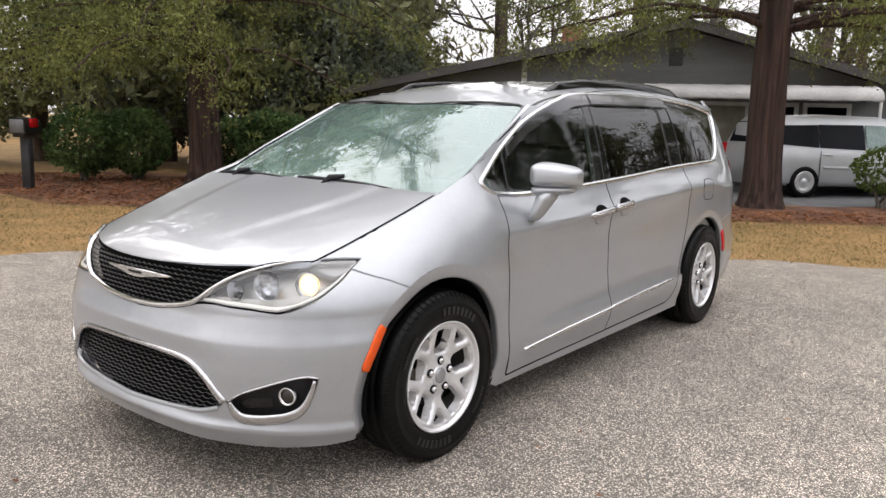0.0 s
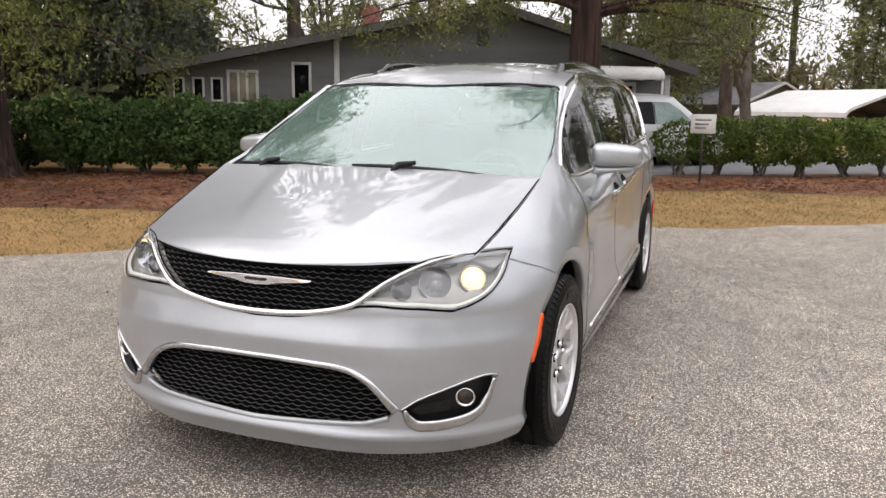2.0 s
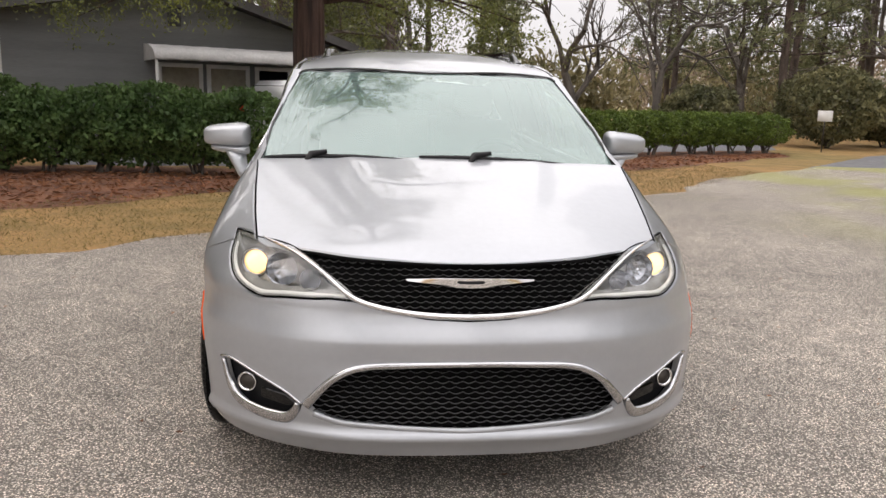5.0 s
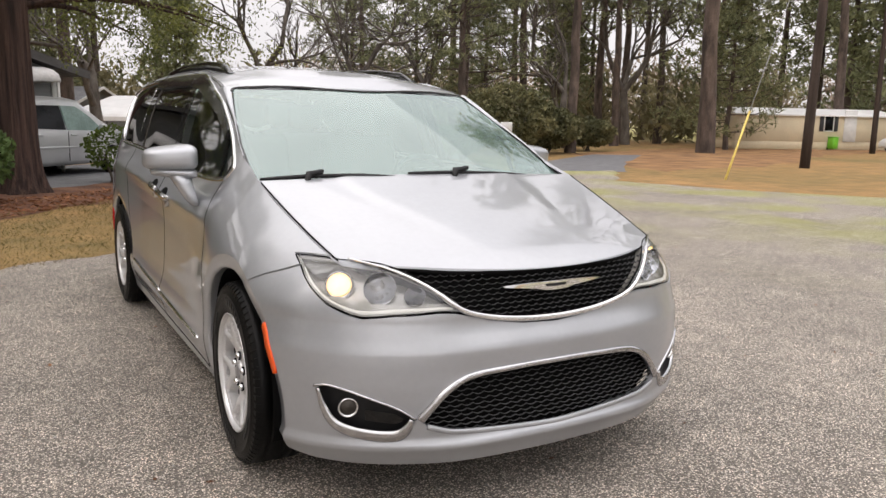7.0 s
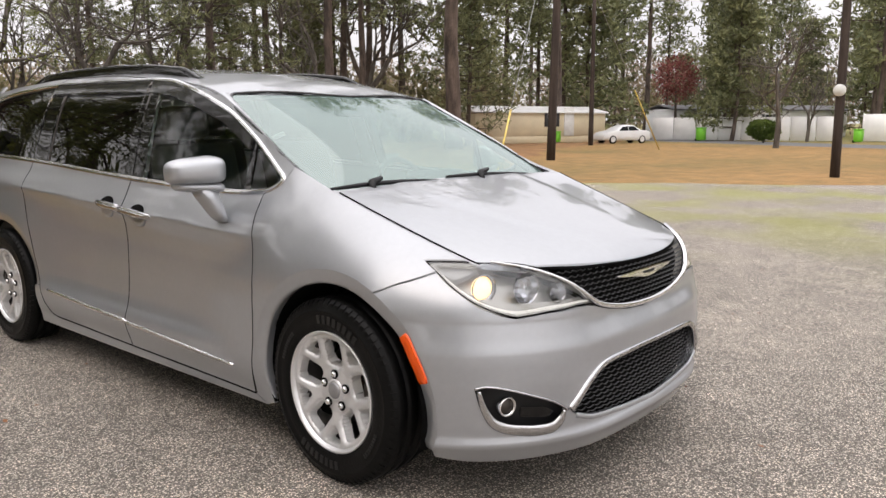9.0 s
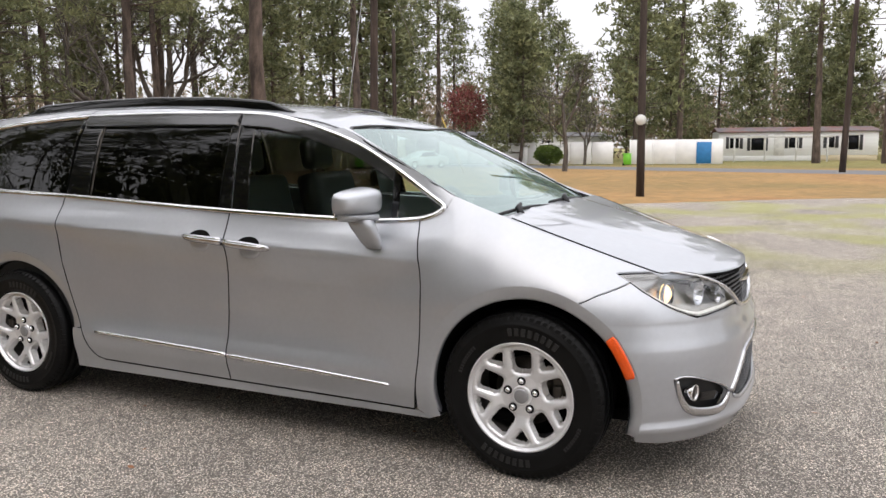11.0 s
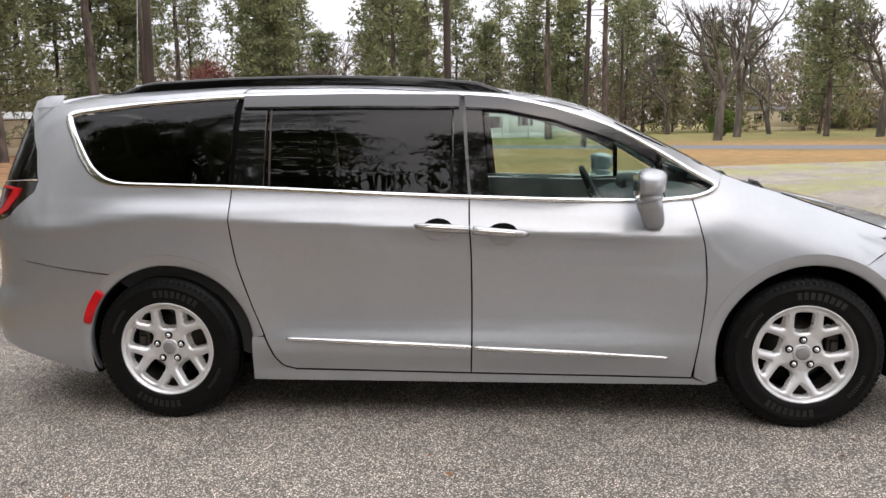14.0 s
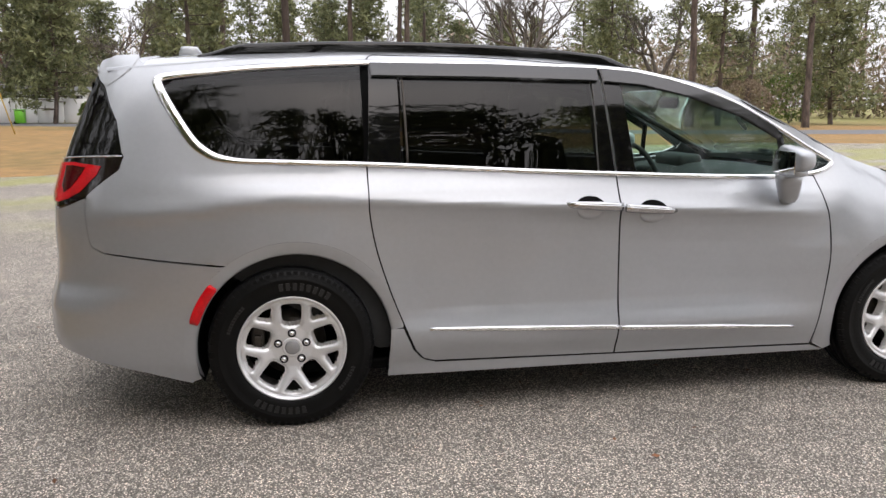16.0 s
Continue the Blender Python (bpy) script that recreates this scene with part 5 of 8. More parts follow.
part("dashboard", mesh_of("dashboard", v, f, DASH), None, van)
bm = bmesh.new()
block(bm, (.36, .16, .10), (.37, -.93, 1.075), .04, seg=3)
part("gauge_hood", bm, DASH, van)
ringp = [(.37 + .19 * math.cos(a), -.70 + .19 * math.sin(a) * .42, 1.00 + .19 * math.sin(a) * .9) for a in np.linspace(0, 2 * math.pi, 33)]
v, f = tube(ringp, .016, 8, False)
sw = part("steering_wheel", mesh_of("steering_wheel", v, f, DASH), None, van)
bm = bmesh.new()
block(bm, (.16, .06, .12), (.37, -.71, .985), .025, Matrix.Rotation(radians(-25), 4, "X"))
block(bm, (.34, .025, .035), (.37, -.705, .99), .01)
part("wheel_boss", bm, SEAT_DARK, sw)
grab = [(-.69, -.66, 1.42), (-.685, -.70, 1.35), (-.655, -.755, 1.315), (-.60, -.79, 1.31), (-.55, -.80, 1.33)]
v, f = tube(grab, .010, 8)
part("grab_handle", mesh_of("grab_handle", v, f, TRIM_LIGHT), None, van, "pale grab handle by the pillar")
for s in (1, -1):
    # door lining is pale on the +x side, near-black on the -x side
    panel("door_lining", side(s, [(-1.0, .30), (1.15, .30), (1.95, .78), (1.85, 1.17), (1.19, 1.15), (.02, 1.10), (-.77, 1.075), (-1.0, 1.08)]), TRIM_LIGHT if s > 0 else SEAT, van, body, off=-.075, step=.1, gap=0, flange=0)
    panel("pillar_lining", side(s, [(-.02, 1.11), (.10, 1.12), (.12, 1.59), (.05, 1.59)]), TRIM_LIGHT, van, body, off=-.03, step=.06, gap=0, flange=.03)
    path = [(s * .745, -1.28, 1.12), (s * .735, -1.0, 1.27), (s * .70, -.75, 1.39), (s * .65, -.55, 1.475)]
    v, f = tube(path, [.016, .016, .016, .016], 8)
    part("pillar_lining", mesh_of("pillar_lining", v, f, SEAT), None, van)
    panel("roof_lining_side", side(s, [(-.5, 1.50), (.05, 1.585), (1.165, 1.60), (2.0, 1.54), (2.0, 1.58), (1.165, 1.63), (.05, 1.62), (-.5, 1.51)]), TRIM_LIGHT, van, body, off=-.04, step=.08, gap=0, flange=0)
panel("headliner", [(-.60, -.52), (.60, -.52), (.58, 2.2), (-.58, 2.2)], TRIM_LIGHT, van, level(lambda x, y: roof_z(x, y) - .05), step=.1, gap=0, flange=0)
bm = bmesh.new()
block(bm, (.22, .03, .065), (0, -.66, 1.44), .02)
part("rear_view_mirror", bm, BLACK, van)


def make_seat(name, w, dark):
    st = new(name)
    st.parent = van
    m_ = SEAT_DARK if dark else SEAT
    bm = bmesh.new()
    block(bm, (w, .52, .16), (0, -.02, .10), .06, seg=3)
    part("seat_cushion", bm, m_, st)
    bm = bmesh.new()
    block(bm, (w * .96, .15, .62), (0, .30, .44), .06, Matrix.Rotation(radians(-14), 4, "X"), 3)
    part("seat_back", bm, m_, st)
    bm = bmesh.new()
    block(bm, (.26, .11, .19), (0, .43, .86), .05, Matrix.Rotation(radians(-10), 4, "X"), 3)
    hr = part("headrest", bm, m_, st)
    v, f = joined(tube([(-.06, .40, .72), (-.06, .42, .82)], .007, 6), tube([(.06, .40, .72), (.06, .42, .82)], .007, 6))
    part("headrest_posts", mesh_of("headrest_posts", v, f, STEEL), None, hr)
    bm = bmesh.new()
    block(bm, (w * .8, .4, .3), (0, 0, -.12), .03)
    part("seat_base", bm, DASH, st)
    return st


seat = make_seat("front_seat", .52, False)
seat.matrix_basis = pose(.37, -.10, .52)
copy_thing(seat, pose(-.37, -.10, .52))
seat2 = make_seat("rear_seat", .48, True)
seat2.matrix_basis = pose(.38, .85, .52)
copy_thing(seat2, pose(-.38, .85, .52))
for x in (-.44, 0, .44):
    copy_thing(seat2, pose(x, 1.62, .54))

# ---- ground ----


def noise_of(n, l, vec, scale, detail=4):
    t = n.new("ShaderNodeTexNoise")
    t.inputs["Scale"].default_value, t.inputs["Detail"].default_value = scale, detail
    l.new(vec, t.inputs["Vector"])
    return t.outputs[0]


def ramp_of(n, l, src, rows):
    r = n.new("ShaderNodeValToRGB")
    e = r.color_ramp.elements
    e[0].position, e[0].color = rows[0][0], (*rows[0][1], 1)
    e[1].position, e[1].color = rows[-1][0], (*rows[-1][1], 1)
    for p_, c in rows[1:-1]:
        x = e.new(p_)
        x.color = (*c, 1)
    l.new(src, r.inputs[0])
    return r.outputs[0]


def mix_of(n, l, fac, a, b, kind="MIX"):
    m = n.new("ShaderNodeMixRGB")
    m.blend_type = kind
    if isinstance(fac, (int, float)):
        m.inputs[0].default_value = fac
    else:
        l.new(fac, m.inputs[0])
    for k_, v_ in ((1, a), (2, b)):
        if isinstance(v_, tuple):
            m.inputs[k_].default_value = (*v_, 1)
        else:
            l.new(v_, m.inputs[k_])
    return m.outputs[0]


def asphalt_material():
    """Worn chip seal: stones in dark binder, pale and damp patches, moss towards the lawn."""
    m = bpy.data.materials.new("chip_asphalt")
    m.use_nodes = True
    n, l = m.node_tree.nodes, m.node_tree.links
    p = n["Principled BSDF"]
    vec = n.new("ShaderNodeTexCoord").outputs["Object"]
    cells = []
    for sc in (118.0, 270.0):
        v = n.new("ShaderNodeTexVoronoi")
        v.inputs["Scale"].default_value = sc
        l.new(vec, v.inputs["Vector"])
        cells.append(v)
    sep = n.new("ShaderNodeSeparateColor")
    l.new(cells[0].outputs["Color"], sep.inputs[0])
    stone = ramp_of(n, l, sep.outputs[0], [(0, (.07, .062, .054)), (.18, (.20, .178, .152)), (.5, (.46, .415, .36)), (.8, (.60, .555, .50)), (.96, (.72, .68, .63)), (1, (.46, .35, .26))])
    gap = ramp_of(n, l, cells[0].outputs["Distance"], [(.0, (1.15, 1.15, 1.15)), (.30, (1.0, 1.0, 1.0)), (.50, (.07, .065, .06))])
    col = mix_of(n, l, 1.0, stone, gap, "MULTIPLY")
    sep2 = n.new("ShaderNodeSeparateColor")
    l.new(cells[1].outputs["Color"], sep2.inputs[0])
    grit = ramp_of(n, l, sep2.outputs[1], [(0, (.10, .092, .084)), (.6, (.36, .335, .305)), (1, (.66, .62, .58))])
    col = mix_of(n, l, .22, col, grit)
    tone = ramp_of(n, l, noise_of(n, l, vec, .55, 6), [(.3, (1.58, 1.54, 1.48)), (.7, (2.18, 2.12, 2.03))])
    col = mix_of(n, l, 1.0, col, tone, "MULTIPLY")
    tone2 = ramp_of(n, l, noise_of(n, l, vec, 4.5, 5), [(.3, (.84, .84, .84)), (.7, (1.14, 1.13, 1.12))])
    col = mix_of(n, l, 1.0, col, tone2, "MULTIPLY")
    # moss in patches on the far, damp side
    xyz = n.new("ShaderNodeSeparateXYZ")
    l.new(vec, xyz.inputs[0])
    far = n.new("ShaderNodeMapRange")
    far.inputs["From Min"].default_value, far.inputs["From Max"].default_value = 4.0, 8.5
    l.new(xyz.outputs[0], far.inputs["Value"])
    patch = ramp_of(n, l, noise_of(n, l, vec, .42, 6), [(.44, (0, 0, 0)), (.60, (1, 1, 1))])
    mossy = n.new("ShaderNodeMath")
    mossy.operation = "MULTIPLY"
    l.new(patch, mossy.inputs[0])
    l.new(far.outputs[0], mossy.inputs[1])
    soft = n.new("ShaderNodeMath")
    soft.operation, soft.inputs[1].default_value = "MULTIPLY", .85
    l.new(mossy.outputs[0], soft.inputs[0])
    col = mix_of(n, l, soft.outputs[0], col, mix_of(n, l, .35, (.33, .34, .055), col))
    l.new(col, p.inputs["Base Color"])
    p.inputs["Roughness"].default_value = .78
    h = n.new("ShaderNodeMath")
    h.operation = "ADD"
    l.new(cells[0].outputs["Distance"], h.inputs[0])
    l.new(cells[1].outputs["Distance"], h.inputs[1])
    b = n.new("ShaderNodeBump")
    b.inputs["Strength"].default_value, b.inputs["Distance"].default_value, b.invert = .85, .007, True
    l.new(h.outputs[0], b.inputs["Height"])
    l.new(b.outputs[0], p.inputs["Normal"])
    return m


def lawn_material():
    """Dry winter grass, tan and green in patches, rusty with needles here and there."""
    m = bpy.data.materials.new("winter_lawn")
    m.use_nodes = True
    n, l = m.node_tree.nodes, m.node_tree.links
    p = n["Principled BSDF"]
    vec = n.new("ShaderNodeTexCoord").outputs["Object"]
    big = ramp_of(n, l, noise_of(n, l, vec, .09, 6), [(.30, (.17, .135, .048)), (.45, (.265, .168, .066)), (.60, (.325, .195, .08)), (.75, (.25, .122, .05))])
    mid = ramp_of(n, l, noise_of(n, l, vec, 1.6, 6), [(.3, (.70, .74, .62)), (.7, (1.25, 1.18, 1.1))])
    fine = ramp_of(n, l, noise_of(n, l, vec, 45, 4), [(.3, (.62, .62, .6)), (.7, (1.3, 1.3, 1.3))])
    col = mix_of(n, l, 1.0, mix_of(n, l, 1.0, big, mid, "MULTIPLY"), fine, "MULTIPLY")
    # greener far to the east
    xyz = n.new("ShaderNodeSeparateXYZ")
    l.new(vec, xyz.inputs[0])
    far = n.new("ShaderNodeMapRange")
    far.inputs["From Min"].default_value, far.inputs["From Max"].default_value, far.inputs["To Max"].default_value = 44.0, 60.0, .6
    l.new(xyz.outputs[0], far.inputs["Value"])
    col = mix_of(n, l, far.outputs[0], col, mix_of(n, l, 1.0, (.17, .20, .06), fine, "MULTIPLY"))
    l.new(col, p.inputs["Base Color"])
    p.inputs["Roughness"].default_value = .95
    b = n.new("ShaderNodeBump")
    b.inputs["Strength"].default_value, b.inputs["Distance"].default_value = .8, .03
    l.new(noise_of(n, l, vec, 35, 5), b.inputs["Height"])
    l.new(b.outputs[0], p.inputs["Normal"])
    return m


LAWN, ASPHALT = lawn_material(), asphalt_material()
STRAW = shade("pine_straw", (.15, .062, .034), .95, 0, .45, 1.4, .9, 60, second=(.23, .105, .055), bump_dist=.02)
STRAW_PALE = shade("dry_pine_straw", (.24, .115, .048), .95, 0, .4, .9, .8, 50, second=(.36, .20, .082), bump_dist=.02)
ROAD_M = shade("grey_road", (.14, .14, .145), .85, 0, .2, 3, .4, 120)


def wavy(poly, step=.35, amp=.12, seed=3):
    """An outline with an uneven edge."""
    rng = np.random.default_rng(seed)
    d = dense(poly, step)
    j = rng.normal(0, amp, d.shape)
    j = (j + np.roll(j, 1, 0) + np.roll(j, -1, 0)) / 2
    return d + j


def sheet(name, poly, z, material, label, cat):
    """A flat sheet with an outline of any shape."""
    from mathutils.geometry import tessellate_polygon
    tris = tessellate_polygon([[Vector((x, y, 0)) for x, y in poly]])
    me = mesh_of(name, [(x, y, z) for x, y in poly], [t if area(np.array([poly[i] for i in t])) > 0 else t[::-1] for t in tris], material, False)
    return tagged(part(name, me, None, None), label, cat, kind="structure")


v, f = [], []
gs = [-900, -300, -120, -60, -30, -15, 0, 15, 30, 60, 120, 300, 900]
for y in gs:
    for x in gs:
        v.append((x, y, -.012))
k = len(gs)
f = [(i * k + j, i * k + j + 1, (i + 1) * k + j + 1, (i + 1) * k + j) for i in range(k - 1) for j in range(k - 1)]
tagged(part("ground", mesh_of("ground", v, f, LAWN, False), None, None), "dry tan and green winter lawn reaching the horizon", "ground", kind="structure")
EDGE = [(-22, -14), (-9, -3.6), (-5.3, -.7), (-4.95, .25), (-4.1, .93), (-3.4, 1.8), (-2.9, 2.05), (-1.6, 3.35), (-.9, 3.65), (.25, 4.6), (1.07, 4.95), (1.65, 5.25), (2.8, 6.07), (5.0, 7.5), (5.85, 9.15), (8.4, 11.3), (11.2, 13.6),
        (14.4, 13.1), (11.5, 9.9), (12.4, 6.5), (14.2, 4.0), (15.2, 1.7), (17.5, -1.0), (19.5, -4.2), (21.5, -8.5), (24, -16), (20, -30), (-20, -30)]
sheet("driveway", wavy(EDGE, .3, .07), 0.0, ASPHALT, "worn grey asphalt drive of exposed stone chips", "driveway")
sheet("side_drive", wavy([(10.6, 13.2), (14.4, 12.7), (18.6, 17.2), (24, 22), (22, 23), (15.6, 18.2)], .5, .06, 5), -.004, ROAD_M, "dark grey asphalt side drive", "driveway")
road = [(30, -70), (33, -18), (38.5, -6), (46, 10), (60, 34), (90, 70), (95, 66), (66, 32), (52, 9), (45, -6.5), (39.5, -19), (37, -70)]
sheet("road", road, -.006, ROAD_M, "grey asphalt country road", "road")
sheet("straw_bed", wavy([(-16, 2.2), (-9.4, 1.9), (-7.6, 3.0), (-5.5, 3.6), (-3.2, 5.6), (-.4, 8.6), (1.7, 10.0), (4.3, 10.3), (8.5, 14.0), (12.5, 17.4), (13.2, 20.0), (8, 19), (2.5, 15), (-.5, 12.4), (-2.0, 10.2), (-5, 10.3), (-9, 9.6), (-12, 8.2), (-16, 6)], .4, .14, 7), -.007, STRAW,
      "rusty brown pine straw bed", "pine straw")
sheet("straw_patch", wavy([(16, 12.5), (22, 13.5), (34, 20), (52, 25), (60, 30), (48, 32), (34, 30), (22, 24), (17, 17)], .6, .3, 8), -.009, STRAW_PALE, "rusty orange pine straw under the pines", "pine straw")
sheet("house_drive", wavy([(-6, 10.4), (-2.2, 10.6), (0, 12.7), (4, 15), (9, 18.5), (14, 20.5), (22, 40), (14, 40), (6, 24), (-2, 17.5), (-8, 14)], .5, .1, 9), -.005, ROAD_M, "dark damp asphalt drive before the house", "driveway")

# ---- plants ----


def quads(name, centre, along, across, material):
    """One mesh of many small four-sided leaves; arrays of places and half-axes."""
    n = len(centre)
    v = np.empty((n, 4, 3))
    v[:, 0], v[:, 1], v[:, 2], v[:, 3] = centre - along, centre + across, centre + along, centre - across
    me = bpy.data.meshes.new(name)
    me.vertices.add(4 * n)
    me.vertices.foreach_set("co", v.ravel())
    me.loops.add(4 * n)
    me.loops.foreach_set("vertex_index", np.arange(4 * n))
    me.polygons.add(n)
    me.polygons.foreach_set("loop_start", np.arange(0, 4 * n, 4))
    me.update(calc_edges=True)
    me.validate()
    me.materials.append(material)
    return me


def unit(a):
    return a / np.maximum(np.linalg.norm(a, axis=-1, keepdims=True), 1e-9)


def leaf_shade(name, dark, light, island=.35):
    """A leaf that lets some light through."""
    dark, light = tuple(c * 1.35 for c in dark), tuple(c * 1.35 for c in light)
    m = shade(name, dark, .55, 0, .25, .7, 0, second=light, per_island=island, spec=.3)
    n, l = m.node_tree.nodes, m.node_tree.links
    p = n["Principled BSDF"]
    thin = n.new("ShaderNodeBsdfTranslucent")
    l.new(p.inputs["Base Color"].links[0].from_socket, thin.inputs["Color"])
    mx = n.new("ShaderNodeMixShader")
    mx.inputs[0].default_value = .4
    l.new(p.outputs[0], mx.inputs[1])
    l.new(thin.outputs[0], mx.inputs[2])
    l.new(mx.outputs[0], n["Material Output"].inputs["Surface"])
    return m


L_CEDAR = leaf_shade("cedar_leaf", (.066, .082, .026), (.19, .205, .058))
L_HEDGE = leaf_shade("hedge_leaf", (.034, .070, .022), (.115, .175, .058), .5)
L_BOX = leaf_shade("clipped_hedge_leaf", (.045, .078, .014), (.125, .165, .034), .4)
L_PINE = leaf_shade("pine_needle", (.098, .112, .054), (.20, .208, .105), .4)
L_BUSH = leaf_shade("bush_leaf", (.066, .072, .034), (.17, .16, .08), .5)
L_CAMELLIA = leaf_shade("grey_green_leaf", (.06, .078, .052), (.17, .19, .14), .5)
L_RED = leaf_shade("red_bud", (.15, .042, .038), (.24, .085, .075), .4)
L_OLIVE = leaf_shade("olive_thicket", (.11, .10, .05), (.22, .195, .105), .4)
L_TWIG = leaf_shade("twig_haze", (.14, .105, .072), (.25, .20, .145), .4)
BARK = shade("cedar_bark", (.035, .019, .015), .95, 0, .55, 4.0, 1.0, 14, second=(.095, .055, .043), stretch=(4.5, 4.5, .18), bump_dist=.05)
BARK_PINE = shade("pine_bark", (.060, .044, .036), .95, 0, .4, 2.5, 1.0, 9, second=(.14, .105, .085), stretch=(1.5, 1.5, .5), bump_dist=.05)
BARK_GREY = shade("grey_bark", (.085, .072, .060), .95, 0, .35, 2.5, .7, 12, second=(.15, .13, .11), stretch=(1.5, 1.5, .5), bump_dist=.03)


def trunk_mesh(name, path, radii, seg, material, flute=0.0, flare=0.0, seed=0):
    """A tapering, slightly fluted stem."""
    rng = np.random.default_rng(seed)
    ph = rng.uniform(0, 6.28, 3)
    v, f = [], []
    for i, (p_, r) in enumerate(zip(path, radii)):
        for j in range(seg):
            a = 2 * math.pi * j / seg
            k_ = 1 + flute * (.5 * math.sin(3 * a + ph[0] + .2 * i) + .3 * math.sin(5 * a + ph[1]) + .2 * math.sin(9 * a + ph[2] - .3 * i) + .2 * (abs(math.sin(6.5 * a + ph[0] + .13 * i)) - .5) + .2 * (abs(math.sin(10.5 * a + ph[1] - .31 * i)) - .5))
            if flare and i < 3:
                k_ += flare * (3 - i) / 3 * max(0, math.sin(4 * a + ph[1])) ** 2
            v.append((p_[0] + r * k_ * math.cos(a), p_[1] + r * k_ * math.sin(a), p_[2]))
    f = [(i * seg + j, i * seg + (j + 1) % seg, (i + 1) * seg + (j + 1) % seg, (i + 1) * seg + j) for i in range(len(path) - 1) for j in range(seg)]
    return mesh_of(name, v, f, material)


def spray(rng, tips, per, spread, length, width, droop=.3):
    """Leaf places round limb tips."""
    c = np.repeat(tips, per, axis=0) + rng.normal(0, 1, (len(tips) * per, 3)) * spread
    a = unit(rng.normal(0, 1, c.shape) + (0, 0, -droop)) * rng.uniform(.6, 1.2, (len(c), 1)) * length
    b = unit(np.cross(a, rng.normal(0, 1, c.shape))) * width * rng.uniform(.7, 1.2, (len(c), 1))
    return c, a, b


def cedar(name, at, h, r0, low, reach, seed, label, leaves=26000, droop=.20):
    """An old cedar: fluted trunk, drooping limbs, feathery sprays."""
    rng = np.random.default_rng(seed)
    t = thing(name, label, "tree", m=Matrix.Translation((*at, 0)))
    zs = np.concatenate([[-.05, .12, .35], np.linspace(.8, h, 12)])
    lean = rng.normal(0, .02, 2)
    path = [(lean[0] * z + .05 * math.sin(z * .5 + seed), lean[1] * z, z) for z in zs]
    rad = [r0 * (1.35 if z < .1 else 1.18 if z < .3 else 1.05 if z < .5 else max(.08, 1 - .75 * z / h)) for z in zs]
    part("trunk", trunk_mesh("trunk", path, rad, 72, BARK, .12, .25, seed), None, t)
    limbs, tips = [], []
    for i in range(96):
        z = low + (h - low) * (i / 96) ** 1.5
        a = rng.uniform(0, 6.28)
        ln = reach * (1 - .55 * (z - low) / (h - low)) * rng.uniform(.65, 1.1)
        p_ = [np.array([lean[0] * z, lean[1] * z, z])]
        d = np.array([math.cos(a), math.sin(a), .35])
        for s_ in range(5):
            d = unit(d + np.array([*rng.normal(0, .12, 2), -droop]))
            p_.append(p_[-1] + d * ln / 5)
        limbs.append(tube(p_, [.07, .055, .042, .03, .02, .008], 5, False))
        for s_ in range(2, 6):
            q = p_[s_]
            for _ in range(4):
                tips.append(q + rng.normal(0, .30, 3) * (1, 1, .55) + (0, 0, -.1))
    v, f = joined(*limbs)
    part("branchwork", mesh_of("branchwork", v, f, BARK), None, t)
    tips = np.array(tips)
    per = leaves // len(tips)
    # sprays hang from sub-tips, so the crown has feathered edges
    sub = np.repeat(tips, 4, axis=0) + rng.normal(0, .24, (len(tips) * 4, 3))
    c, a, b = spray(rng, sub, max(1, per // 4), .10, .044, .016, .9)
    part("crown", quads("crown", c, a, b, L_CEDAR), None, t)
    return t


def blob_leaves(rng, n, size, shape, leaf, width):
    """Leaves over and just inside a lumpy body; shape gives half-sizes."""
    d = unit(rng.normal(0, 1, (n, 3)))
    lump = np.array([1 + .22 * noise.noise(Vector(q) * 2.3 + Vector((shape, 0, 0))) + .12 * noise.noise(Vector(q) * 6.0) for q in d])
    r = lump * rng.uniform(.72, 1.04, n) ** .5
    c = d * r[:, None] * size
    a = unit(rng.normal(0, 1, c.shape) + d * .6) * leaf * rng.uniform(.6, 1.25, (n, 1))
    b = unit(np.cross(a, rng.normal(0, 1, c.shape))) * width * rng.uniform(.7, 1.2, (n, 1))
    return c, a, b


def shrub(name, at, size, seed, mat_, label, n=5000, leaf=.05, width=.028, lift=.25, group=""):
    """A shrub: stems under a lumpy body of leaves."""
    rng = np.random.default_rng(seed)
    t = thing(name, label, "shrub", group, m=Matrix.Translation((*at, 0)))
    st = []
    for i in range(7):
        a = rng.uniform(0, 6.28)
        tip = np.array([math.cos(a) * size[0] * .6, math.sin(a) * size[1] * .6, size[2] * rng.uniform(.9, 1.5)])
        b0 = np.array([rng.normal(0, .06), rng.normal(0, .06), -.02])
        st.append(tube([b0, b0 * .6 + tip * .35 + (0, 0, .1), tip], [.03, .022, .01], 5, False))
    v, f = joined(*st)
    part("stem", mesh_of("stem", v, f, BARK_GREY), None, t)
    c, a, b = blob_leaves(rng, n, np.array(size), seed * 1.7, leaf, width)
    c[:, 2] += size[2] + lift
    part("leaves", quads("leaves", c, a, b, mat_), None, t)
    return t


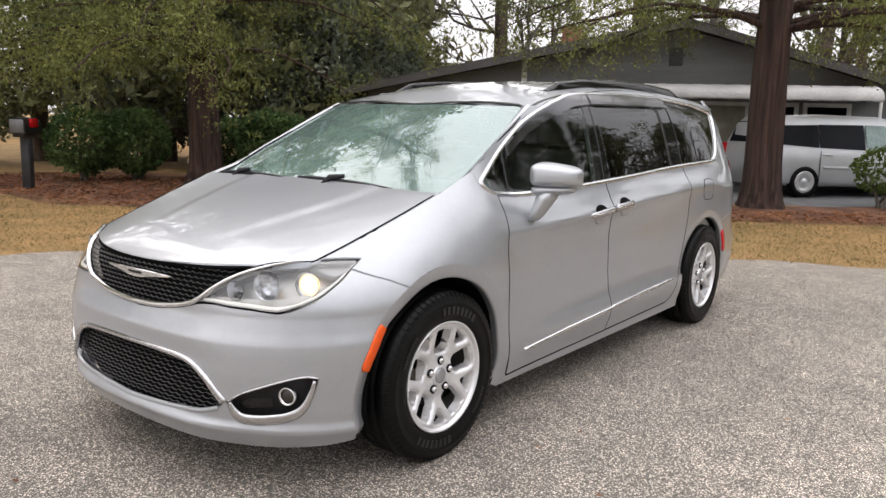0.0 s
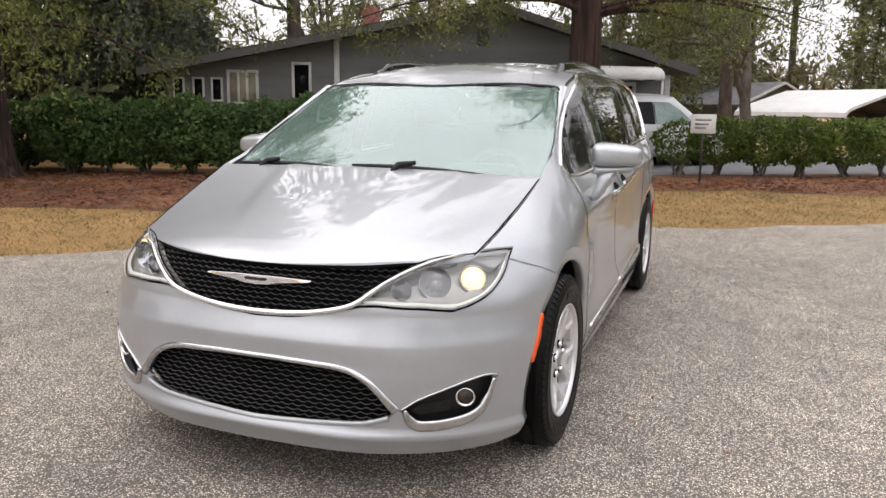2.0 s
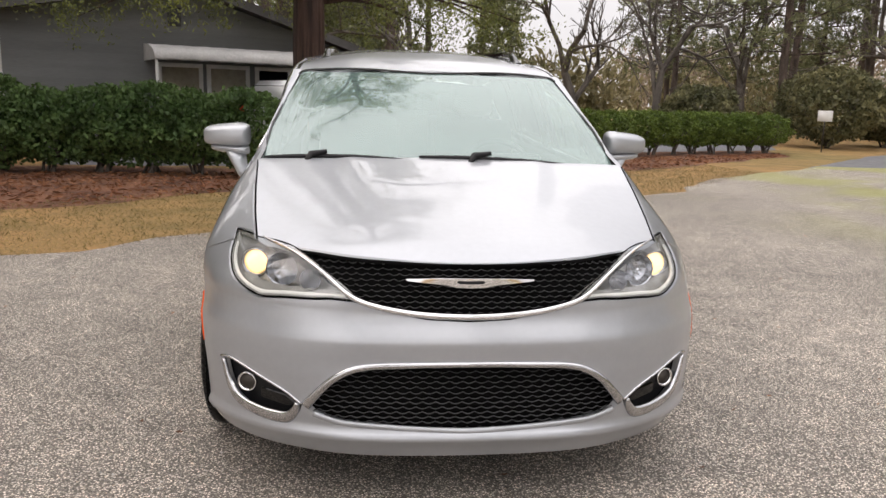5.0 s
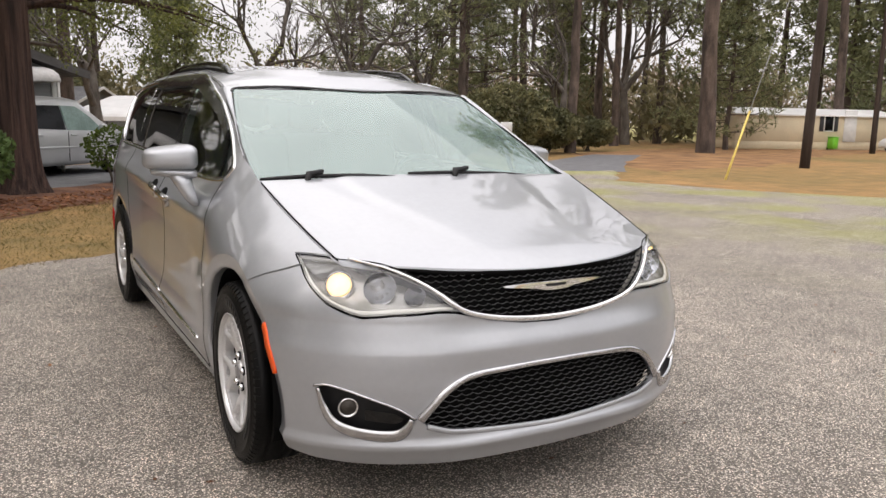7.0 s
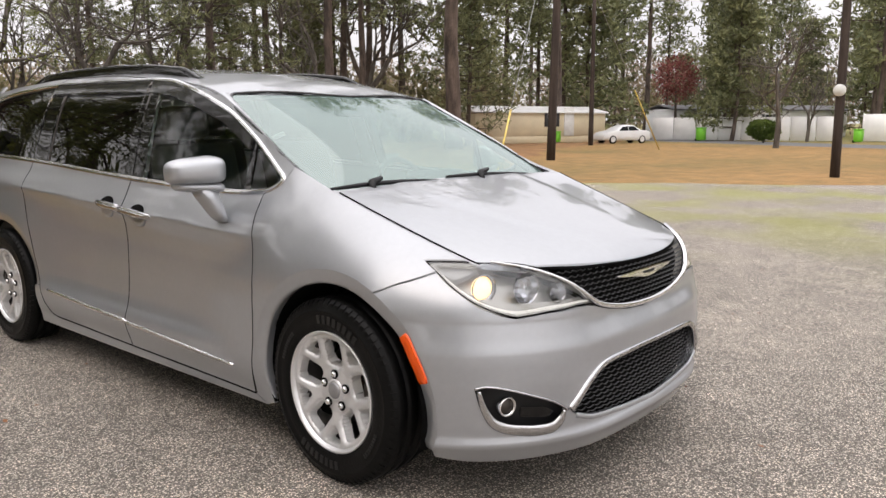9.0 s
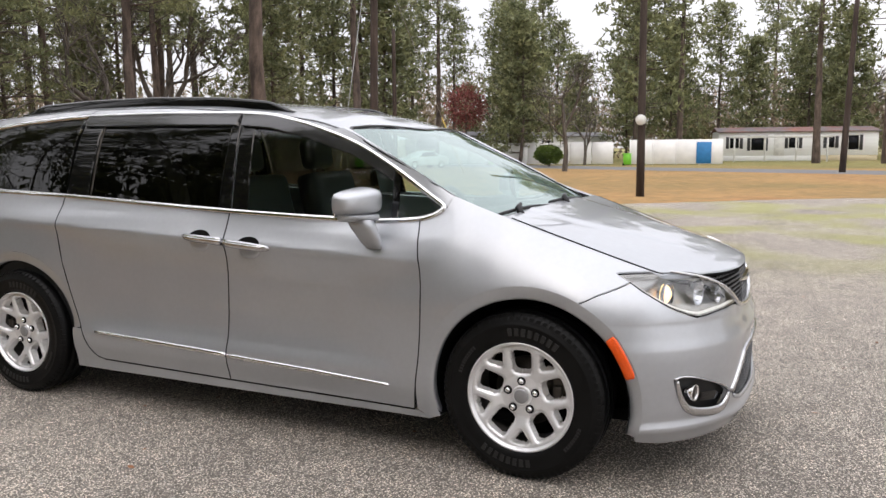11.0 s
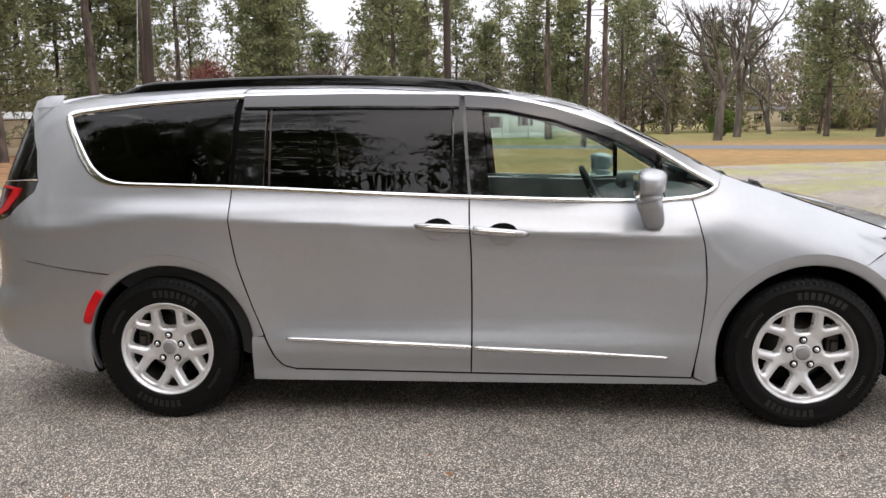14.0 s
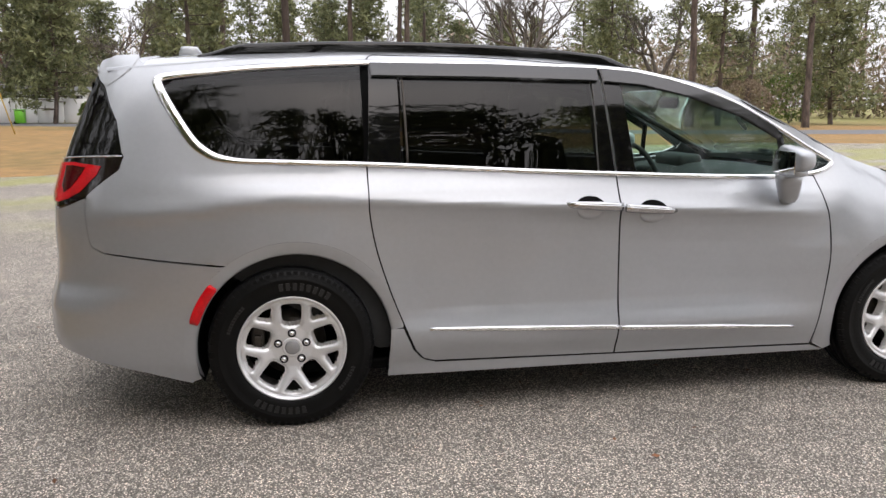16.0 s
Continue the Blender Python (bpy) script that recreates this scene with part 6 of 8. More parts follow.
def pine(name, h, r0, seed, low=.5, reach=3.2, clumps=62, per=8, mat_=None, leaf=(.2, .032)):
    """A tall pine: bare straight trunk, limbs that end in flat pads of needles."""
    rng = np.random.default_rng(seed)
    t = new(name)
    zs = np.linspace(0, h, 12)
    wob = rng.normal(0, .12, (12, 2)).cumsum(0) * .5
    path = [(wob[i, 0], wob[i, 1], z - .05 * (i == 0)) for i, z in enumerate(zs)]
    part("trunk", trunk_mesh("trunk", path, [r0 * (1.15 if i == 0 else 1 - .8 * z / h) for i, z in enumerate(zs)], 12, BARK_PINE, .05, 0, seed), None, t)
    limbs, pads = [], []
    for i in range(clumps):
        up = ((i + rng.uniform(0, 1)) / clumps) ** .85
        z = h * (low + (1 - low) * up)
        a = i * 2.4 + rng.normal(0, .5)
        ln = reach * (1.05 - .8 * up) * rng.uniform(.45, 1.1)
        base = np.array([np.interp(z, zs, wob[:, 0]), np.interp(z, zs, wob[:, 1]), z])
        mid = base + np.array([math.cos(a), math.sin(a), .02]) * ln * .55
        tip = base + np.array([math.cos(a + .2), math.sin(a + .2), .16 + .2 * up]) * ln
        limbs.append(tube([base, mid, tip], [.05, .035, .015], 4, False))
        for q in (mid, mid * .45 + tip * .55, tip):
            for _ in range(2):
                pads.append(q + rng.normal(0, .42, 3) * (1, 1, .35))
    pads.append(np.array([wob[-1, 0], wob[-1, 1], h]))
    v, f = joined(*limbs)
    part("branchwork", mesh_of("branchwork", v, f, BARK_PINE), None, t)
    pads = np.array(pads)
    # each pad holds a few tufts, each tuft a burst of needles
    tufts = np.repeat(pads, 4, axis=0) + rng.normal(0, 1, (len(pads) * 4, 3)) * (.36, .36, .13)
    c = np.repeat(tufts, per, axis=0)
    d = unit(rng.normal(0, 1, c.shape) + (0, 0, .35))
    a = d * leaf[0] * rng.uniform(.6, 1.15, (len(c), 1))
    b = unit(np.cross(a, rng.normal(0, 1, c.shape))) * leaf[1] * rng.uniform(.7, 1.2, (len(c), 1))
    part("crown", quads("crown", c + a * .8, a, b, mat_ or L_PINE), None, t)
    return t


def bare_tree(name, h, r0, seed, depth=5):
    """A leafless tree: a forking stem down to twigs."""
    rng = np.random.default_rng(seed)
    t = new(name)
    segs = []

    def grow(p_, d, ln, r, k_):
        q = p_ + d * ln
        mid = p_ + d * ln * .5 + rng.normal(0, ln * .05, 3)
        segs.append(tube([p_, mid, q], [r, r * .85, r * .68], 8 if k_ > 3 else 5 if k_ > 1 else 3, False))
        if k_ == 0:
            return
        for _ in range(3 if k_ > 1 else 4):
            nd = unit(d + rng.normal(0, .48, 3) + np.array([0, 0, .12]))
            grow(q if rng.uniform() < .75 else mid, nd, ln * rng.uniform(.62, .85), r * rng.uniform(.5, .66), k_ - 1)

    grow(np.array([0, 0, -.05]), unit(np.array([rng.normal(0, .06), rng.normal(0, .06), 1])), h * .28, r0, depth)
    v, f = joined(*segs)
    part("branchwork", mesh_of("branchwork", v, f, BARK_GREY), None, t)
    return t

# ---- house ----
SIDING = shade("grey_siding_paint", (.155, .16, .16), .7, 0, .10, 1.2, .15, 60, per_object=.06, stretch=(.4, 1, 3))
TRIM_W = shade("white_trim_paint", (.62, .62, .60), .6, 0, .1, 3)
ROOF_M = shade("brown_shingle", (.075, .066, .060), .95, 0, .3, 4, .8, 25)
ROOF_G = shade("grey_shingle", (.15, .15, .155), .95, 0, .25, 3, .6, 25)
WHITE_M = shade("white_sheet_metal", (.74, .74, .73), .45, .1, .06, 1.5)
AWN = shade("weathered_awning", (.50, .49, .48), .6, 0, .18, 1.2)
PANE = shade("dark_window_pane", (.006, .007, .009), .08, 0, .1, 2, spec=.12)
CURTAIN = shade("pale_curtain_pane", (.34, .31, .24), .5, 0, .15, 6, coat=.6)
WOOD_POLE = shade("weathered_pole", (.034, .022, .017), .9, 0, .35, 2, .6, 20, second=(.062, .044, .035), stretch=(3, 3, .3))


def cuboid(name, lo, hi, mat_, parent, bevel=.004, label=""):
    bm = bmesh.new()
    block(bm, [b - a for a, b in zip(lo, hi)], [(a + b) / 2 for a, b in zip(lo, hi)], bevel, None, 1)
    return part(name, bm, mat_, parent, label)


def window(parent, x0, x1, z0, z1, y, pane=PANE, bars=0, fr=.07, name="window"):
    """A framed window on a wall that faces -y."""
    wd = new(name)
    wd.parent = parent
    for a, b, c, d in ((x0 - fr, x1 + fr, z1, z1 + fr), (x0 - fr, x1 + fr, z0 - fr, z0), (x0 - fr, x0, z0, z1), (x1, x1 + fr, z0, z1)):
        cuboid("frame", (a, y - .05, c), (b, y + .02, d), TRIM_W, wd)
    cuboid("pane", (x0, y - .02, z0), (x1, y, z1), pane, wd, 0)
    for i in range(bars):
        xm = x0 + (x1 - x0) * (i + 1) / (bars + 1)
        cuboid("bar", (xm - .03, y - .045, z0), (xm + .03, y - .01, z1), TRIM_W, wd)
    return wd


HOUSE = Matrix.Translation((-4.9, 15.5, 0)) @ Matrix.Rotation(radians(25.2), 4, "Z")
house = thing("house", "low grey clapboard house with brown gable roof", "house", m=HOUSE)


def roof_line(x):
    return np.interp(x, [-8.8, .2, 5.7], [2.18, 3.98, 2.38])


wall = [(-8.2, 0), (5.1, 0), (5.1, roof_line(5.1) - .08), (.2, 3.88), (-8.2, roof_line(-8.2) - .08)]
v = [(x, .06, z) for x, z in wall] + [(x, .22, z) for x, z in wall]
f = [(0, 1, 2, 3, 4), (9, 8, 7, 6, 5)] + [(i, (i + 1) % 5, (i + 1) % 5 + 5, i + 5)[::-1] for i in range(5)]
hw = part("wall", mesh_of("wall", v, f, SIDING, False), None, house)
cuboid("wall", (-8.2, .22, 0), (-8.04, 11, 2.2), SIDING, house)
cuboid("wall", (4.94, .22, 0), (5.1, 11, 2.45), SIDING, house)
cuboid("wall", (-8.2, 10.9, 0), (5.1, 11.05, 2.3), SIDING, house)
for i in range(19):
    z0 = .05 + i * .2
    for a, b in ((-8.2, -3.92), (-3.78, 5.1)):
        zt = z0 + .205
        # clip the board under the sloping roof
        xs_ = [x for x in np.linspace(a, b, 160) if roof_line(x) - .06 > zt]
        if len(xs_) < 3:
            continue
        x0, x1 = xs_[0], xs_[-1]
        me = mesh_of("siding_board", [(x0, .055, z0), (x1, .055, z0), (x1, .03, z0 - .003), (x0, .03, z0 - .003), (x0, .055, zt), (x1, .055, zt), (x1, .046, zt), (x0, .046, zt)],
                     [(3, 2, 6, 7), (0, 3, 7, 4), (1, 5, 6, 2), (0, 1, 2, 3), (4, 7, 6, 5)], SIDING, False)
        part("siding_board", me, None, hw)
for a, b in ((.2, -8.8), (.2, 5.7)):
    za, zb = roof_line(a), roof_line(b)
    v = []
    for y in (-.55, 11.4):
        v += [(a, y, za + .10), (b, y, zb + .10), (b, y, zb - .05), (a, y, za - .05)]
    f = [(0, 1, 2, 3), (7, 6, 5, 4), (0, 4, 5, 1), (1, 5, 6, 2), (2, 6, 7, 3)]
    bm = bmesh.new()
    bm.from_mesh(mesh_of("roof", v, f, None, False))
    bmesh.ops.recalc_face_normals(bm, faces=bm.faces)
    rf = part("roof", bm, ROOF_M, house)
    rf.data.polygons.foreach_set("use_smooth", [False] * len(rf.data.polygons))
    n_ = 12
    v = [(a, -.58, za + .07), (b, -.58, zb + .07), (b, -.58, zb - .12), (a, -.58, za - .12), (a, -.55, za + .07), (b, -.55, zb + .07), (b, -.55, zb - .12), (a, -.55, za - .12)]
    part("fascia", mesh_of("fascia", v, [(0, 1, 2, 3), (7, 6, 5, 4), (0, 4, 5, 1), (2, 6, 7, 3), (1, 5, 6, 2), (0, 3, 7, 4)], shade("grey_fascia", (.085, .08, .078), .7, 0, .2, 2), False), None, house)
cuboid("corner_post", (-3.92, -.02, 0), (-3.78, .06, roof_line(-3.85) - .05), TRIM_W, house)
cuboid("corner_post", (5.0, -.03, 0), (5.14, .06, 2.3), TRIM_W, house)
cuboid("gable_vent", (-.16, .0, 2.98), (.16, .04, 3.42), shade("vent_grey", (.06, .06, .06), .7, 0, .2, 10), house)
window(house, -4.95, -4.58, 1.45, 2.42, .03)
window(house, -6.62, -5.95, 1.45, 2.20, .03, CURTAIN, 2)
for x in (-6.95, -7.42, -7.92):
    window(house, x - .10, x + .10, 1.50, 2.02, .03, PANE, 0, .05)
for x0, x1 in ((-.35, .55), (.85, 1.75), (2.1, 2.9), (3.2, 4.1)):
    window(house, x0, x1, .9 if x0 > 0 else .1, 2.0, .03, CURTAIN if x0 < 1 else PANE, 0, .10)
# awning with a rolled front edge
rows = [(0, 2.52), (-.5, 2.50), (-.95, 2.42), (-1.2, 2.30), (-1.28, 2.16), (-1.27, 2.12), (-1.18, 2.28), (-.93, 2.39), (-.5, 2.47), (0, 2.49)]
xs_ = np.linspace(-.75, 4.55, 36)
v = [(x, y + .03, z + .008 * math.sin(x * 14)) for x in xs_ for y, z in rows]
k = len(rows)
f = [(i * k + j, i * k + (j + 1) % k, (i + 1) * k + (j + 1) % k, (i + 1) * k + j) for i in range(35) for j in range(k)]
bm = bmesh.new()
bm.from_mesh(mesh_of("awning", v, f))
bmesh.ops.recalc_face_normals(bm, faces=bm.faces)
aw = part("awning", bm, AWN, house, "weathered pale metal awning")
for x in (-.75, 4.53):
    side_v = [(x, y + .03, z) for y, z in rows[:6]] + [(x, .03, 2.12)]
    side_v += [(x + .02, b, c) for _, b, c in side_v]
    part("awning_end", mesh_of("awning_end", side_v, [tuple(range(7)), tuple(range(13, 6, -1))] + [(i, (i + 1) % 7, (i + 1) % 7 + 7, i + 7) for i in range(7)], AWN, False), None, aw)
for x in (-.7, 4.5):
    cuboid("awning_post", (x - .03, -1.22, 0), (x + .03, -1.16, 2.14), TRIM_W, house)
cuboid("chimney", (-3.3, 5.2, 2.9), (-2.7, 5.8, 4.6), shade("red_brick", (.24, .10, .075), .9, 0, .3, 8, .3, 30), house)

# grey-roofed building and white carport behind the hedge
shed = thing("outbuilding", "grey-roofed outbuilding with pale walls", "building", m=Matrix.Translation((3.98, 45.19, 0)) @ Matrix.Rotation(radians(149), 4, "Z"))
gable = [(-4.1, 0), (4.1, 0), (4.1, 1.74), (0, 2.88), (-4.1, 1.74)]
v = [(x, y, z) for x in (.4, 7.2) for y, z in gable]
part("wall", mesh_of("wall", v, [(4, 3, 2, 1, 0), (5, 6, 7, 8, 9)] + [(i, (i + 1) % 5, (i + 1) % 5 + 5, i + 5) for i in range(5)], SIDING, False), None, shed)
for sg in (-1, 1):
    v = [(0, 0, 3.02), (7.6, 0, 3.02), (7.6, sg * 4.6, 1.68), (0, sg * 4.6, 1.68)]
    v += [(x, y, z - .1) for x, y, z in v]
    part("roof", mesh_of("roof", v, [(0, 1, 2, 3), (7, 6, 5, 4), (0, 4, 5, 1), (1, 5, 6, 2), (2, 6, 7, 3), (3, 7, 4, 0)], ROOF_G, False), None, shed)
    v = [(-.03, 0, 3.04), (-.03, sg * 4.65, 1.69), (-.03, sg * 4.65, 1.54), (-.03, 0, 2.88)]
    part("barge_board", mesh_of("barge_board", v + [(x + .03, y, z) for x, y, z in v], [(0, 1, 2, 3), (7, 6, 5, 4), (0, 4, 5, 1), (2, 6, 7, 3)], TRIM_W, False), None, shed)
cuboid("corner_post", (.3, 3.98, 0), (.42, 4.12, 1.7), TRIM_W, shed)
carport = thing("carport", "white metal carport with dark open end", "carport", m=Matrix.Translation((8.3, 35.5, 0)) @ Matrix.Rotation(radians(135.5), 4, "Z"))
prof = [(-3.5, 1.12), (-3.46, 1.32), (-3.3, 1.46), (-3.0, 1.57), (0, 2.40), (3.0, 1.57), (3.3, 1.46), (3.46, 1.32), (3.5, 1.12)]
k = len(prof)
# dark grey sheet under the white roof paints the shade of its underside
UNDERSIDE_SHADE = shade("shaded_carport_underside", (.10, .10, .105), .6, .2, .1, 2)
v = [(x, y, z) for x in (0, 6.3) for y, z in prof]
part("roof", mesh_of("roof", v, [(i, i + k, i + k + 1, i + 1) for i in range(k - 1)], WHITE_M, False), None, carport)
v = [(x, y * .99, z - .035) for x in (0, 6.3) for y, z in prof]
f = [(i, i + 1, i + k + 1, i + k) for i in range(k - 1)]
part("roof_lining", mesh_of("roof_lining", v, f, UNDERSIDE_SHADE, False), None, carport)
v = [(-.02, y * q, z + h_) for q, h_ in ((1.0, .02), (.985, -.10)) for y, z in prof] + [(.02, y * q, z + h_) for q, h_ in ((1.0, .02), (.985, -.10)) for y, z in prof]
f = [(i, i + 1, k + i + 1, k + i) for i in range(k - 1)] + [(2 * k + i, 3 * k + i, 3 * k + i + 1, 2 * k + i + 1) for i in range(k - 1)] + [(i, 2 * k + i, 2 * k + i + 1, i + 1) for i in range(k - 1)] + [(k + i, k + i + 1, 3 * k + i + 1, 3 * k + i) for i in range(k - 1)]
part("end_trim", mesh_of("end_trim", v, f, WHITE_M, False), None, carport)
for x in (.1, 2.1, 4.1, 6.1):
    for y in (-3.4, 3.4):
        v, f = tube([(x, y, 0), (x, y, 1.3)], .035, 6)
        part("post", mesh_of("post", v, f, STEEL), None, carport)
    v, f = tube([(x, y * .97, z - .09) for y, z in prof], .03, 6)
    part("bow", mesh_of("bow", v, f, STEEL), None, carport)

# ---- parked vehicles ----


def loft_car(name, m, label, paint, length, half, belt, profile, windows, wheel_x, wheel_r, category):
    """A plain parked vehicle: lofted body, windows, lamps and wheels. It points to +x."""
    t = thing(name, label, category, m=m)
    v, rows = [], []
    xs_ = [r[0] for r in profile]
    for x, top, w_ in profile:
        b = belt if top > belt + .05 else top - .06
        low = .24
        sec = [(w_ * .90, low), (w_ * .985, low + .10), (w_, .55), (w_ * .985, max(.60, b - .15)), (w_ * .95, b), (w_ * .95 - (top - b) * .30, b + (top - b) * .72), (w_ * .90 - (top - b) * .42, top - .03), (w_ * .60, top - .004), (0, top)]
        v += [(x, -y, z) for y, z in sec] + [(x, y, z) for y, z in sec[-2::-1]]
        rows.append(sec)
    k_ = 17
    f = [(i * k_ + j, (i + 1) * k_ + j, (i + 1) * k_ + j + 1, i * k_ + j + 1) for i in range(len(profile) - 1) for j in range(k_ - 1)] + [tuple(range(k_)), tuple((len(profile) - 1) * k_ + j for j in range(k_ - 1, -1, -1))]
    f += [(i * k_, i * k_ + 16, (i + 1) * k_ + 16, (i + 1) * k_) for i in range(len(profile) - 1)]
    bm = bmesh.new()
    bm.from_mesh(mesh_of("body", v, f))
    bmesh.ops.recalc_face_normals(bm, faces=bm.faces)
    part("body", bm, paint, t)

    def at_side(x, z, sg, off):
        top, w_ = np.interp(x, xs_, [r[1] for r in profile]), np.interp(x, xs_, [r[2] for r in profile])
        y = w_ * .95 - max(0, z - belt) * .30 / .72 * .72
        return (x, sg * (y + off), z)
    for poly in windows:
        for sg in (-1, 1):
            q = [at_side(x, z, sg, .012) for x, z in poly]
            q += [(x, y - sg * .03, z) for x, y, z in q]
            n_ = len(poly)
            part("side_window", mesh_of("side_window", q, [tuple(range(n_)), tuple(range(2 * n_ - 1, n_ - 1, -1))] + [(i, (i + 1) % n_, (i + 1) % n_ + n_, i + n_) for i in range(n_)], PALE_PANE if poly is windows[-1] and category == "minivan" else PANE, False), None, t)
    for wx in wheel_x:
        for sg in (-1, 1):
            vv, ff = lathe([(-.1, wheel_r * .55), (-.1, wheel_r * .95), (-.07, wheel_r), (.07, wheel_r), (.1, wheel_r * .95), (.1, wheel_r * .74), (.085, wheel_r * .70)], 28)
            wh = part("wheel", mesh_of("wheel", [(y * 1.0 + wx, sg * (half - .10) + sg * x, z + wheel_r) for x, y, z in vv], ff, RUBBER), None, t)
            vv, ff = lathe([(.08, wheel_r * .70), (.095, wheel_r * .64), (.075, wheel_r * .5), (.05, wheel_r * .3), (.085, wheel_r * .16), (.09, 0)], 24)
            part("hubcap", mesh_of("hubcap", [(y + wx, sg * (half - .10) + sg * x, z + wheel_r) for x, y, z in vv], ff, ALLOY), None, wh)
            vv, ff = lathe([(.085, wheel_r * 1.16), (.085, 0)], 28)
            part("wheel_arch", mesh_of("wheel_arch", [(y + wx, sg * (half - .085) + sg * (x - .085) * 0 + 0 * x, z + wheel_r) for x, y, z in vv], ff, DARK), None, t)
    return t


def glass_slab(name, q, parent, mat_=PANE, th=.02):
    n_ = Vector(np.cross(np.subtract(q[1], q[0]), np.subtract(q[2], q[0]))).normalized()
    v = [Vector(a) + n_ * .012 for a in q] + [Vector(a) - n_ * th for a in q]
    return part(name, mesh_of(name, v, [(0, 1, 2, 3), (7, 6, 5, 4), (0, 4, 5, 1), (1, 5, 6, 2), (2, 6, 7, 3), (3, 7, 4, 0)], mat_, False), None, parent)


PAINT2 = shade("plain_silver_paint", (.56, .57, .58), .35, .4, .04, 2, coat=.8)
PALE_PANE = shade("pale_green_pane", (.22, .30, .28), .05, 0, .25, 1.5, spec=.6)
PAINT_W = shade("white_car_paint", (.68, .69, .70), .3, 0, .04, 2, coat=.6)
vp = [(-2.45, .80, .80), (-2.42, 1.10, .86), (-2.30, 1.58, .90), (-2.1, 1.72, .93), (-1.0, 1.78, .96), (.3, 1.76, .97), (.75, 1.70, .97), (1.15, 1.42, .96), (1.55, 1.13, .95), (1.9, 1.03, .93), (2.25, .92, .88), (2.45, .74, .78), (2.50, .5, .70)]
vw = [[(-2.20, 1.13), (-1.20, 1.07), (-1.20, 1.55), (-2.02, 1.53), (-2.12, 1.48)], [(-1.17, 1.07), (-.10, 1.03), (-.10, 1.57), (-1.17, 1.56)], [(-.05, 1.03), (1.20, 1.00), (1.12, 1.10), (.80, 1.36), (.55, 1.50), (.42, 1.56), (-.05, 1.57)]]
turn_v = radians(48)
mv = Matrix.Translation((-1.75 + 1.55 * math.cos(turn_v) - .78 * math.sin(turn_v), 13.6 + 1.55 * math.sin(turn_v) + .78 * math.cos(turn_v), 0)) @ Matrix.Rotation(turn_v, 4, "Z")
mv = mv @ Matrix.Translation((.55, 0, 0))
old_van = loft_car("parked_minivan", mv, "older silver minivan parked before the grey house", PAINT2, 5.0, .97, 1.02, vp, vw, (-1.52, 1.50), .335, "minivan")
glass_slab("windscreen", [(1.52, -.66, 1.13), (1.52, .66, 1.13), (.80, .56, 1.655), (.80, -.56, 1.655)], old_van)
glass_slab("rear_window", [(-2.40, .66, 1.15), (-2.40, -.66, 1.15), (-2.27, -.58, 1.60), (-2.27, .58, 1.60)], old_van)
for sg in (-1, 1):
    cuboid("door_mirror", (1.0, sg * 1.04 - .09, 1.03), (1.12, sg * 1.04 + .09, 1.16), PAINT2, old_van, .03)
    cuboid("tail_lamp", (-2.47, sg * .80 - .06, .80), (-2.40, sg * .80 + .06, 1.12), RED, old_van, .01)
    cuboid("headlamp", (2.20, sg * .66 - .14, .66), (2.40, sg * .66 + .14, .80), REFLECT, old_van, .02)
    for xd in (-1.2, -.08):
        cuboid("door_gap", (xd - .006, sg * .966 - .004, .34), (xd + .006, sg * .966 + .004, 1.0), DARK, old_van, 0)
        cuboid("door_handle", (xd + .1, sg * .962 - .02, .90), (xd + .30, sg * .962 + .02, .94), PAINT2, old_van, .008)
    cuboid("side_moulding", (-1.1, sg * .965 - .012, .62), (1.2, sg * .965 + .012, .67), PAINT2, old_van, .004)
sp = [(-2.2, .55, .70), (-2.15, .88, .80), (-1.8, 1.0, .86), (-1.3, 1.05, .88), (-.7, 1.40, .88), (.1, 1.45, .88), (.75, 1.22, .88), (1.05, 1.02, .88), (1.8, .90, .84), (2.15, .72, .76), (2.2, .5, .70)]
sw_ = [[(-1.05, 1.0), (-.1, .98), (-.1, 1.32), (-.62, 1.32)], [(-.04, .98), (.82, .96), (.42, 1.28), (-.04, 1.32)]]
loft_car("white_sedan", Matrix.Translation((47, 22.5, 0)) @ Matrix.Rotation(radians(152), 4, "Z") @ Matrix.Scale(.88, 4), "white sedan parked beside a mobile home", PAINT_W, 4.4, .88, .95, sp, sw_, (-1.35, 1.35), .31, "car")
loft_car("dark_sedan", Matrix.Translation((117, -50, 0)) @ Matrix.Rotation(radians(60), 4, "Z"), "dark sedan parked by a far house", shade("dark_car_paint", (.03, .03, .035), .3, 0, .1, 2, coat=.6), 4.4, .88, .95, sp, sw_, (-1.35, 1.35), .31, "car")


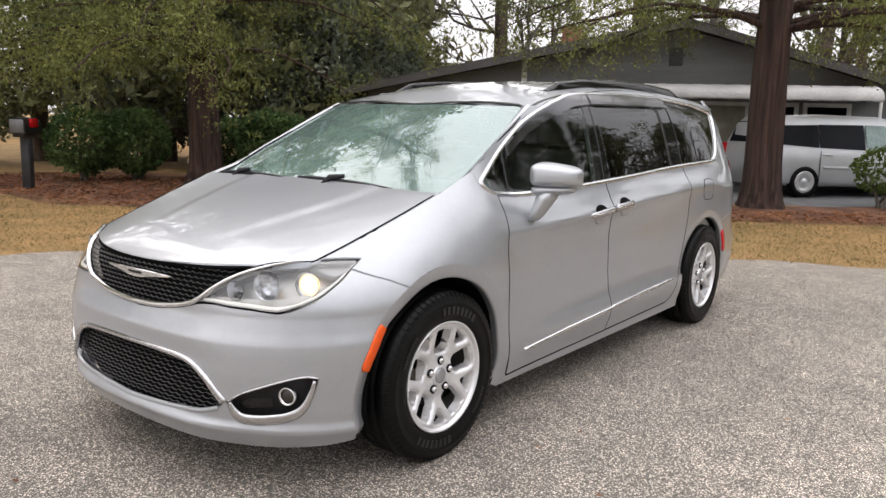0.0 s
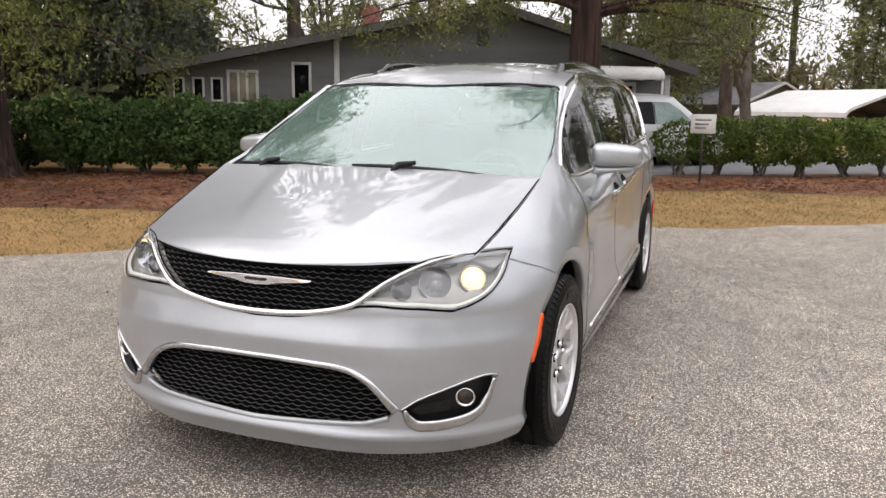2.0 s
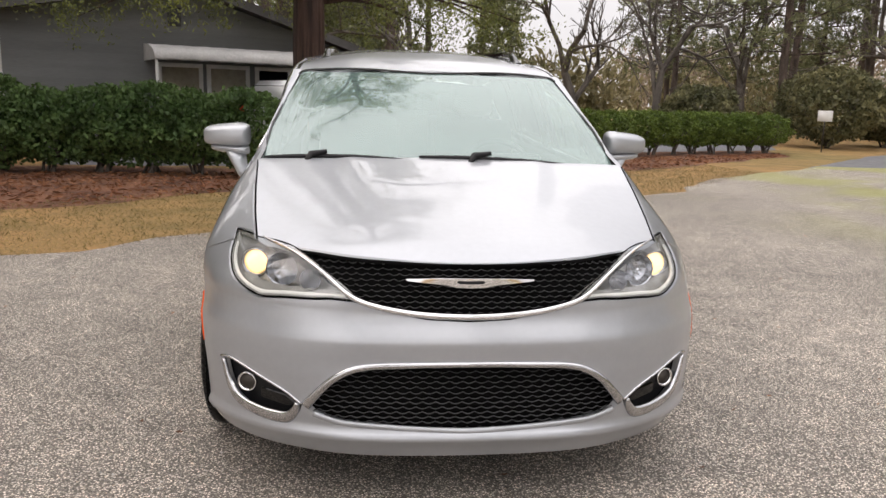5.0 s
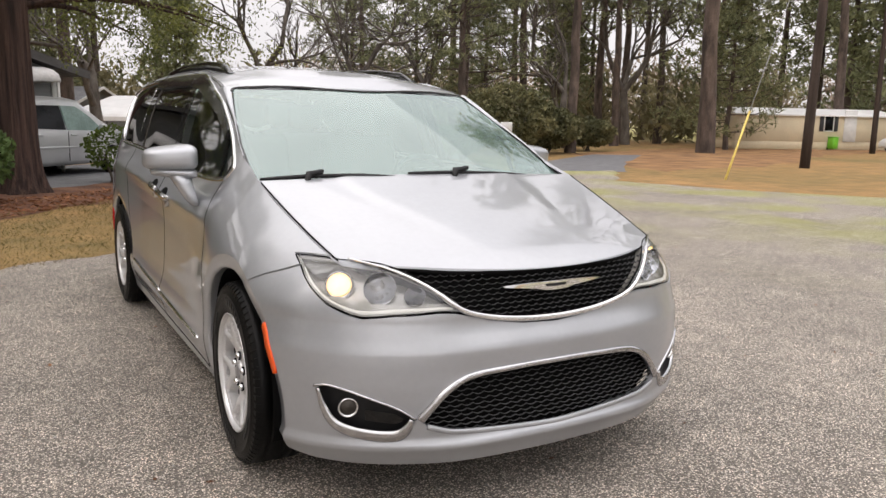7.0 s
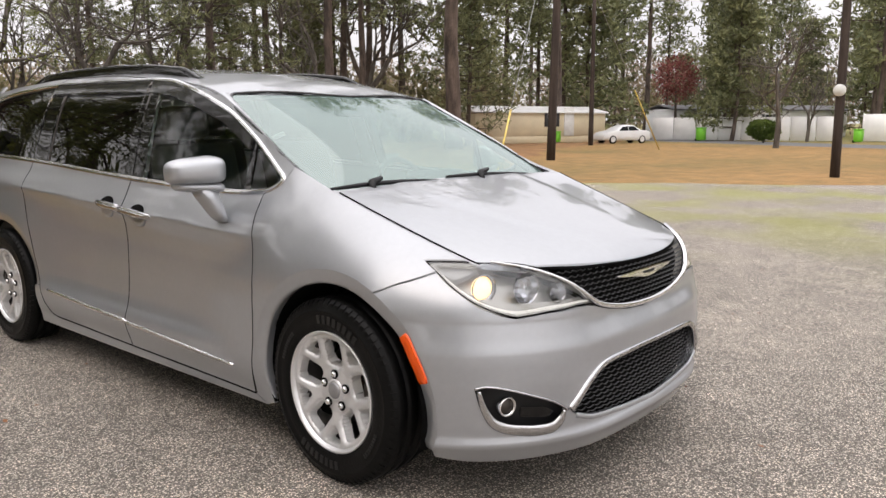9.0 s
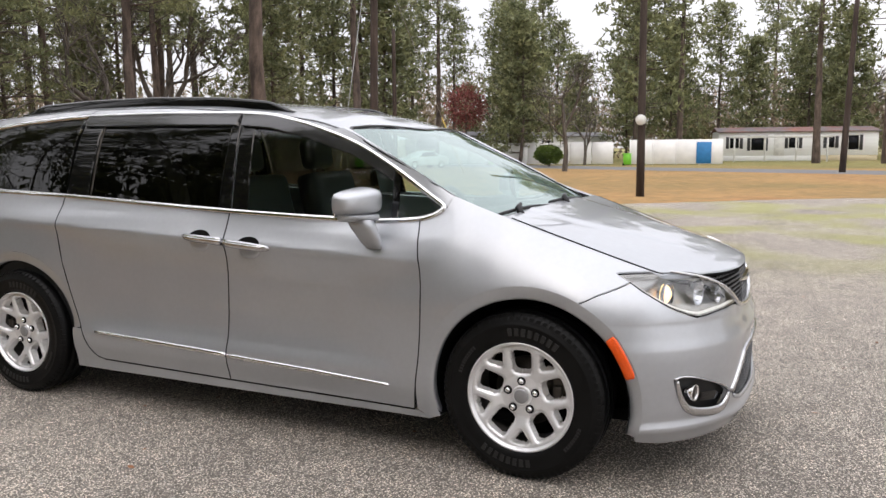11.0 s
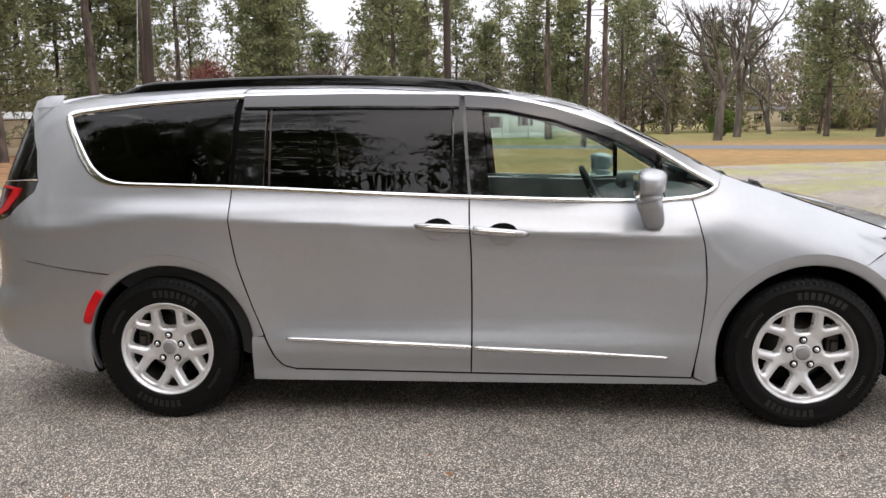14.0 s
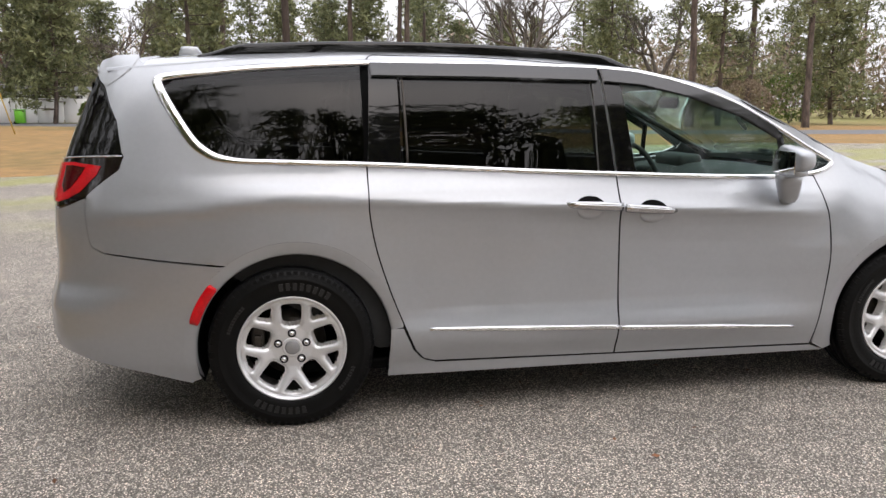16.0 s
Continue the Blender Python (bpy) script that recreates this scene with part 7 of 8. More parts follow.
# ---- mobile homes and far buildings ----
def mobile_home(label, a, b, depth, h, wall_m, roof_m, wins, door=None, skirt=None):
    """A long low home whose front runs from a to b."""
    a, b = Vector((*a, 0)), Vector((*b, 0))
    ln = (b - a).length
    t = thing("mobile_home", label, "mobile home", m=Matrix.Translation(a) @ Matrix.Rotation(math.atan2(b.y - a.y, b.x - a.x), 4, "Z"))
    cuboid("body", (0, 0, .5), (ln, depth, h), wall_m, t, .02)
    cuboid("skirting", (.02, .03, 0), (ln - .02, depth - .03, .52), skirt or wall_m, t, .01)
    v = [(-.15, -.2, h - .02), (ln + .15, -.2, h - .02), (ln + .15, depth / 2, h + .42), (-.15, depth / 2, h + .42), (ln + .15, depth + .2, h - .02), (-.15, depth + .2, h - .02)]
    v += [(x, y, z - .09) for x, y, z in v]
    part("roof", mesh_of("roof", v, [(0, 1, 2, 3), (3, 2, 4, 5), (6, 9, 8, 7), (9, 11, 10, 8), (0, 6, 7, 1), (5, 4, 10, 11), (1, 7, 8, 2), (2, 8, 10, 4), (0, 3, 9, 6), (3, 5, 11, 9)], roof_m, False), None, t)
    for x, w_, z0, z1 in wins:
        wd = window(t, x, x + w_, z0, z1, 0, PANE, 0, .06)
        for e in (-1, 1):
            xa = x - .36 if e < 0 else x + w_ + .08
            cuboid("shutter", (xa, -.04, z0 - .05), (xa + .28, 0, z1 + .05), shade("dark_shutter", (.03, .03, .035), .6, 0, .1, 8), wd)
    if door:
        cuboid("door", (door, -.05, .5), (door + .9, 0, 2.5), TRIM_W, t)
    return t


CREAM = shade("cream_siding", (.60, .52, .36), .6, 0, .08, .8, .1, 20)
VINYL = shade("white_vinyl_siding", (.74, .75, .75), .55, 0, .05, 1, .1, 30, stretch=(.3, 1, 6))
RUSTY = shade("rust_stained_roof", (.17, .17, .18), .8, 0, .25, .5, .2, 15, second=(.22, .085, .06))
mobile_home("white mobile home with dark shutters and rusty roof", (74.0, 4.6), (76.0, -3.9), 4.4, 2.75, VINYL, RUSTY, [(1.0, .8, 1.2, 2.2), (2.9, 1.1, 1.0, 2.3), (6.2, .8, 1.2, 2.2)], 4.9)
mobile_home("white mobile home with tan skirting and rusty roof", (76.2, -4.1), (77.6, -8.9), 4.4, 2.75, VINYL, RUSTY, [(.6, .6, 1.2, 2.2), (2.4, .9, 1.0, 2.3)], None, CREAM)
mobile_home("cream mobile home with white roof", (38.6, 28.95), (49.5, 25.2), 4.2, 2.2, CREAM, WHITE_M, [(6.2, .6, 1.2, 2.1)], 7.6, CREAM)
mobile_home("pale mobile home behind bare trees", (63, 26), (80, 16), 4.2, 2.6, VINYL, ROOF_G, [(2, .8, 1.2, 2.1), (6, .8, 1.2, 2.1), (10, .8, 1.2, 2.1)])
mobile_home("cream mobile home far across the lawn", (92, -28), (97, -40), 4.2, 2.6, CREAM, ROOF_G, [(2, .8, 1.2, 2.1), (6, .8, 1.2, 2.1)])
far_house = thing("far_house", "low brown and grey house far off", "house", m=Matrix.Translation((108, -40, 0)) @ Matrix.Rotation(radians(-68), 4, "Z"))
cuboid("wall", (0, 0, 0), (9, 6, 2.3), SIDING, far_house)
cuboid("wall", (9, 1, 0), (14, 6, 2.3), shade("brown_brick", (.22, .15, .12), .9, 0, .2, 2), far_house)
cuboid("wall", (15, -2, 0), (24, 6, 2.8), VINYL, far_house)
for x0, x1, z, m_ in ((-.5, 14.4, 2.3, ROOF_G), (14.6, 24.5, 2.8, WHITE_M)):
    v = [(x0, -2.5, z), (x1, -2.5, z), (x1, 3, z + 1.2), (x0, 3, z + 1.2), (x1, 7, z), (x0, 7, z)]
    part("roof", mesh_of("roof", v + [(x, y, q - .1) for x, y, q in v], [(0, 1, 2, 3), (3, 2, 4, 5), (6, 9, 8, 7), (9, 11, 10, 8), (0, 6, 7, 1), (5, 4, 10, 11), (1, 7, 8, 2), (2, 8, 10, 4), (0, 3, 9, 6), (3, 5, 11, 9)], m_, False), None, far_house)
cuboid("chimney", (12, 2.5, 2.5), (13, 3.3, 4.6), shade("red_brick_far", (.24, .10, .075), .9, 0, .2, 3), far_house)
for x in (1.5, 5, 10.5, 17, 21):
    window(far_house, x, x + 1.0, 1.0, 1.9, 0 if x < 9 else (1 if x < 14 else -2), PANE, 0, .08)
fence = thing("white_fence", "white panel fence with a blue gate", "fence", m=Matrix.Translation((58.5, 9.8, 0)) @ Matrix.Rotation(math.atan2(-6.6, 1.0), 4, "Z"))
for i in range(4):
    cuboid("fence_panel", (i * 1.75, -.04, .05), (i * 1.75 + 1.70, .04, 1.95), WHITE_M, fence, .01)
    cuboid("post", (i * 1.75 - .05, -.07, 0), (i * 1.75 + .05, .07, 2.0), WHITE_M, fence, .01)
cuboid("gate", (5.0, -.09, .1), (6.1, -.05, 1.75), shade("blue_gate_paint", (.02, .16, .38), .6, 0, .1, 4), fence, .01)
fence2 = thing("long_fence", "long white panel fence behind trees", "fence", m=Matrix.Translation((57, 25.0, 0)) @ Matrix.Rotation(math.atan2(-14, 1.5), 4, "Z"))
for i in range(8):
    cuboid("fence_panel", (i * 1.75, -.04, .05), (i * 1.75 + 1.70, .04, 1.8), WHITE_M, fence2, .01)
pergola = thing("porch_frame", "white wooden porch frame", "porch", m=Matrix.Translation((70.6, 3.0, 0)) @ Matrix.Rotation(math.atan2(-10.6, 2.7), 4, "Z"))
for i in range(4):
    cuboid("post", (i * 2.6, 0, 0), (i * 2.6 + .14, .14, 2.1), TRIM_W, pergola, .01)
cuboid("beam", (-.2, -.02, 2.1), (8.2, .16, 2.28), TRIM_W, pergola, .01)
LIME = shade("lime_plastic", (.16, .50, .03), .5, 0, .1, 4)
for i, (x, y, s_) in enumerate(((56, 20.5, 1.0), (58.5, 19.6, 1.2), (45, 30 - 3.4, .8), (56.5, 9.6, .9))):
    b_ = thing("wheelie_bin", "lime green plastic bin standing on grass", "bin", "green bins", m=Matrix.Translation((x, y, 0)) @ Matrix.Scale(s_, 4))
    cuboid("bin_body", (-.3, -.3, .06), (.3, .3, .95), LIME, b_, .05)
    cuboid("lid", (-.33, -.33, .95), (.33, .36, 1.03), LIME, b_, .03)
    for sg in (-1, 1):
        v, f = lathe([(-.03, 0), (-.03, .1), (.03, .1), (.03, 0)], 14)
        part("wheel", mesh_of("wheel", [(sg * .26 + x_, .28 + y_, .1 + z_) for x_, y_, z_ in v], f, RUBBER), None, b_)


# ---- poles, signs, mailbox ----
def pole(name, at, h, r, label, lean=(0, 0)):
    t = thing(name, label, "pole", m=Matrix.Translation((*at, 0)))
    v, f = tube([(lean[0] * z / h, lean[1] * z / h, z) for z in np.linspace(-.1, h, 8)], [r * (1 - .3 * i / 7) for i in range(8)], 14)
    part("shaft", mesh_of("shaft", v, f, WOOD_POLE), None, t)
    return t


P1 = (22.4, 12.5)
p1 = pole("utility_pole", P1, 11, .17, "brown wooden utility pole with a grey box", (.25, -.1))
cuboid("meter_box", (-.46, -.34, 7.2), (-.14, -.03, 8.2), shade("box_grey", (.5, .5, .49), .5, .2, .08, 5), p1, .02)
YELLOW = shade("yellow_guard", (.66, .50, .12), .5, 0, .15, 6)
WIRE = shade("steel_wire", (.25, .25, .24), .5, .6, .1, 9)
guys = [((14.8, 9.4), 2.4, (0.1, 0, 9.4)), ((36.0, 14.5), 5.2, (.1, 0, 9.4))]
for (gx, gy), ly, top_ in guys:
    g_ = thing("guy_wire", "steel guy wire with a yellow guard", "guy wire", "guy wires of the pole")
    a_, b_ = Vector((gx, gy, -.02)), Vector((P1[0] + top_[0], P1[1] + top_[1], top_[2]))
    v, f = tube([a_, b_], .014, 5)
    part("wire", mesh_of("wire", v, f, WIRE), None, g_)
    d_ = (b_ - a_).normalized()
    v, f = tube([a_, a_ + d_ * ly], .030, 8)
    part("guard", mesh_of("guard", v, f, YELLOW), None, g_)
lp = pole("lamp_pole", (18.8, 1.62), 9, .12, "thin dark pole with a white round plate", (.1, .05))
v, f = lathe([(-.02, 0), (-.02, .15), (.02, .15), (.02, 0)], 20)
part("round_plate", mesh_of("round_plate", [(x - .14, y, z + 2.17) for x, y, z in v], f, TRIM_W), None, lp)
pole("utility_pole", (42.0, -4.55), 9.2, .17, "plain leaning wooden pole on the lawn", (-.1, -.25))
pole("utility_pole", (41, 21.5), 9, .16, "wooden utility pole beside the trees")
pole("utility_pole", (62, -9.5), 9, .15, "far wooden utility pole on the lawn")
for (x, y), z, w_, h_, lab in (((.95, 11.1), 1.13, .46, .36, "small white yard sign on a thin post"), ((15.3, 20.3), 1.20, .46, .36, "small white sign on a post by the road")):
    sgn = thing("yard_sign", lab, "sign", m=Matrix.Translation((x, y, 0)) @ Matrix.Rotation(radians(-8 if x < 5 else -35), 4, "Z"))
    cuboid("sign_panel", (-w_ / 2, -.012, z - h_ / 2), (w_ / 2, .012, z + h_ / 2), TRIM_W, sgn, .004)
    if x < 5:
        for k_, zz in enumerate((.06, -.02, -.09)):
            cuboid("text_bar", (-w_ * .32, -.018, z + zz), (w_ * (.32 - .1 * k_), -.0125, z + zz + .035), shade("sign_ink", (.25, .25, .25), .7), sgn, 0)
    cuboid("post", (-.02, -.0, -.05), (.02, .035, z + h_ / 2), STEEL, sgn, .004)
mb = thing("mailbox", "black mailbox with a red flag on a post", "mailbox", m=Matrix.Translation((-12.2, 2.7, 0)) @ Matrix.Rotation(radians(35), 4, "Z"))
cuboid("post", (-.08, -.08, -.05), (.08, .08, 1.02), shade("charcoal_paint", (.03, .032, .035), .6, 0, .2, 6), mb, .01)
v = []
arch_p = [(-.15, 0), (-.15, .16)] + [(.15 * math.cos(a), .16 + .14 * math.sin(a)) for a in np.linspace(math.pi, 0, 9)[1:-1]] + [(.15, .16), (.15, 0)]
for y in (-.27, .27):
    v += [(x, y, z + 1.02) for x, z in arch_p]
k = len(arch_p)
part("box", mesh_of("box", v, [tuple(range(k - 1, -1, -1)), tuple(range(k, 2 * k))] + [(i, (i + 1) % k, (i + 1) % k + k, i + k) for i in range(k)], shade("black_mailbox", (.02, .02, .022), .4, .3, .1, 5), False), None, mb)
cuboid("door", (-.13, -.285, 1.04), (.13, -.27, 1.28), shade("grey_mailbox_door", (.16, .16, .165), .5, .2, .1, 9), mb, .005)
cuboid("flag", (.16, -.15, 1.14), (.18, .12, 1.30), RED, mb, .003)
cuboid("bracket", (-.1, -.25, .96), (.1, .25, 1.02), WOOD_POLE, mb, .005)

# ---- trees and hedges ----
cedar("cedar_tree", (-1.3, 11.1), 18, .335, 3.15, 5.2, 4, "old cedar with a fluted red-brown trunk", 110000, .15)
cedar("cedar_tree", (-11.5, 6.1), 17, .34, 2.5, 5.6, 9, "dark cedar with drooping green limbs", 120000, .17)
rng = np.random.default_rng(12)
hl = spline([(-13.4, 4.4), (-11.6, 6.9), (-9.6, 8.0), (-7.2, 8.8), (-4.8, 9.2), (-2.3, 8.9)], 3)
for i, (x, y) in enumerate(hl):
    if math.hypot(x + 11.5, y - 6.1) < .9:
        y += 1.2
    shrub("hedge_shrub", (x, y), (.78, .72, .66 + .05 * math.sin(i * 2.1)), 100 + i, L_HEDGE, "dense dark green leafy hedge shrub", 5200, .055, .03, .16, "tall hedge by the house")
hr_ = dense([(.4, 12.9), (2.9, 13.7), (6.4, 15.9), (9.6, 17.8), (12.6, 19.0)], 1.05, False)
for i, (x, y) in enumerate(hr_):
    if i == 0:
        shrub("hedge_shrub", (x, y), (.55, .5, .45), 200, L_BOX, "small sparse green shrub in straw", 1000, .05, .03, .25, "clipped hedge along the drive")
    else:
        shrub("hedge_shrub", (x, y), (.72, .62, .50), 200 + i, L_BOX, "clipped yellow-green hedge shrub", 3600, .045, .025, .24, "clipped hedge along the drive")
for i, (x, y, a, h) in enumerate(((-17.5, 8.5, 2.6, 2.6), (-20.5, 4.5, 2.8, 2.8), (-15.2, 11.5, 2.4, 2.5), (-21, 11, 3.2, 3.2), (-16.5, 15.5, 2.6, 2.4))):
    shrub("camellia_bush", (x, y), (a, a, h), 300 + i, L_CAMELLIA if i % 2 == 0 else L_BUSH, "large grey-green evergreen bush", 12000, .10, .06, .5, "large bushes beside the house")
for i, (x, y, a, h) in enumerate(((17.2, 23.0, 1.9, 1.35), (20.6, 24.6, 1.5, .9), (24.6, 26.5, 1.3, .7), (13.2, 25.5, 1.5, 1.0))):
    shrub("thicket_bush", (x, y), (a, a, h), 330 + i, L_BUSH, "wild dark green bush at the wood's edge", 6500, .10, .06, .25, "bushes at the wood's edge")
for i, (x, y, a, h) in enumerate(((52, 14.5, 1.0, .7), (70, -20, 1.6, 1.0), (100, -44, 2.2, 1.3), (50, -32, 2.0, 1.6), (56, -40, 2.5, 2.0))):
    shrub("lawn_bush", (x, y), (a, a, h), 350 + i, L_BOX if i != 3 else L_TWIG, "rounded bush on the far lawn", 3500, .09, .06, .2, "bushes on the lawn")

kinds = [pine("pine_tree", 21, .27, 40, .36, 4.2, 64), pine("pine_tree", 24, .32, 41, .42, 4.4, 66), pine("pine_tree", 17, .21, 42, .20, 4.4, 72), pine("pine_tree", 12, .16, 43, .06, 3.6, 76)]
kinds += [pine("pine_tree", 21, .27, 44, .36, 4.2, 50, 3, None, (.29, .085)), pine("pine_tree", 24, .32, 45, .42, 4.4, 54, 3, None, (.29, .085)), pine("pine_tree", 17, .21, 46, .20, 4.4, 54, 3, None, (.29, .085)), pine("pine_tree", 12, .16, 47, .06, 3.6, 64, 3, None, (.29, .085))]
PINE_LABEL = "tall pine with a bare trunk and broken tufts"
for q in kinds:
    tagged(q, PINE_LABEL, "pine tree", "pines of the woods")
# by the drive and the road
spots = [(30.3, 23.8, 1, 1.35), (47.8, 28.3, 1, 1.1), (45, 36, 2, 1.2), (55, 38.5, 0, 1.1), (54, 29, 3, 1.3), (36, 27.5, 3, 1.0), (22.0, 24.8, 0, .95), (18.0, 28.0, 2, 1.0), (33, 33.7, 0, 1.0), (36.7, 37, 1, .9), (41.5, 38.5, 0, 1.1), (50, 49, 1, 1.0), (48, 36, 2, 1.1)]
# round the mobile homes
spots += [(61.8, 9.6, 2, 1.15), (68, 7.4, 1, .95), (64.8, -3.6, 1, .95), (64, -8.4, 1, .95), (57, 18.5, 3, 1.0), (60, 19.6, 2, .8), (64, 22, 3, 1.15), (71, 12, 2, 1.0), (75, 9, 3, 1.1),
          (82, 2, 3, 1.0), (86, -3, 2, .9), (84, -7, 3, 1.2), (92, 16, 2, 1.0), (90, -14, 2, .9)]
# far end of the lawn
spots += [(62, -26, 2, 1), (56, -36, 1, .95), (52, -41, 3, 1.1), (60, -44, 2, 1.0), (74, -30, 3, 1), (47, -26, 1, .9), (50, -30, 2, 1.0), (44, -33, 0, .9), (53, 31, 0, 1.0), (58, 37, 2, 1.1), (68, 31, 1, .95), (84, 30, 1, 1.0)]
rg = np.random.default_rng(77)
for i in range(15):
    x = -2 + 48 * (i + rg.uniform(0, 1)) / 15
    spots.append((x, (33 if x > 14 else 48) + .06 * x + rg.uniform(0, 20), int(rg.integers(0, 4)), rg.uniform(.8, 1.15)))
for _ in range(12):
    spots.append((rg.uniform(-32, 0), rg.uniform(30, 52), int(rg.integers(0, 4)), rg.uniform(.8, 1.1)))
for _ in range(8):
    spots.append((rg.uniform(-45, -24), rg.uniform(0, 30), int(rg.integers(0, 4)), rg.uniform(.8, 1.1)))
for i in range(26):
    a = -.66 + 1.3 * (i + rg.uniform(0, 1)) / 26
    r = rg.uniform(78, 115)
    spots.append((r * math.cos(a), r * math.sin(a) - 4, int(rg.integers(0, 4)), rg.uniform(.75, 1.1)))
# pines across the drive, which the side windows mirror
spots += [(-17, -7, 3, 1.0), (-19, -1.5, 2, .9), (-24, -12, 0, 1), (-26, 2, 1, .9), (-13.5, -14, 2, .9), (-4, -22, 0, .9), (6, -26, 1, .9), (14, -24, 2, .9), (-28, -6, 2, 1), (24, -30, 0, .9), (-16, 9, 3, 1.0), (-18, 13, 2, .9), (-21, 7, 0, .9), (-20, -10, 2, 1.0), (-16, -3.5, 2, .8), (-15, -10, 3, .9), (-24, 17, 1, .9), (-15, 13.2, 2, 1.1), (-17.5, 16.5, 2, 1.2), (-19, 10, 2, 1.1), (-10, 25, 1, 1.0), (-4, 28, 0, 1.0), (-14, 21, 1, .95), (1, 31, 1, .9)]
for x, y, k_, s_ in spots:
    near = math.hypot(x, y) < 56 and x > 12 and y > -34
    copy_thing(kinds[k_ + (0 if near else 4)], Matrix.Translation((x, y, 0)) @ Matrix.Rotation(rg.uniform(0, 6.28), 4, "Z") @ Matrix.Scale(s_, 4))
for q, (x, y) in zip(kinds, ((33, 45), (9, 55), (-14, 40), (26, 38), (80, 40), (100, 30), (-36, 30), (98, -20))):
    q.matrix_basis = Matrix.Translation((x, y, 0))
bares = [bare_tree("bare_tree", 13, .34, 5), bare_tree("bare_tree", 11, .26, 6), bare_tree("bare_tree", 9, .17, 7)]
for q, (x, y) in zip(bares, ((53.5, -15.2), (83, -17.5), (41.5, 10.3))):
    q.matrix_basis = Matrix.Translation((x, y, 0))
    tagged(q, "leafless spreading grey tree on the lawn", "tree", "bare trees")
for x, y, k_, s_ in ((64, -19.5, 0, 1.05), (76, -26, 1, 1), (58, -28.5, 0, .95), (17.5, 31, 2, 1.3), (13, 29.5, 2, 1.2), (8.5, 28.5, 1, .9), (26, 30, 1, 1), (-9, 27, 1, 1), (-13.5, 22, 2, 1.2), (-4, 30, 0, .9), (2, 29, 1, 1.0), (36, 36, 0, 1), (70, 24, 1, 1), (95, -8, 0, 1),
                      (100, 12, 1, 1.1), (90, -60, 0, 1), (57.5, 13.2, 2, .8), (-22, 18, 1, 1.1), (104, -28, 0, 1.1)):
    copy_thing(bares[k_], Matrix.Translation((x, y, 0)) @ Matrix.Rotation(rg.uniform(0, 6.28), 4, "Z") @ Matrix.Scale(s_, 4))
maple = thing("red_maple", "maple with red budding crown behind the homes", "tree", m=Matrix.Translation((62.5, 25.6, 0)))
c, a, b = blob_leaves(rg, 3000, np.array([2.0, 2.0, 2.0]), 3.3, .14, .05)
c = c * rg.uniform(.55, 1.15, (len(c), 1))
c[:, 2] += 5.2
part("crown", quads("crown", c, a, b, L_RED), None, maple)
v, f = joined(tube([(0, 0, -.1), (.1, 0, 2.2), (.5, .3, 5)], [.14, .11, .03], 6, False), tube([(.05, 0, 1.8), (-.6, -.3, 4.6)], [.08, .02], 5, False))
part("trunk", mesh_of("trunk", v, f, BARK_GREY), None, maple)

# far woods: the crowns of a treeline too many to count
def treeline(name, count, seed, span, reach, tall, per, mat_, label):
    r_ = np.random.default_rng(seed)
    ang = r_.uniform(*span, count)
    dist = r_.uniform(*reach, count)
    high = r_.uniform(*tall, count)
    base = np.stack([dist * np.cos(ang), dist * np.sin(ang), high * .5], 1)
    d = unit(r_.normal(0, 1, (count, per, 3))) * r_.uniform(.2, 1, (count, per, 1)) ** .5
    size = np.stack([high * .32, high * .32, high * .52], 1)
    c = (base[:, None] + d * size[:, None]).reshape(-1, 3)
    c[:, 2] = np.maximum(c[:, 2], .2)
    a = unit(r_.normal(0, .7, c.shape) + (0, 0, .7)) * r_.uniform(.2, .62, (len(c), 1))
    b = unit(np.cross(a, r_.normal(0, 1, c.shape))) * r_.uniform(.06, .20, (len(c), 1))
    tagged(part(name, quads(name, c, a, b, mat_), None, None), label, "woods", kind="stuff")


treeline("far_woods", 640, 51, (-.95, 1.25), (95, 145), (8, 13), 120, L_TWIG, "brown leafless thicket of the far woods")
treeline("far_evergreens", 190, 52, (-.95, 1.6), (88, 120), (4, 9), 130, L_OLIVE, "dark evergreen undergrowth of the far woods")
treeline("near_thicket", 120, 53, (.62, 1.9), (54, 72), (3, 7), 130, L_OLIVE, "grey-green thicket between the pines")
treeline("house_woods", 150, 54, (1.5, 3.3), (42, 62), (4, 9), 120, L_BUSH, "dark woods behind the house")

# ---- grass, needles and loose stones ----
def in_poly(n, poly, seed):
    r_ = np.random.default_rng(seed)
    p_ = np.array(poly, float)
    lo, hi = p_.min(0), p_.max(0)
    q = r_.uniform(lo, hi, (n, 2))
    return q[inside(q, p_)], r_


GRASS_M = leaf_shade("grass_blade", (.085, .075, .022), (.19, .14, .055), .45)
verge = [(-9, -3.4), (-5.3, -.6), (-4.1, 1.0), (-2.9, 2.1), (-.9, 3.7), (1.1, 5.0), (2.8, 6.1), (5.0, 7.6), (8.4, 11.4), (8, 13.4), (4.3, 10.6), (1.7, 10.3), (-.6, 8.9), (-3.4, 6.0), (-5.7, 4.0), (-9.4, 2.4), (-13, 1.5)]
q, r_ = in_poly(120000, verge, 5)
c = np.concatenate([q, r_.uniform(.0, .012, (len(q), 1))], 1)
a = unit(np.concatenate([r_.normal(0, .8, (len(q), 2)), np.ones((len(q), 1)) * .75], 1)) * r_.uniform(.018, .05, (len(q), 1))
b = unit(np.cross(a, r_.normal(0, 1, a.shape))) * .003
tagged(part("grass", quads("grass", c, a, b, GRASS_M), None, None), "short dry tan grass blades along the verge", "grass", kind="stuff")
LITTER = leaf_shade("brown_needle_litter", (.13, .05, .026), (.25, .12, .06), .5)
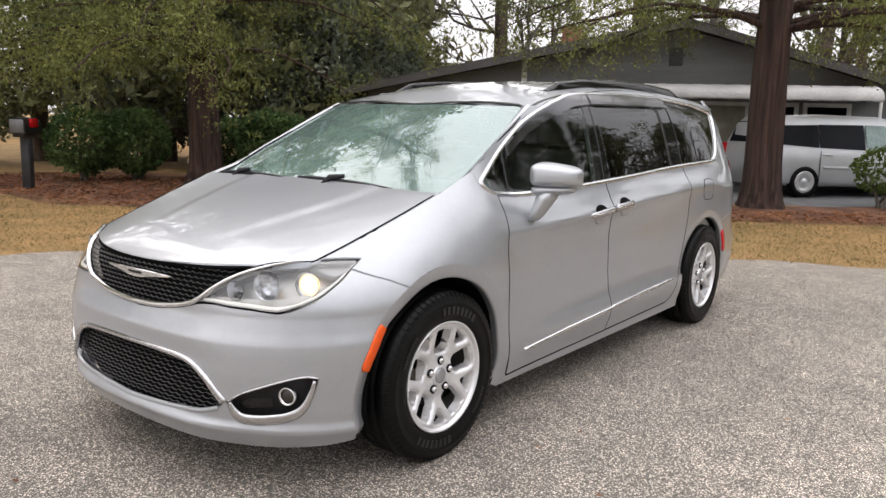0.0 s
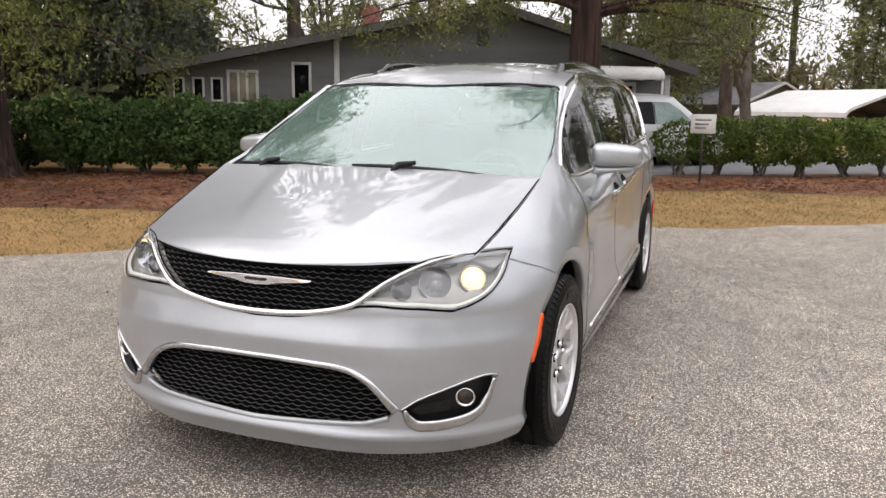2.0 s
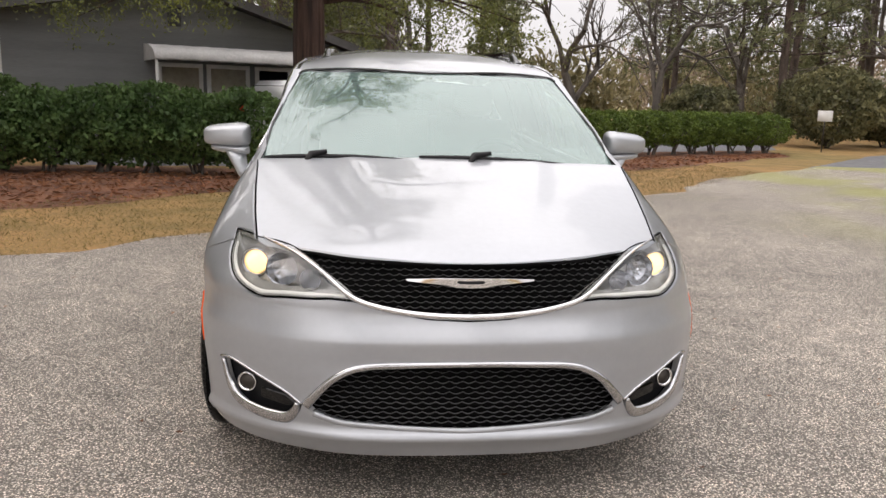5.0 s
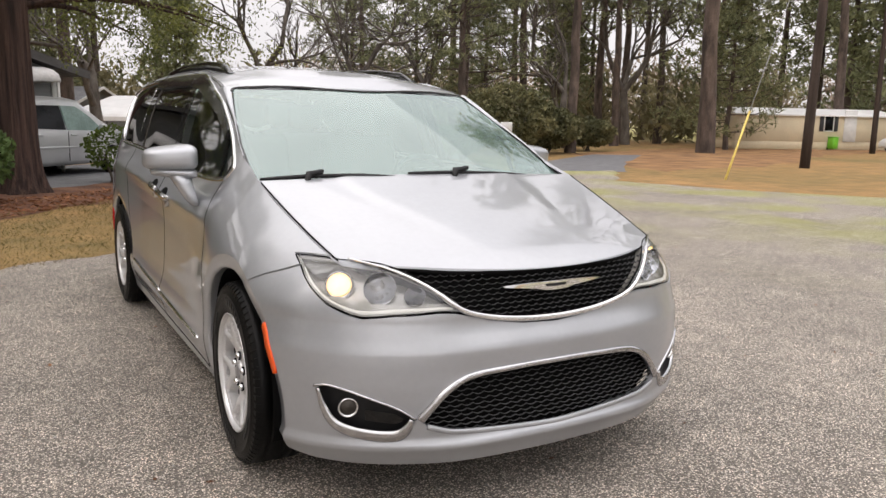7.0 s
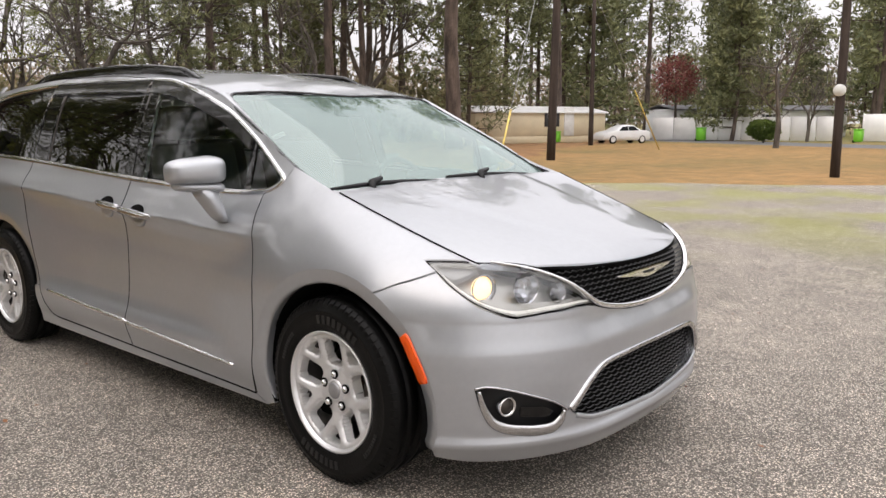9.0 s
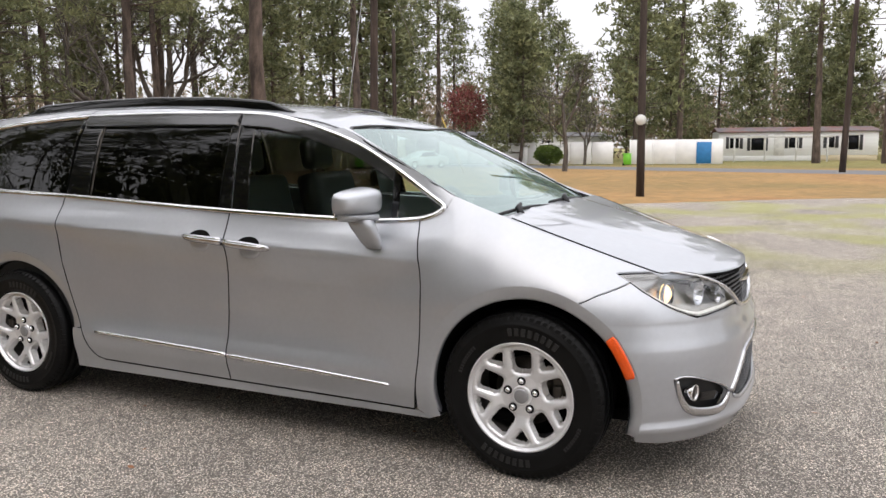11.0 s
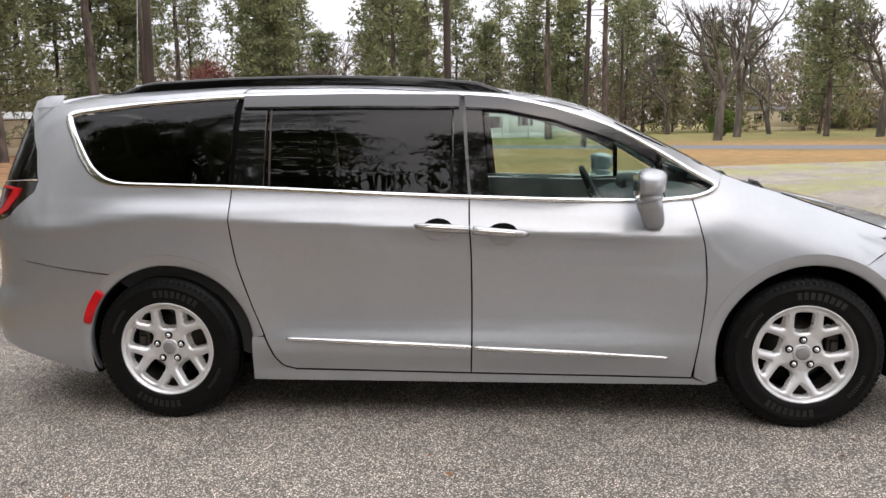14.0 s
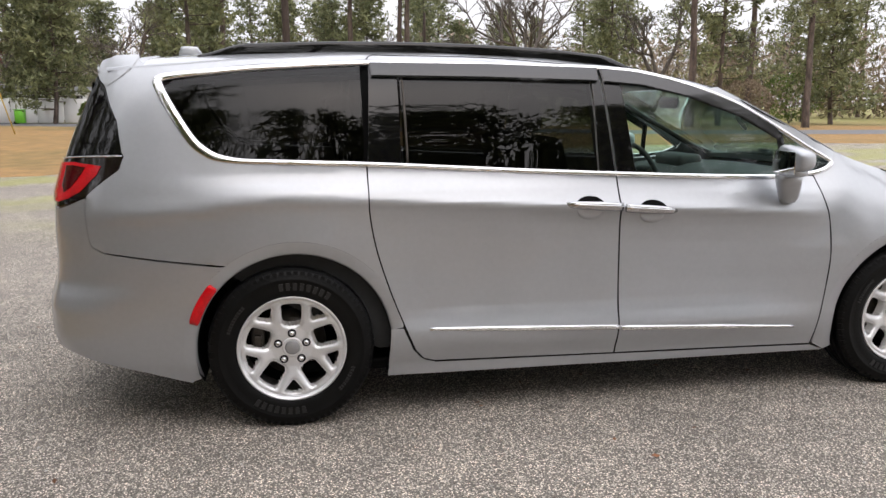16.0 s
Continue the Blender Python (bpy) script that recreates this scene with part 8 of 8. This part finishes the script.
bed = [(-16, 2.2), (-9.4, 1.9), (-7.6, 3.0), (-5.5, 3.6), (-3.2, 5.6), (-.4, 8.6), (1.7, 10.0), (4.3, 10.3), (8.5, 14.0), (12.5, 17.4), (12.8, 18.4), (2.5, 13.2), (-2.0, 9.4), (-5, 9.0), (-9, 8.2), (-12, 6.6), (-16, 5)]
q, r_ = in_poly(60000, bed, 6)
c = np.concatenate([q, r_.uniform(.0, .03, (len(q), 1))], 1)
a = unit(np.concatenate([r_.normal(0, 1, (len(q), 2)), r_.normal(0, .25, (len(q), 1))], 1)) * r_.uniform(.03, .09, (len(q), 1))
b = unit(np.cross(a, r_.normal(0, 1, a.shape))) * r_.uniform(.004, .02, (len(q), 1))
tagged(part("needle_litter", quads("needle_litter", c, a, b, LITTER), None, None), "loose brown needles and dead leaves", "leaf litter", kind="stuff")
lot = [(-7, -6), (-1, -7), (5, -6.5), (7, -1), (5.2, 7.2), (2.8, 5.8), (-.9, 3.3), (-2.9, 1.7), (-4.1, .5), (-6, -1.5)]
q, r_ = in_poly(9000, lot, 8)
s_ = r_.uniform(.003, .008, len(q))
oct_ = np.array([(1, 0, 0), (0, 1, 0), (-1, 0, 0), (0, -1, 0), (0, 0, .7), (0, 0, -.6)])
v = (np.concatenate([q, s_[:, None] * .3], 1)[:, None] + oct_[None] * s_[:, None, None] * r_.uniform(.6, 1.3, (len(q), 6, 1))).reshape(-1, 3)
fb = np.array([(0, 1, 4), (1, 2, 4), (2, 3, 4), (3, 0, 4), (1, 0, 5), (2, 1, 5), (3, 2, 5), (0, 3, 5)])
f = (np.arange(len(q))[:, None, None] * 6 + fb[None]).reshape(-1, 3)
CHIP = shade("loose_stone_chip", (.26, .25, .235), .9, 0, .2, 30, second=(.5, .48, .45), per_island=.5)
tagged(part("stone_chips", mesh_of("stone_chips", v, f, CHIP, False), None, None), "loose grey stone chips on the asphalt", "gravel", kind="stuff")
q, r_ = in_poly(420, lot, 9)
c = np.concatenate([q, np.full((len(q), 1), .008)], 1)
a = unit(np.concatenate([r_.normal(0, 1, (len(q), 2)), r_.normal(0, .15, (len(q), 1))], 1)) * r_.uniform(.008, .025, (len(q), 1))
b = unit(np.cross(a, np.array([0, 0, 1.0]) + r_.normal(0, .2, a.shape))) * r_.uniform(.004, .012, (len(q), 1))
tagged(part("fallen_leaves", quads("fallen_leaves", c, a, b, LITTER), None, None), "small brown leaves fallen on the asphalt", "leaf litter", kind="stuff")
